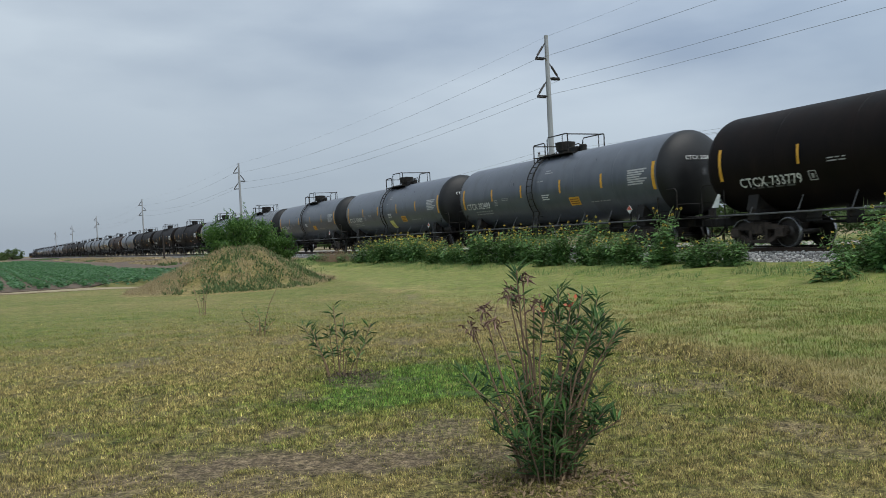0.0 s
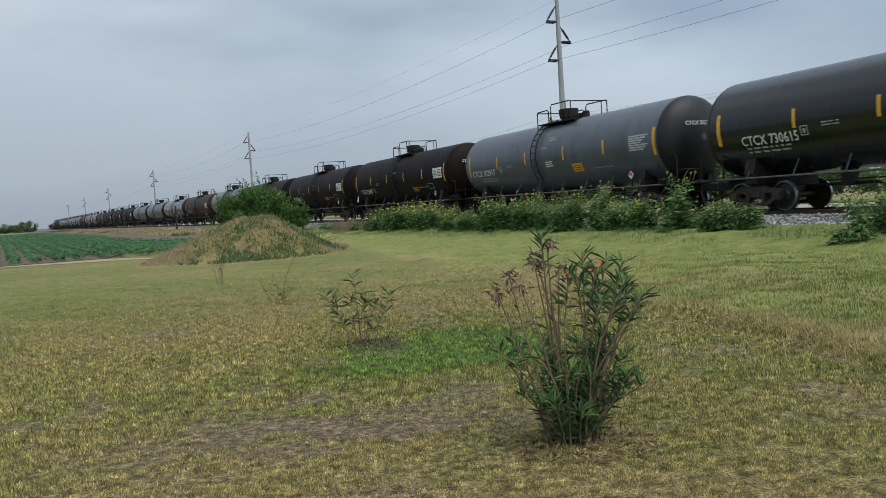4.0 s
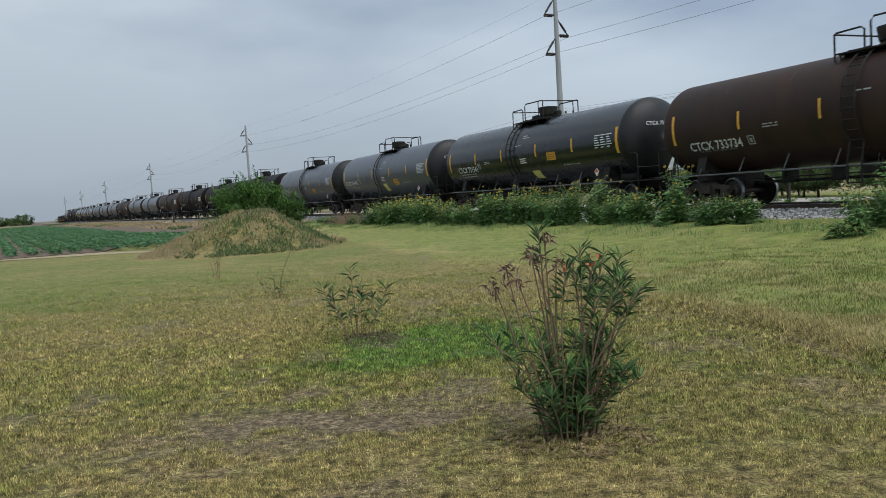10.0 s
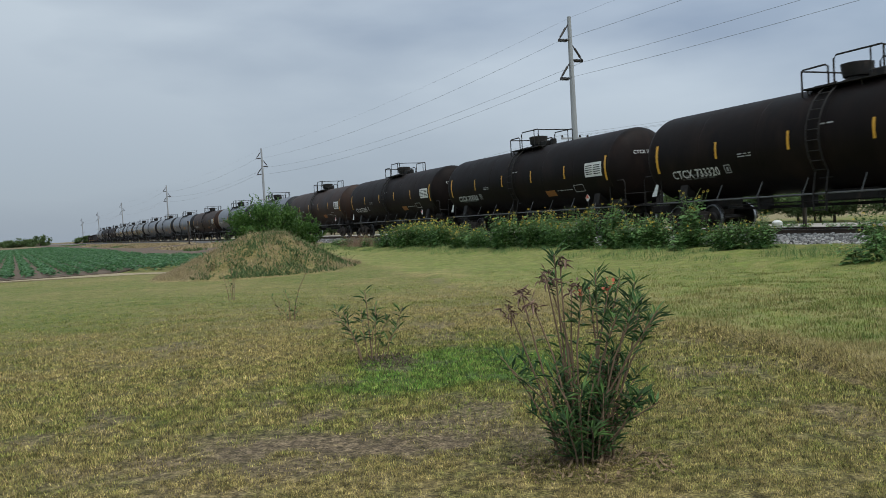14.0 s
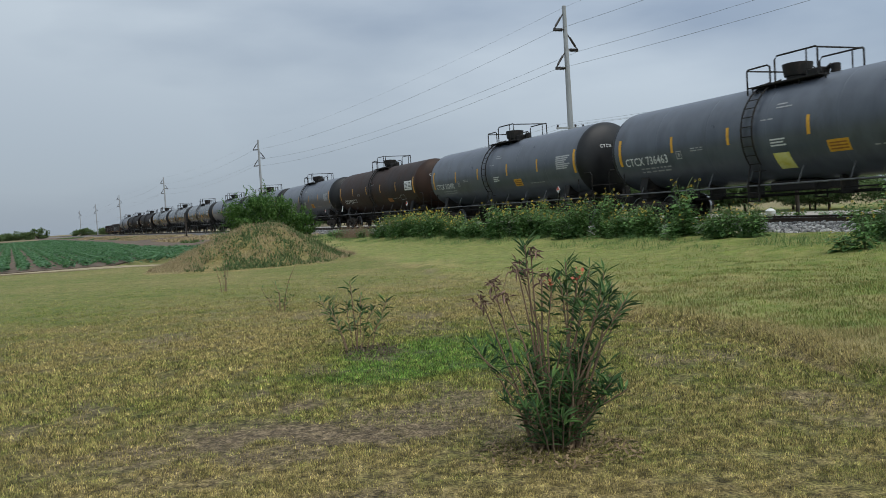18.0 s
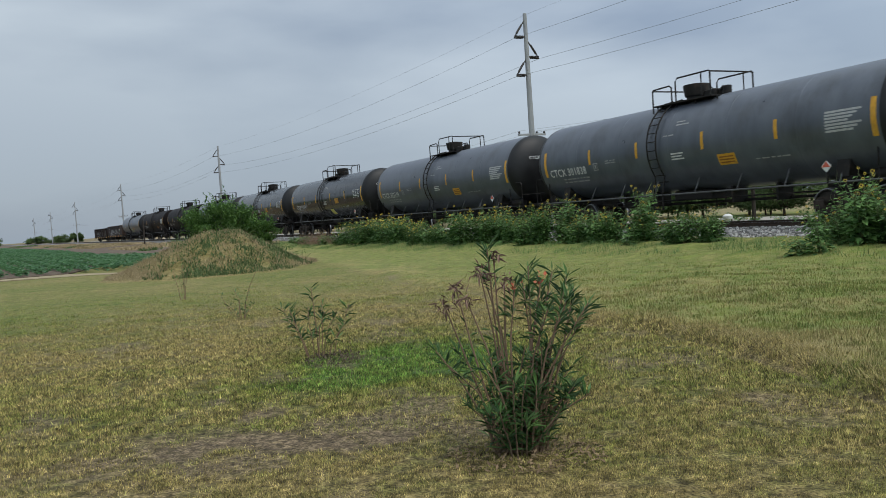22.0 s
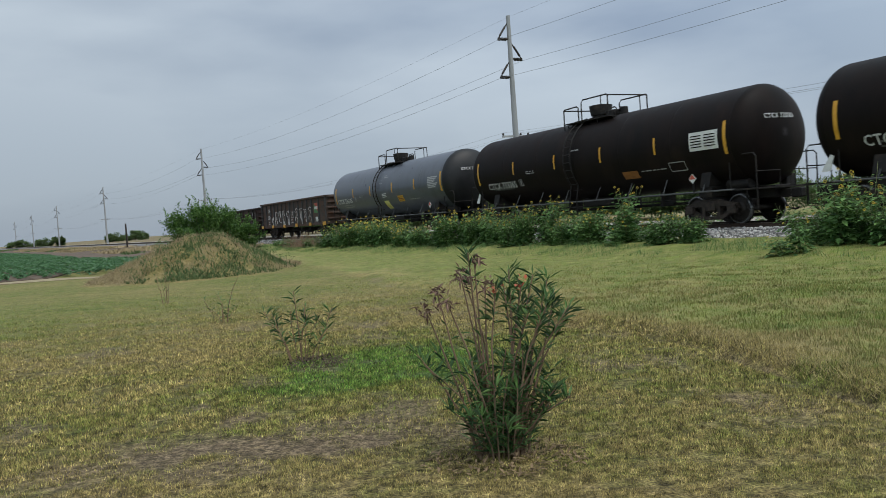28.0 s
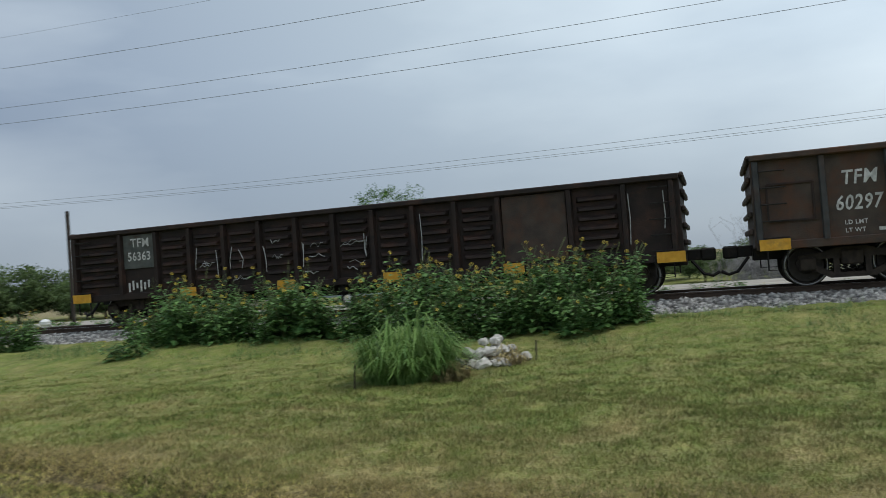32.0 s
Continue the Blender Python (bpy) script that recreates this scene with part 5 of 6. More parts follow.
wire(0.0, 16.3, 0.9, 0.006, "thin grey shield wire between the pole tops")
for _z, _o in ARMS:
    wire(_o, _z - 0.05, 1.3, 0.011, "grey bare conductor hung between power poles")
for _o in (-1.15, -0.45, 1.15):
    wire(_o, 7.44, 1.35, 0.007, "thin grey service wire between cross arms")


def post(s, off, top, r, name, label, category):
    x, y, _ = on_track(s, off)
    z = ground_at(x, y)
    g = Geo().tube([(0, 0, -0.3), (0.01, 0, (top - z) * 0.5), (0, 0, top - z)], r, 10, True, r * 0.9)
    ob = tagged(part(name, g, WOOD, None, "", True, 40), label, category)
    ob.matrix_basis = pose(x, y, z)


post(23.2, -4.5, 4.88, 0.075, "timber_post", "slim dark timber post beside the track", "post")
post(113.3, 6.0, 3.45, 0.11, "timber_post", "leaning dark timber post by the field", "post")
_x, _y, _ = on_track(24.28, -4.2)
_g = Geo().lathe([(0.0, 0.13), (0.28, 0.12), (0.3, 0.2), (0.42, 0.2), (0.5, 0.1), (0.52, 0)], "Z", 14)
tagged(part("valve_marker", _g, WHITE, None, "", True, 40), "small white standpipe marker beside the track", "standpipe").matrix_basis = pose(_x, _y, ground_at(_x, _y))


# ---- ballast stones ----
def scatter_stones(count, seed, name, label):
    rs = np.random.RandomState(seed)
    cube = np.array([(x, y, z) for z in (-1, 1) for y in (-1, 1) for x in (-1, 1)], float)
    quads = np.array([(0, 2, 3, 1), (4, 5, 7, 6), (0, 1, 5, 4), (2, 6, 7, 3), (0, 4, 6, 2), (1, 3, 7, 5)])
    s = np.where(rs.rand(count) < 0.8, rs.uniform(-14, 34, count), rs.uniform(34, 90, count))
    off = rs.uniform(1.2, 3.5, count)
    z = np.interp(off, [1.45, 2.0, 3.3, 3.6], [0.52, 0.40, 0.16, 0.16]) + rs.uniform(0.0, 0.03, count)
    h = np.interp(s, _S, _H)
    x, y = np.interp(s, _S, _X) - np.cos(h) * off, np.interp(s, _S, _Y) - np.sin(h) * off
    size = rs.uniform(0.022, 0.05, count)[:, None, None] * rs.uniform(0.6, 1.2, (count, 1, 3))
    v = cube[None] * size * rs.uniform(0.6, 1.2, (count, 8, 3))
    a = rs.uniform(0, 6.28, count)
    c, sn = np.cos(a)[:, None], np.sin(a)[:, None]
    vx, vy, vz = v[..., 0] * c - v[..., 1] * sn, v[..., 0] * sn + v[..., 1] * c, v[..., 2]
    t = rs.uniform(-0.7, 0.7, count)[:, None]
    vy, vz = vy * np.cos(t) - vz * np.sin(t), vy * np.sin(t) + vz * np.cos(t)
    verts = np.stack([vx + x[:, None], vy + y[:, None], vz + z[:, None]], 2).reshape(-1, 3)
    faces = (quads[None] + (np.arange(count) * 8)[:, None, None]).reshape(-1, 4)
    tagged(new(name, np_mesh(name, verts, faces, STONEMIX)), label, "stones", kind="stuff")


STONEMIX = leafy("mixed_ballast_stone", (0.13, 0.125, 0.12), (0.55, 0.53, 0.50), 0.9, 0.0, None, 0.0)
scatter_stones(16000, 3, "ballast_stones", "loose grey and white crushed ballast stones")


# ---- leaves, stems ----
RND = random.Random(11)


def rvec(r=1.0):
    while True:
        v = Vector((RND.uniform(-1, 1), RND.uniform(-1, 1), RND.uniform(-1, 1)))
        if 0.05 < v.length < 1:
            return v.normalized() * r


def side_of(d):
    s = d.cross(Vector((0, 0, 1)))
    return s if s.length > 0.05 else Vector((1, 0, 0))


def build_sunflower(height, spread, seed, blooms):
    """A branching wild sunflower: stems, heart-shaped leaves, small heads."""
    RND.seed(seed)
    stems, leaves = Geo(), Geo()
    ob = new("sunflower_plant", None)
    tips = []
    for k in range(RND.randint(6, 8)):
        a = RND.uniform(0, 6.28)
        lean = RND.uniform(0.1, 0.75) * spread
        h = height * RND.uniform(0.62, 1.0)
        pts = [Vector((math.cos(a) * lean * u * u, math.sin(a) * lean * u * u, h * u)) for u in (0, 0.35, 0.7, 1.0)]
        stems.tube(pts, 0.013, 4, False, 0.005)
        n = int(27 * height)
        for i in range(n):
            u = 0.06 + 0.92 * i / n
            q = pts[0].lerp(pts[1], u / 0.35) if u < 0.35 else (pts[1].lerp(pts[2], (u - 0.35) / 0.35) if u < 0.7 else pts[2].lerp(pts[3], (u - 0.7) / 0.3))
            b = i * 2.4 + a
            d = Vector((math.cos(b), math.sin(b), RND.uniform(-0.25, 0.45)))
            sz = RND.uniform(0.12, 0.22) * (1.15 - 0.45 * u)
            p = q + d * RND.uniform(0.02, 0.24) * (1.3 - u)
            leaves.leaf(p, d, side_of(d) + rvec(0.35), RND.uniform(0.2, 1.0), sz, sz * RND.uniform(0.6, 0.8), 0.3)
        for b in range(RND.randint(2, 4)):
            u = RND.uniform(0.72, 1.0)
            base = pts[2].lerp(pts[3], (u - 0.7) / 0.3)
            d = Vector((RND.uniform(-1, 1), RND.uniform(-1, 1), 1.5)).normalized()
            tip = base + d * RND.uniform(0.14, 0.30) * height * 0.7
            stems.tube([base, tip], 0.005, 3, False)
            tips.append(tip)
    part("stalk", stems, STEM, ob)
    part("foliage", leaves, SUNLEAF, ob)
    RND.shuffle(tips)
    for tip in tips[:blooms]:
        g = Geo()
        face = Vector((RND.uniform(-0.8, 0.6), RND.uniform(-1.2, -0.1), RND.uniform(0.0, 0.9))).normalized()
        a = face.cross(Vector((0, 0, 1))).normalized()
        b = face.cross(a)
        r = RND.uniform(0.032, 0.046)
        for i in range(11):
            t = i * 0.571
            c0, c1, cm = a * math.cos(t - 0.2) + b * math.sin(t - 0.2), a * math.cos(t + 0.2) + b * math.sin(t + 0.2), a * math.cos(t) + b * math.sin(t)
            g.add([tip + c0 * r * 0.35, tip + cm * r * 1.1 + face * 0.006, tip + c1 * r * 0.35 + c1 * 0.012], [(0, 1, 2)])
            g.add([tip + cm * r * 0.3, tip + c0 * r * 0.9, tip + cm * r * 1.25, tip + c1 * r * 0.9], [(0, 1, 2, 3)])
        fl = part("flower", g, PETAL, ob)
        if height > 1.6:
            part("flower_disc", Geo().tube([tip - face * 0.004, tip + face * 0.012], r * 0.42, 7), SEED, fl)
    return tagged(ob, "leafy green wild sunflower with small yellow flowers", "sunflower", "sunflowers along the track")


SUN_TALL = [build_sunflower(1.75, 1.0, 21 + i, 7) for i in range(3)]
SUN_MID = [build_sunflower(1.25, 1.0, 31 + i, 2) for i in range(3)]
SUN_LOW = [build_sunflower(0.6, 0.6, 41 + i, 1) for i in range(2)]
SUN_GOLD = [build_sunflower(1.4, 0.9, 51 + i, 10) for i in range(2)]
_used = set()


SUN_HEIGHT = {id(o): h for os, h in ((SUN_TALL, 1.75), (SUN_MID, 1.25), (SUN_LOW, 0.6), (SUN_GOLD, 1.4)) for o in os}


def plant(kinds, s, off, high=None):
    ob = RND.choice(kinds)
    x, y, _ = on_track(s, off)
    k = RND.uniform(0.85, 1.1) if high is None else high / SUN_HEIGHT[id(ob)]
    m = pose(x, y, ground_at(x, y) - 0.03, RND.uniform(-7, 7), RND.uniform(-7, 7), RND.uniform(-40, 40))
    if ob.name in _used:
        c = copy_thing(ob, m)
    else:
        _used.add(ob.name)
        ob.matrix_basis = m
        c = ob
    w = k * 0.85 if SUN_HEIGHT[id(ob)] < 1 else max(k, 0.7) * 1.06
    c.scale = (w, w, k)


RND.seed(77)
# stands of sunflowers along the ballast: kinds, from, to, height, count, near and far offset
for kinds, s0, s1, high, count, o0, o1 in (
        (SUN_TALL, 1.3, 3.9, 1.52, 11, 3.5, 5.0), (SUN_TALL + SUN_GOLD, 3.2, 7.2, 1.45, 16, 3.5, 5.2), (SUN_MID, 1.2, 7.4, 1.0, 14, 4.6, 5.5), (SUN_LOW + SUN_MID, 6.9, 8.3, 0.72, 5, 3.6, 5.0),
        (SUN_TALL + SUN_MID, 8.0, 9.6, 1.5, 8, 3.5, 4.9), (SUN_MID + SUN_GOLD, 9.2, 11.2, 1.2, 9, 3.5, 4.9), (SUN_TALL, 10.6, 12.9, 1.5, 9, 3.5, 4.9), (SUN_MID, 12.2, 13.8, 0.95, 5, 3.5, 4.8), (SUN_MID, 11.6, 12.4, 0.8, 2, 5.8, 6.3),
        (SUN_MID, 16.5, 18.3, 1.08, 7, 3.5, 4.4), (SUN_MID, 18.8, 23.4, 1.05, 17, 3.5, 4.6), (SUN_GOLD, 20.6, 23.4, 1.1, 5, 3.6, 4.4), (SUN_TALL, 19.3, 20.2, 1.55, 2, 3.6, 4.2), (SUN_TALL, 23.0, 26.6, 1.55, 13, 3.5, 4.8),
        (SUN_TALL + SUN_GOLD, 27.0, 31.8, 1.58, 17, 3.5, 4.8), (SUN_MID, 31.6, 36.2, 1.0, 14, 3.6, 4.8), (SUN_GOLD, 34.6, 46.2, 1.4, 26, 3.6, 5.0), (SUN_GOLD, 36.5, 44.0, 1.3, 16, 3.5, 4.2), (SUN_LOW, 44, 57, 0.6, 14, 3.8, 5.2),
        (SUN_LOW, -8.0, 40.0, 0.6, 70, -3.8, -7.0), (SUN_MID, 10.0, 20.0, 1.1, 10, -4.6, -6.6), (SUN_GOLD, 24.0, 44.0, 1.3, 12, -5.0, -6.8), (SUN_LOW, 60, 110, 0.6, 11, 3.8, 5.0)):
    count = int(count * (1.15 if o0 > 0 and s0 < 50 else 1.0))
    for _i in range(count):
        _u = min(0.98, max(0.02, (_i + RND.uniform(0.1, 0.9)) / count))
        _fall = 1.0 - (0.2 if s1 < 8 else 0.42) * abs(2 * _u - 1) ** 2.2
        plant(kinds, s0 + (s1 - s0) * _u, RND.uniform(o0, o1), high * (1.02 if s1 < 8 else 0.96) * _fall * RND.uniform(0.8, 1.22))


def build_oleander(canes, leaves_per, lower, seed, dead=0, bloom=0, leaf_len=0.12):
    """canes: (reach_x, reach_y, height, leafy) each; tips carry whorls of lance leaves."""
    RND.seed(seed)
    ob = new("oleander_bush", None)
    leaf, flower = Geo(), Geo()
    for i, (cx, cy, h, kind) in enumerate(canes):
        b = Vector((cx * 0.28 + RND.uniform(-0.05, 0.05), cy * 0.28 + RND.uniform(-0.05, 0.05), 0))
        pts = [b, b + Vector((cx * 0.12, cy * 0.12, h * 0.33)), b + Vector((cx * 0.38, cy * 0.38, h * 0.68)), Vector((cx, cy, h))]
        part("cane", Geo().tube(pts, 0.0095 if h > 0.7 else 0.006, 5, False, 0.0045), CANE, ob, "tan woody cane")

        def along(u):
            return pts[0].lerp(pts[1], u * 3) if u < 0.333 else (pts[1].lerp(pts[2], u * 3 - 1) if u < 0.667 else pts[2].lerp(pts[3], u * 3 - 2))

        n = leaves_per + (6 if kind and h > 0.9 else 0) - (int(leaves_per * 0.65) if kind == 0 and h > 0.9 else 0)
        low = lower[2] * (0.34 if h > 0.9 else 1.0)
        for k in range(n):
            u = RND.uniform(lower[0], lower[1]) if k < leaves_per * low else RND.uniform(0.78, 1.0)
            if kind == 0 and u > 0.8:
                u = RND.uniform(0.1, 0.6)
            p = along(u)
            a = RND.uniform(0, 6.28)
            d = Vector((math.cos(a), math.sin(a), RND.uniform(0.1, 1.3)))
            if u > 0.85:
                d.z = RND.uniform(0.2, 2.0)
            sz = leaf_len * RND.uniform(0.7, 1.2)
            leaf.leaf(p, d, side_of(d) + rvec(0.3), RND.uniform(-0.1, 0.7), sz, sz * 0.155, 0.5)
        if kind == 0 and dead:
            husk = Geo()
            for k in range(26):
                d = rvec() + Vector((0, 0, 0.25))
                p = pts[3] + rvec(RND.uniform(0.01, 0.06))
                husk.leaf(p, d, side_of(d), RND.uniform(0, 1.2), RND.uniform(0.03, 0.085), 0.016, 0.5)
            part("dry_flower_head", husk, DEADLEAF, ob, "dry brown flower head")
        if kind == 2 and bloom:
            for k in range(9):
                d = rvec() + Vector((0, -0.2, 0.5))
                flower.leaf(pts[3] + rvec(0.04), d, side_of(d), 0.3, 0.035, 0.025)
    part("foliage", leaf, OLEAF, ob, "dark green lance-shaped leaves")
    if flower.v:
        part("bloom", flower, BLOOM, ob, "coral blooms")
    return ob


RND.seed(5)
_canes = [(-0.14, 0.0, 1.36, 1), (-0.10, 0.05, 1.30, 0), (-0.20, -0.02, 1.22, 0), (-0.36, 0.0, 1.12, 0), (-0.44, 0.05, 1.0, 0), (-0.30, -0.1, 1.05, 0), (-0.17, 0.12, 1.18, 0), (-0.05, -0.1, 1.15, 0),
          (0.02, -0.05, 1.12, 2), (0.12, 0.02, 1.23, 1), (0.18, -0.12, 1.14, 2), (0.28, 0.05, 1.18, 1), (0.36, -0.05, 1.16, 1), (0.42, 0.08, 1.05, 1), (0.50, 0.0, 0.95, 1), (0.47, -0.14, 0.98, 1), (0.26, 0.2, 1.12, 1), (0.10, 0.22, 1.1, 1),
          (0.33, -0.2, 1.02, 1), (0.40, 0.18, 1.0, 1), (0.20, -0.25, 0.98, 1), (-0.52, 0.0, 0.72, 1), (-0.46, -0.15, 0.66, 1), (-0.40, 0.2, 0.70, 1), (0.44, -0.2, 0.42, 1)]
for _k in range(40):
    _a, _r = RND.uniform(0, 6.28), RND.uniform(0.08, 0.40)
    _canes.append((math.cos(_a) * _r, math.sin(_a) * _r * 0.9, RND.uniform(0.30, 0.74), 1))
_b = tagged(build_oleander(_canes, 30, (0.12, 0.72, 0.5), 8, 1, 1), "tall oleander bush with dark leaves and dry flower heads", "bush", "row of oleanders on the lawn")
_b.matrix_basis = pose(0.53, 5.23, ground_at(0.53, 5.23) - 0.01)
_c2 = [(-0.05, 0, 0.84, 1), (-0.42, 0.05, 0.62, 1), (-0.30, -0.1, 0.60, 1), (0.38, 0.0, 0.62, 1), (0.22, 0.1, 0.52, 1), (0.10, -0.1, 0.55, 1), (-0.12, 0.12, 0.6, 1), (0.34, -0.1, 0.42, 1), (-0.3, 0.15, 0.45, 1), (0.05, 0.1, 0.66, 1)]
_b = tagged(build_oleander(_c2, 19, (0.3, 0.9, 0.6), 12, 0, 0, 0.14), "small sparse oleander shrub in a mulch ring", "shrub", "row of oleanders on the lawn")
_b.matrix_basis = pose(-1.37, 9.35, ground_at(-1.37, 9.35) - 0.01)
_c3 = [(0.33, 0, 0.80, 0), (-0.30, 0.0, 0.42, 1), (-0.08, 0.05, 0.50, 1), (0.12, 0.0, 0.30, 1), (0.26, 0.1, 0.26, 1), (-0.2, -0.1, 0.28, 1), (0.02, 0, 0.34, 1)]
_b = tagged(build_oleander(_c3, 9, (0.15, 0.9, 0.6), 13, 0, 0, 0.11), "bare young oleander with a few dark leaves", "shrub", "row of oleanders on the lawn")
_b.matrix_basis = pose(-3.39, 13.9, ground_at(-3.39, 13.9) - 0.01)
_c4 = [(-0.22, 0, 0.72, 0), (0.0, 0.05, 0.85, 1), (0.16, 0.0, 0.74, 1), (-0.1, 0, 0.5, 1), (0.08, -0.05, 0.6, 1)]
_b = tagged(build_oleander(_c4, 7, (0.45, 0.95, 0.7), 14, 0, 0, 0.12), "thin young oleander of few upright canes", "shrub", "row of oleanders on the lawn")
_b.matrix_basis = pose(-5.95, 19.1, ground_at(-5.95, 19.1) - 0.01)


def bark_chips(x, y, rx, ry, n, seed):
    rs = random.Random(seed)
    g = Geo()
    for _ in range(n):
        a, r = rs.uniform(0, 6.28), math.sqrt(rs.random())
        px, py = x + math.cos(a) * r * rx, y + math.sin(a) * r * ry
        z = ground_at(px, py) + 0.035 * (1 - r) + rs.uniform(0, 0.02)
        d = Vector((rs.uniform(-1, 1), rs.uniform(-1, 1), rs.uniform(-0.3, 0.5)))
        g.leaf(Vector((px, py, z)), d, side_of(d), 0.2, rs.uniform(0.03, 0.08), rs.uniform(0.012, 0.025), 0.2)
    return g


MULCHLEAF = leafy("bark_chip", (0.045, 0.032, 0.026), (0.16, 0.115, 0.085), 0.95, 0.0)
tagged(part("mulch_ring", bark_chips(-1.22, 9.2, 0.36, 0.42, 420, 3), MULCHLEAF), "dark bark mulch heaped round the shrub", "mulch", kind="stuff")
tagged(part("leaf_litter", bark_chips(0.53, 5.15, 0.55, 0.42, 420, 4), leafy("dry_litter", (0.09, 0.06, 0.035), (0.30, 0.21, 0.12), 0.95, 0.0)), "dry brown leaf litter under the oleander", "leaf litter", kind="stuff")


# ---- mound with its mesquite ----
def mound_h(x, y):
    u, v = (x + 7.9), (y - 31.6)
    left = 1.5 * (0.6 * np.clip((u + 4.6) / 3.6, 0, 1) + 0.4 * smooth01(u, -4.6, -0.9))
    right = 1.5 * np.exp(-(np.clip(u + 0.3, 0, 99) / 2.2) ** 2.2)
    h = np.where(u < -0.3, left, right) * np.exp(-(np.abs(v) / 3.0) ** 2.6)
    return h * (0.88 + 0.24 * vnoise(x, y, 0.6)) + 0.34 * (vnoise(x, y, 1.1) - 0.5) * smooth01(h, 0.1, 0.5) - 0.07


def build_mound():
    x, y = np.meshgrid(np.linspace(-14.5, -1.5, 100), np.linspace(26.5, 37.5, 70))
    z = ground_z(x.ravel(), y.ravel()) + mound_h(x.ravel(), y.ravel())
    m, n = x.shape
    i, j = np.meshgrid(np.arange(m - 1), np.arange(n - 1), indexing="ij")
    k = (i * n + j).ravel()
    dry = np.clip(0.95 - 0.5 * smooth01(x.ravel(), -8.0, -4.5) + 0.9 * (vnoise(x.ravel(), y.ravel(), 0.7) - 0.5), 0, 1)
    bare = np.clip(1.2 * (vnoise(x.ravel() + 30, y.ravel(), 0.9) - 0.55), 0, 1)
    me = np_mesh("earth_mound", np.stack([x.ravel(), y.ravel(), z], 1), np.stack([k, k + 1, k + 1 + n, k + n], 1), LAWN, (("dry", dry), ("bare", bare), ("wild", np.full(len(dry), 0.55))))
    me.shade_smooth()
    ob = tagged(new("earth_mound", me), "low earth mound overgrown with dry and green grass", "mound")
    rs = np.random.RandomState(8)
    c = 46000
    px, py = rs.uniform(-13.4, -2.5, c), rs.uniform(27.0, 36.0, c)
    keep = (mound_h(px, py) > 0.03) & (vnoise(px, py, 1.1) > 0.33)
    px, py = px[keep], py[keep]
    pz = ground_z(px, py) + mound_h(px, py)
    v, f = blades(px, py, pz, 0.16, 0.42, 0.018, rs)
    lush = vnoise(px + 11, py, 0.55) + 0.09 * (px > -8.6) - 0.12 * (px < -10.0) + 0.16 * np.exp(-(((px + 8.0) / 1.6) ** 2 + ((py - 29.0) / 1.2) ** 2)) + rs.normal(0, 0.06, len(px)) > 0.62
    for sel, mat, nm, lb, lo, hi, wd in ((~lush, MOUNDGRASS, "dry_grass", "tan dry grass tufts", 0.05, 0.17, 0.016), (lush, BRUSH, "weed_growth", "green weeds", 0.05, 0.15, 0.045)):
        vv, ff = blades(px[sel], py[sel], pz[sel], lo, hi, wd, rs, 1.3)
        g = new(nm, np_mesh(nm, vv, ff, mat))
        g.parent = ob
        tagged(g, lb, kind="stuff")
    # broad-leaved weeds and stalks along the crest and foot
    RND.seed(44)
    L, st = Geo(), Geo()
    for _ in range(70):
        wx, wy = RND.uniform(-10.2, -3.2), RND.uniform(28.2, 31.5)
        if not 0.1 < mound_h(np.array([wx]), np.array([wy]))[0]:
            continue
        base = Vector((wx, wy, float(ground_z(wx, wy)[0] + mound_h(np.array([wx]), np.array([wy]))[0])))
        hh = RND.uniform(0.15, 0.5)
        st.tube([base, base + Vector((RND.uniform(-.1, .1), 0, hh))], 0.006, 3, False)
        for k in range(26):
            d = rvec() + Vector((0, 0, 0.3))
            L.leaf(base + Vector((RND.gauss(0, 0.13), RND.gauss(0, 0.13), RND.uniform(0.02, hh))), d, side_of(d), 0.4, RND.uniform(0.06, 0.12), 0.05, 0.3)
    for nm, g0, mat in (("weed_leaves", L, BRUSH), ("weed_stalk", st, STEM)):
        tagged(part(nm, g0, mat, ob), "", kind="stuff")


def blades(px, py, pz, lo, hi, wide, rs, lean=0.5):
    """Single-triangle grass blades rooted at the points."""
    n = len(px)
    a = rs.uniform(0, 2 * np.pi, n)
    h = rs.uniform(lo, hi, n)
    b = rs.uniform(0, 2 * np.pi, n)
    k = rs.uniform(0.1, 1.0, n) * lean * h
    w = wide * rs.uniform(0.6, 1.3, n)
    v = np.empty((n, 3, 3))
    v[:, 0] = np.stack([px + np.cos(a) * w / 2, py + np.sin(a) * w / 2, pz - 0.01], 1)
    v[:, 1] = np.stack([px - np.cos(a) * w / 2, py - np.sin(a) * w / 2, pz - 0.01], 1)
    v[:, 2] = np.stack([px + np.cos(b) * k, py + np.sin(b) * k, pz + h], 1)
    return v.reshape(-1, 3), np.arange(n * 3).reshape(-1, 3)


build_mound()


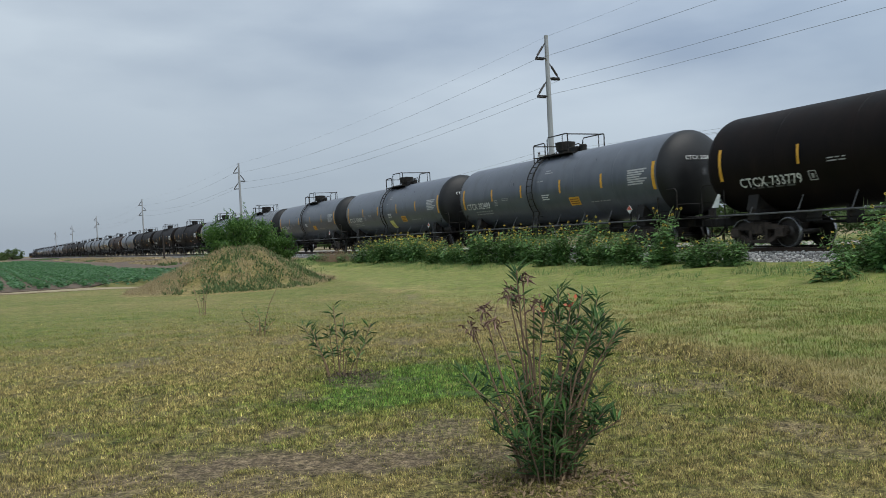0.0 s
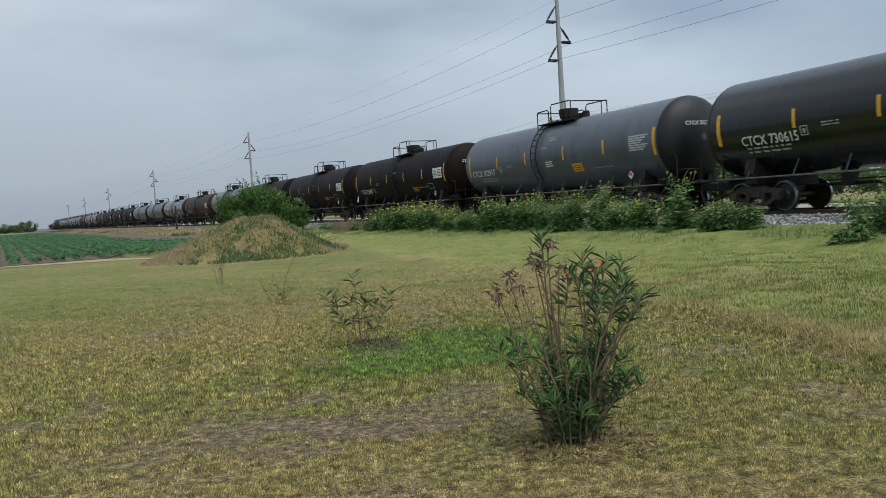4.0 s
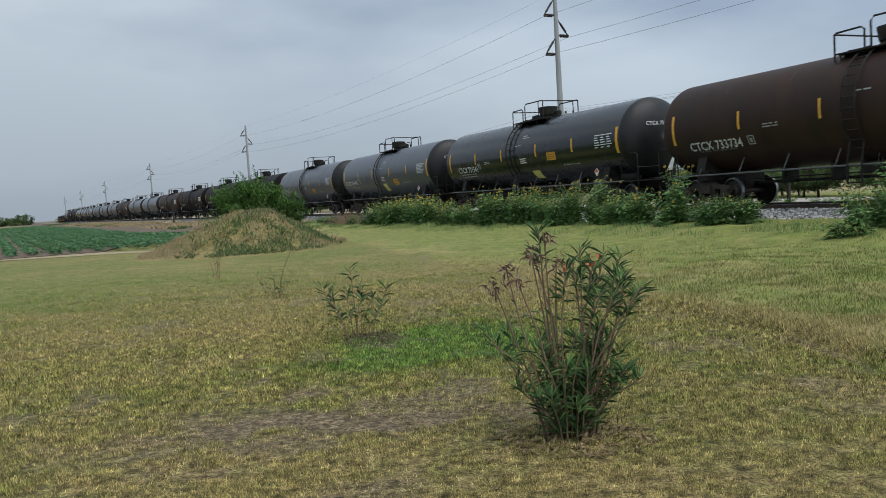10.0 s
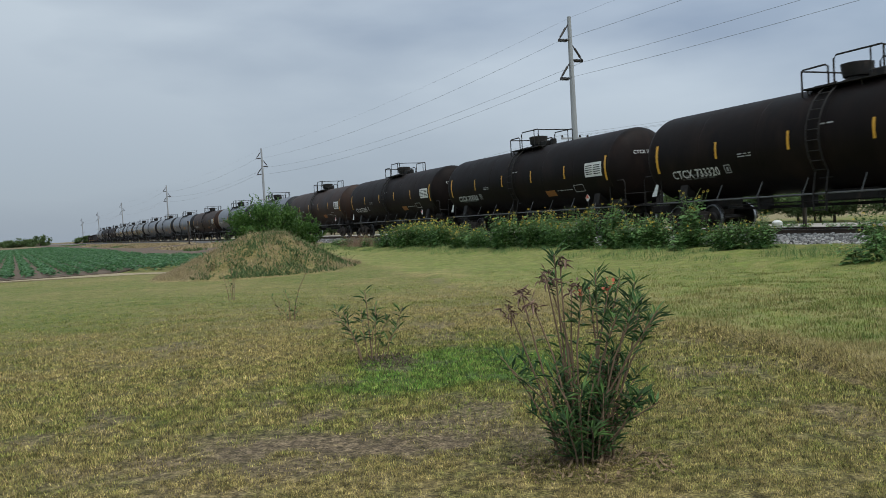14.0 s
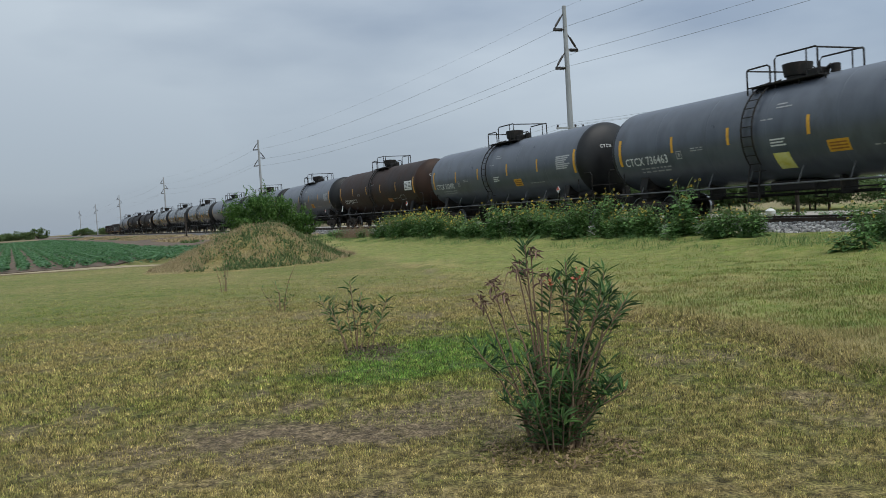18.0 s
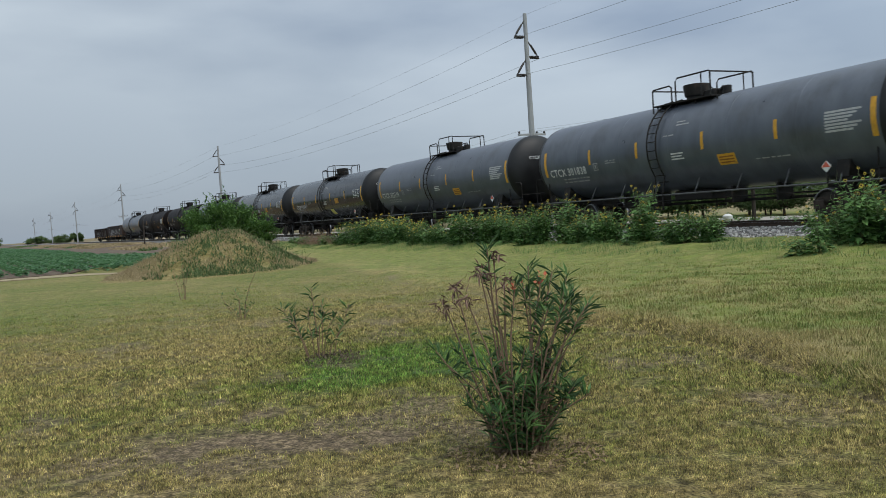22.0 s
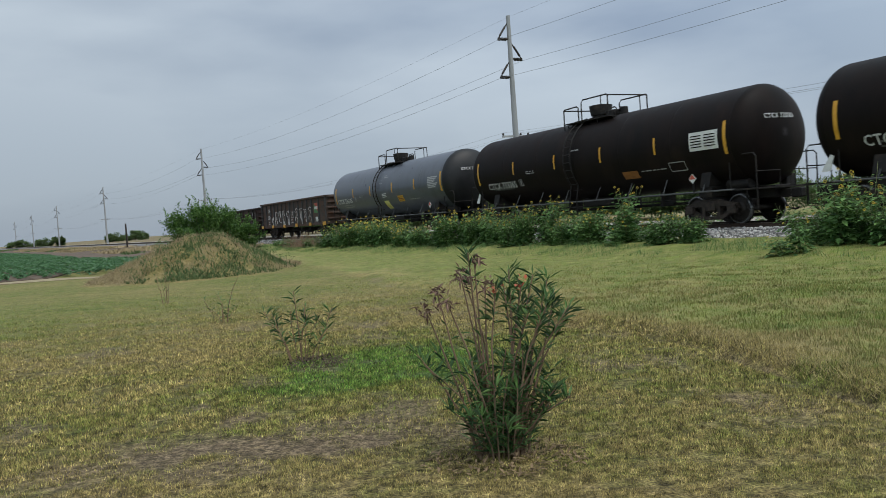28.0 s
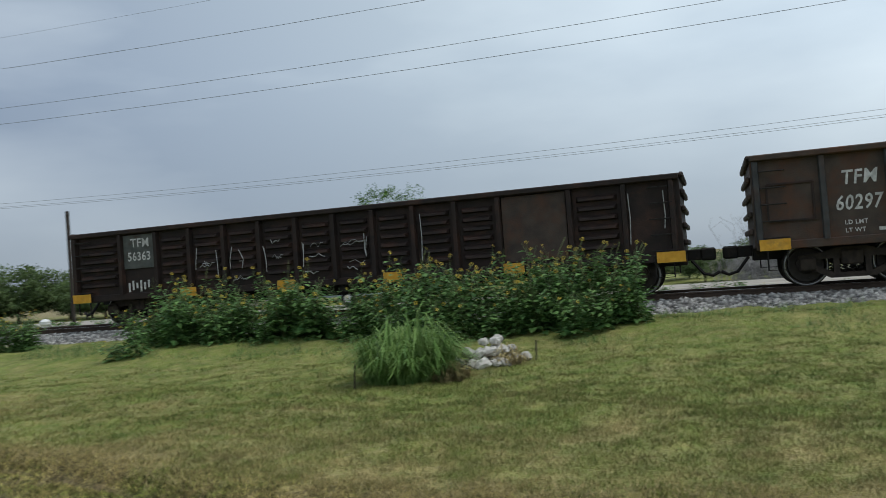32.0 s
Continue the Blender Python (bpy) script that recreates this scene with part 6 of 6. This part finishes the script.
def build_tree(name, height, crown_r, crown_z, clumps, per, leaf, size, mat, seed, flat=0.75, trunk=0.09, limbs=6, sprigs=0):
    """Tapered trunk, limbs, and a crown of many small leaves in uneven clumps."""
    RND.seed(seed)
    ob = new(name, None)
    g = Geo()
    g.tube([(0, 0, -0.2), (RND.uniform(-.1, .1), 0, crown_z * 0.5), (RND.uniform(-.2, .2), RND.uniform(-.2, .2), crown_z)], trunk, 7, True, trunk * 0.6)
    L = Geo()
    tips = []
    for i in range(clumps):
        a, r = RND.uniform(0, 6.28), math.sqrt(RND.random()) * crown_r
        zz = crown_z + (height - crown_z) * RND.uniform(-0.35, 1.0) * math.sqrt(max(0.05, 1 - (r / crown_r) ** 2 * 0.8))
        tips.append(Vector((math.cos(a) * r, math.sin(a) * r * 0.9, max(zz, 0.25))))
    for i, c in enumerate(tips):
        if i < limbs * 3:
            g.tube([(0, 0, crown_z * RND.uniform(0.3, 0.9)), c * 0.55 + Vector((0, 0, crown_z * 0.25)), c], trunk * 0.35, 5, False, 0.008)
        cr = crown_r * RND.uniform(0.16, 0.32)
        for k in range(per):
            p = c + rvec(cr * RND.random() ** 0.5) * 1.0
            p.z = c.z + (p.z - c.z) * flat
            d = rvec() + Vector((0, 0, 0.2))
            L.leaf(p, d, side_of(d) + rvec(0.3), RND.uniform(0, 0.8), size * RND.uniform(0.6, 1.3), size * leaf, 0.3)
    for k in range(sprigs):
        c = RND.choice(tips)
        out = Vector((c.x, c.y, (c.z - crown_z) * 1.5 + 0.5 * height)).normalized() + rvec(0.45)
        reach = crown_r * RND.uniform(0.25, 0.5)
        for q in range(26):
            p = c + out * reach * (0.3 + 0.7 * q / 25) + rvec(0.05)
            d = rvec() + out * 0.7
            L.leaf(p, d, side_of(d) + rvec(0.3), 0.3, size * RND.uniform(0.6, 1.1), size * leaf, 0.3)
    part("trunk", g, BARK, ob, "brown branching trunk")
    part("crown", L, mat, ob)
    return ob


_t = tagged(build_tree("mesquite_tree", 2.6, 1.45, 1.3, 56, 150, 0.42, 0.15, MESQ, 3, sprigs=80), "dense bright green mesquite bush behind the mound", "tree")
_t.matrix_basis = pose(-9.5, 36.4, ground_at(-9.5, 36.4) + 0.2)
_t = tagged(build_tree("mesquite_tree", 2.0, 1.15, 1.0, 34, 110, 0.42, 0.14, MESQ, 4, sprigs=45), "low green mesquite bush behind the mound", "tree")
_t.matrix_basis = pose(-8.35, 37.2, ground_at(-8.35, 37.2) + 0.1)

HEDGE = [build_tree("brush_shrub", 3.3, 2.6, 1.3, 70, 70, 0.6, 0.22, BRUSH, 60 + i) for i in range(3)]
for _h in HEDGE:
    tagged(_h, "dull green wild shrub in the thicket beyond the road", "shrub", "thicket beyond the road")
RND.seed(19)
_first = list(HEDGE)
for _s in np.arange(-30, 170, 1.9):
    _o = -19 - RND.uniform(0, 9)
    _x, _y, _ = on_track(_s + RND.uniform(-1.2, 1.2), _o)
    _m = pose(_x, _y, ground_at(_x, _y), 0, 0, RND.uniform(0, 360))
    if _first:
        _ob = _first.pop()
        _ob.matrix_basis = _m
    else:
        _ob = copy_thing(RND.choice(HEDGE), _m)
    _k = RND.uniform(0.6, 1.15) * (0.7 if _s < 20 else 1.0)
    _ob.scale = (_k * 1.1, _k * 1.1, _k)
_t = tagged(build_tree("leaning_tree", 8.6, 2.6, 6.0, 30, 70, 0.45, 0.22, MESQ, 71, trunk=0.16), "slender open-crowned tree beyond the railway", "tree")
_t.matrix_basis = pose(41.4, 44.8, 0.3)
for _x, _y, _hgt, _r, _sd in ((-176, 400, 6.2, 3.6, 80), (-197, 430, 5.0, 6.0, 81), (-243, 445, 7.5, 9.0, 82), (-258, 450, 6.5, 9.0, 83), (-139, 400, 6.0, 7.0, 84), (-150, 402, 5.0, 6.0, 85), (-224, 460, 5.2, 8.0, 86), (-275, 470, 5.0, 9.0, 87), (-300, 480, 5.5, 10.0, 88)):
    _t = tagged(build_tree("far_tree", _hgt * 0.75, _r * 0.8, _hgt * 0.2, 34, 60, 0.8, 0.85, BRUSH, _sd, trunk=0.2), "dark green tree far off across the fields", "tree", "distant trees")
    _t.matrix_basis = pose(_x, _y, 0.0)


# dry brush heap beside the track
def brush_heap():
    RND.seed(91)
    g = Geo()
    for _ in range(420):
        p = Vector((RND.gauss(0, 1.1), RND.gauss(0, 0.45), 0))
        d = Vector((RND.uniform(-1, 1), RND.uniform(-1, 1), RND.uniform(0.2, 1.2))).normalized()
        g.tube([p, p + d * RND.uniform(0.25, 0.7), p + d * RND.uniform(0.7, 0.95) + rvec(0.12)], 0.006, 3, False, 0.003)
    ob = tagged(part("brush_heap", g, CANE), "tangled heap of dry brown twigs by the track", "brush heap", kind="stuff")
    ob.matrix_basis = track_pose(49.5, 4.8, 0.25)


brush_heap()


def bare_shrub(s0, off, high, wide, seed):
    RND.seed(seed)
    g = Geo()
    for _ in range(150):
        p = Vector((RND.gauss(0, wide * 0.3), RND.gauss(0, wide * 0.3), 0))
        d = Vector((RND.uniform(-0.5, 0.5), RND.uniform(-0.5, 0.5), 1.0))
        h = high * RND.uniform(0.5, 1.0)
        a, b = p + d * h * 0.5, p + d * h * 0.8 + rvec(0.2)
        g.tube([p, a, b], 0.016, 3, False, 0.006)
        for _q in range(4):
            e = a.lerp(b, RND.random())
            g.tube([e, e + Vector((RND.uniform(-0.5, 0.5), RND.uniform(-0.5, 0.5), RND.uniform(0.2, 0.6)))], 0.007, 3, False, 0.003)
    x, y, _ = on_track(s0, off)
    ob = tagged(part("bare_shrub", g, GREYTWIG), "leafless grey shrub of fine twigs beyond the track", "shrub")
    ob.matrix_basis = pose(x, y, ground_at(x, y))


GREYTWIG = leafy("grey_twig", (0.16, 0.15, 0.145), (0.30, 0.29, 0.28), 0.9, 0.0)
for _s, _o, _hh, _w, _sd in ((-3.2, -18.0, 3.6, 2.6, 5), (-6.0, -19.0, 3.2, 2.8, 6), (20.0, -10.0, 1.0, 1.6, 7), (-1.5, -15.0, 1.3, 2.2, 8)):
    bare_shrub(_s, _o, _hh, _w, _sd)


# ---- crop rows ----
def build_crop():
    rs = np.random.RandomState(14)
    P = []
    h = radians(HEAD0 + BEND)
    bx0, by0, _ = on_track(136.5)
    for o in np.arange(9.0, 78, 0.92):
        for s0, s1, st, sc in ((22, 75, 0.25, 1.0), (75, 130, 0.42, 1.1), (130, 300, 1.1, 1.5)):
            s = np.arange(s0, s1, st)
            s = s + rs.uniform(-0.1, 0.1, len(s)) - 136.5
            oo = o + rs.normal(0, 0.05, len(s))
            x, y = bx0 - math.sin(h) * s - math.cos(h) * oo, by0 + math.cos(h) * s - math.sin(h) * oo
            off, along = offset_of(x, y)
            ok = (y > 37.0 + (x + 16.6) * 0.22) & (x > -130) & (off > 11.0 + 5.0 * smooth01(along, 45, 75))
            P.append(np.stack([x, y, np.full(len(x), sc)], 1)[ok & (rs.rand(len(x)) > 0.04)])
    P = np.concatenate(P)
    n, k = len(P), 7
    a = rs.uniform(0, 6.28, (n, k))
    size = P[:, 2:3] * rs.uniform(0.15, 0.30, (n, k))
    el = rs.uniform(-0.1, 0.7, (n, k))
    base_r = rs.uniform(0.0, 0.16, (n, k)) * P[:, 2:3]
    bx, by = P[:, :1] + np.cos(a) * base_r, P[:, 1:2] + np.sin(a) * base_r
    bz = 0.06 + rs.uniform(0.06, 0.24, (n, k)) * np.sqrt(P[:, 2:3])
    d = np.stack([np.cos(a) * np.cos(el), np.sin(a) * np.cos(el), np.sin(el)], 2)
    w = np.stack([-np.sin(a), np.cos(a), np.zeros_like(a)], 2)
    p0 = np.stack([bx, by, bz], 2)
    sz = size[..., None]
    mid = p0 + d * sz * 0.5
    tip = p0 + d * sz + np.array([0, 0, -0.35]) * sz
    v = np.stack([p0, mid + w * sz * 0.36, tip, mid - w * sz * 0.36], 2).reshape(-1, 3)
    f = np.arange(len(v)).reshape(-1, 4)
    tagged(new("crop_rows", np_mesh("crop_rows", v, f, CROP)), "long rows of low leafy green field crop", "crop", kind="stuff")


build_crop()


def build_bank():
    rs = np.random.RandomState(6)
    n = 26000
    s, o = rs.uniform(60, 330, n), rs.uniform(3.8, 12.0, n)
    h = np.interp(s, _S, _H)
    x, y = np.interp(s, _S, _X) - np.cos(h) * o, np.interp(s, _S, _Y) - np.sin(h) * o
    grow = vnoise(x, y, 0.06, 3)
    for sel, mat, nm, lb in ((grow > 0.57, MOUNDGRASS, "bank_grass", "tall dry tan grass on the bank beside the railway"), (grow < 0.38, BRUSH, "bank_weeds", "dull green weeds on the bare bank")):
        v, f = blades(x[sel], y[sel], np.interp(o[sel], [3.4, 5.6, 11.5, 16.5], [0.25, 0.34, 0.16, 0.06]), 0.06, 0.34, 0.22, rs, 2.0)
        tagged(new(nm, np_mesh(nm, v, f, mat)), lb, "grass", kind="stuff")


build_bank()


# ---- rubble pile, tall grass clump ----
def build_boulder(r, seed):
    rs = random.Random(seed)
    bm = bmesh.new()
    bmesh.ops.create_icosphere(bm, subdivisions=2, radius=r)
    for v in bm.verts:
        k = 0.75 + 0.45 * noise.noise(v.co * (2.2 / r) * 0.5 + Vector((seed * 3.1, 0, 0)))
        v.co = Vector((v.co.x * k * 1.2, v.co.y * k, v.co.z * k * 0.75))
        v.co = Vector([round(c / (r * 0.35)) * r * 0.35 * 0.45 + c * 0.55 for c in v.co])
    me = bpy.data.meshes.new("stone")
    bm.to_mesh(me)
    bm.free()
    me.materials.append(LIMESTONE)
    return me


_stones = [build_boulder(0.17, i) for i in range(5)]
RND.seed(23)
for _i in range(24):
    _lvl = (_i >= 15) + (_i >= 22)
    _k = _i - (0, 15, 22)[_lvl]
    _u = (_k % (5, 4, 2)[_lvl] - (2.0, 1.5, 0.5)[_lvl]) * 0.24 + RND.uniform(-0.05, 0.05)
    _v = (_k // (5, 4, 2)[_lvl] - (1.0, 0.4, 0.0)[_lvl]) * 0.22 + RND.uniform(-0.05, 0.05)
    _px, _py = 9.72 + _u, 8.35 + _v
    _o = tagged(new("rubble_stone", _stones[_i % 5]), "pale broken rubble stone in a pile on the grass", "stone", "rubble pile on the lawn")
    _k = RND.uniform(0.55, 0.95)
    _o.matrix_basis = pose(_px, _py, ground_at(_px, _py) + 0.06 + 0.15 * _lvl, RND.uniform(-25, 25), RND.uniform(-25, 25), RND.uniform(0, 360)) @ Matrix.Diagonal((_k, _k * 0.9, _k, 1))


def grass_clump(x, y, n, rad, lo, hi, mat, seed, name, label):
    rr = random.Random(seed)
    ob = tagged(new(name, None), label, "grass clump")
    tufts = [Geo() for _ in range(8)]
    for i in range(n):
        g = tufts[i % 8]
        a, r = (i % 8) * 0.785 + rr.uniform(0, 0.9), rad * math.sqrt(rr.random())
        h = rr.uniform(lo, hi) * (1.0 - 0.5 * r / rad) * (0.82 + 0.22 * math.sin(3 * a + seed) + 0.14 * math.sin(7 * a))
        out = rr.uniform(0.3, 1.0) * h * (0.4 + 0.7 * r / rad)
        b = a + rr.gauss(0, 0.8)
        p0 = Vector((math.cos(a) * r * 0.8, math.sin(a) * r * 0.8, 0))
        dirn = Vector((math.cos(b), math.sin(b), 0))
        w = Vector((-math.sin(b), math.cos(b), 0)) * rr.uniform(0.005, 0.013)
        p1 = p0 + dirn * out * 0.45 + Vector((0, 0, h * 0.8))
        p2 = p0 + dirn * out * rr.uniform(1.1, 1.7) + Vector((0, 0, h * rr.uniform(0.25, 1.0)))
        k = len(g.v)
        g.v += [tuple(p0 - w), tuple(p0 + w), tuple(p1 + w), tuple(p1 - w), tuple(p2)]
        g.f += [(k, k + 1, k + 2, k + 3), (k + 3, k + 2, k + 4)]
    for g in tufts:
        part("tuft", g, mat, ob)
    ob.matrix_basis = pose(x, y, ground_at(x, y) - 0.02)
    return ob


grass_clump(8.35, 8.75, 2600, 0.8, 0.5, 1.3, TALLGRASS, 31, "tall_grass_clump", "tall lush green grass clump beside the rubble")
grass_clump(8.55, 8.35, 500, 0.55, 0.2, 0.55, DRYBLADE, 32, "dry_grass_clump", "dry tan grass stalks at the foot of the clump")
grass_clump(9.85, 8.2, 260, 0.4, 0.2, 0.5, DRYBLADE, 33, "dry_grass_clump", "dry tan grass stalks among the rubble")
for _x, _y, _h in ((10.3, 7.95, 0.42), (7.45, 8.95, 0.42)):
    tagged(part("garden_stake", Geo().tube([(_x, _y, -0.1), (_x + 0.03, _y, _h * 0.6), (_x + 0.05, _y, _h)], 0.012, 5), WOOD), "short dark stake stuck in the grass", "stake")


# ---- vehicles on the road ----
def build_vehicle():
    car = new("road_car", None)
    side = [(-2.35, 0.42), (2.35, 0.42), (2.42, 0.85), (2.25, 1.02), (1.25, 1.12), (0.60, 1.66), (0.3, 1.74), (-2.0, 1.76), (-2.3, 1.5), (-2.42, 0.95)]
    g = Geo().extrude([(x, z) for x, z in side], -0.85, 0.85)
    part("body", g, CARPAINT, car)
    glass = [(1.05, 1.16), (0.5, 1.62), (-1.9, 1.64), (-2.1, 1.18)]
    for y in (-0.856, 0.856):
        part("side_window", Geo().extrude(glass, y - 0.004, y + 0.004), GLASSDARK, car)
    for x in (-1.35, 1.35):
        for y in (-0.8, 0.8):
            w = part("wheel", Geo().lathe([(-0.1, 0.0), (-0.1, 0.2), (-0.1, 0.3), (-0.07, 0.33), (0.07, 0.33), (0.1, 0.3), (0.1, 0.0)], "Y", 18, (x, y, 0.33)), RUBBER, car, "", True, 40)
            part("hub", Geo().lathe([(-0.115, 0.0), (-0.112, 0.17), (0.112, 0.17), (0.115, 0.0)], "Y", 14, (x, y, 0.33)), WHITE, w)
    part("lamp", Geo().box(2.18, 2.26, -0.75, -0.4, 0.62, 0.76, 0.01), WHITE, car)
    part("lamp", Geo().box(2.18, 2.26, 0.4, 0.75, 0.62, 0.76, 0.01), WHITE, car)
    return tagged(car, "silver sport utility car driving on the dirt road", "car")


vehicles = [(build_vehicle(), 34.25, 30.0), (build_vehicle(), 15.1, 32.0)]


# ---- grass blades on the lawn ----
def build_lawn():
    rs = np.random.RandomState(2)

    def patch(n, r0, r1, a0, a1, lo, hi, wide):
        r = r0 * (r1 / r0) ** rs.rand(n)
        a = np.radians(rs.uniform(a0, a1, n))
        thin = rs.rand(n) > 0.97 * smooth01(r, 9, 26)
        r, a = r[thin], a[thin]
        x, y = -np.sin(a) * r, np.cos(a) * r
        near = vnoise(x, y, 4.5, 3)
        wild = smooth01(x - verge_x(y), 0.1, 1.0)
        thick = (-1.12 + 2.5 * near + 1.1 * vnoise(x + 3, y, 13.0, 2)) * (1 - wild) + (-0.05 + 0.85 * near) * wild
        keep = rs.rand(len(r)) < thick
        x, y, r, wild = x[keep], y[keep], r[keep], wild[keep]
        dry, bare = cover(x, y)
        keep = (rs.rand(len(r)) > bare * 1.1) & (offset_of(x, y)[0] > 3.4)
        x, y, r, dry, wild = x[keep], y[keep], r[keep], dry[keep], wild[keep]
        v, f = blades(x, y, ground_z(x, y), lo, hi, wide, rs, 1.1)
        w = v.reshape(-1, 3, 3)
        c = (w[:, 0] + w[:, 1]) / 2
        k = np.clip(r / 5.5, 0.7, 1.9)
        tall = np.clip(k, 0.8, 1.4) * (1 + 0.25 * wild)
        w[:] = c[:, None] + (w - c[:, None]) * np.stack([k, k, tall], 1)[:, None]
        return w.reshape(-1, 3), f, np.repeat(dry, 3), np.repeat(wildness(x, y), 3)

    v, f, d, u = patch(1750000, 3.6, 26.0, -80, 38, 0.010, 0.026, 0.0068)
    tagged(new("lawn_grass", np_mesh("lawn_grass", v, f, BLADE, (("dry", d), ("wild", u)))), "short patchy lawn grass, green and straw coloured", "grass", kind="stuff")
    # longer dry growth along the worn verge
    n = 12000
    y = rs.uniform(0.5, 16.0, n)
    x = verge_x(y) + 0.12 + np.abs(rs.normal(0.0, 0.30, n))
    ok = vnoise(x, y, 0.8) > 0.47
    x, y = x[ok], y[ok]
    v, f = blades(x, y, ground_z(x, y), 0.025, 0.08, 0.006, rs, 1.7)
    tagged(new("verge_grass", np_mesh("verge_grass", v, f, DRYBLADE)), "longer straw coloured grass along the worn verge", "grass", kind="stuff")
    n = 30000
    s, o = rs.uniform(-8, 60, n), rs.uniform(3.3, 6.2, n)
    h = np.interp(s, _S, _H)
    x, y = np.interp(s, _S, _X) - np.cos(h) * o, np.interp(s, _S, _Y) - np.sin(h) * o
    ok = vnoise(x, y, 0.9) > 0.45
    v, f = blades(x[ok], y[ok], ground_z(x[ok], y[ok]), 0.06, 0.22, 0.014, rs, 0.9)
    tagged(new("trackside_grass", np_mesh("trackside_grass", v, f, LUSH)), "longer green grass along the ballast edge", "grass", kind="stuff")


build_lawn()


def motions():
    for car, s0, num, style in moving:
        rows = []
        for i in range(33):
            s = s0 - run(i)
            a, b = on_track(s + 6.4), on_track(s - 6.4)
            turn = math.degrees(math.atan2(b[1] - a[1], b[0] - a[0]))
            rows.append((i, pose((a[0] + b[0]) / 2, (a[1] + b[1]) / 2, RAIL_Z, 0, 0, turn)))
        walk(car, rows)
    # rolling wheelsets of the last cars
    for car, s0, num, style in moving[-3:]:
        for ws in car.children_recursive:
            if ws.name.startswith("wheelset"):
                dx = ws.location.x
                walk(ws, [(i / FPS, pose(dx, 0, 0.457, 0, math.degrees((run(i / FPS)) / 0.457) % 360, 0)) for i in range(32 * FPS + 1)])
    for car, s0, t0 in vehicles:
        rows = []
        for i in range(33):
            s = s0 + 16.4 * (i - t0)
            x, y, h = on_track(s, -9.75)
            rows.append((i, pose(x, y, 0.405, 0, 0, math.degrees(h) + 90)))
        walk(car, rows)


motions()
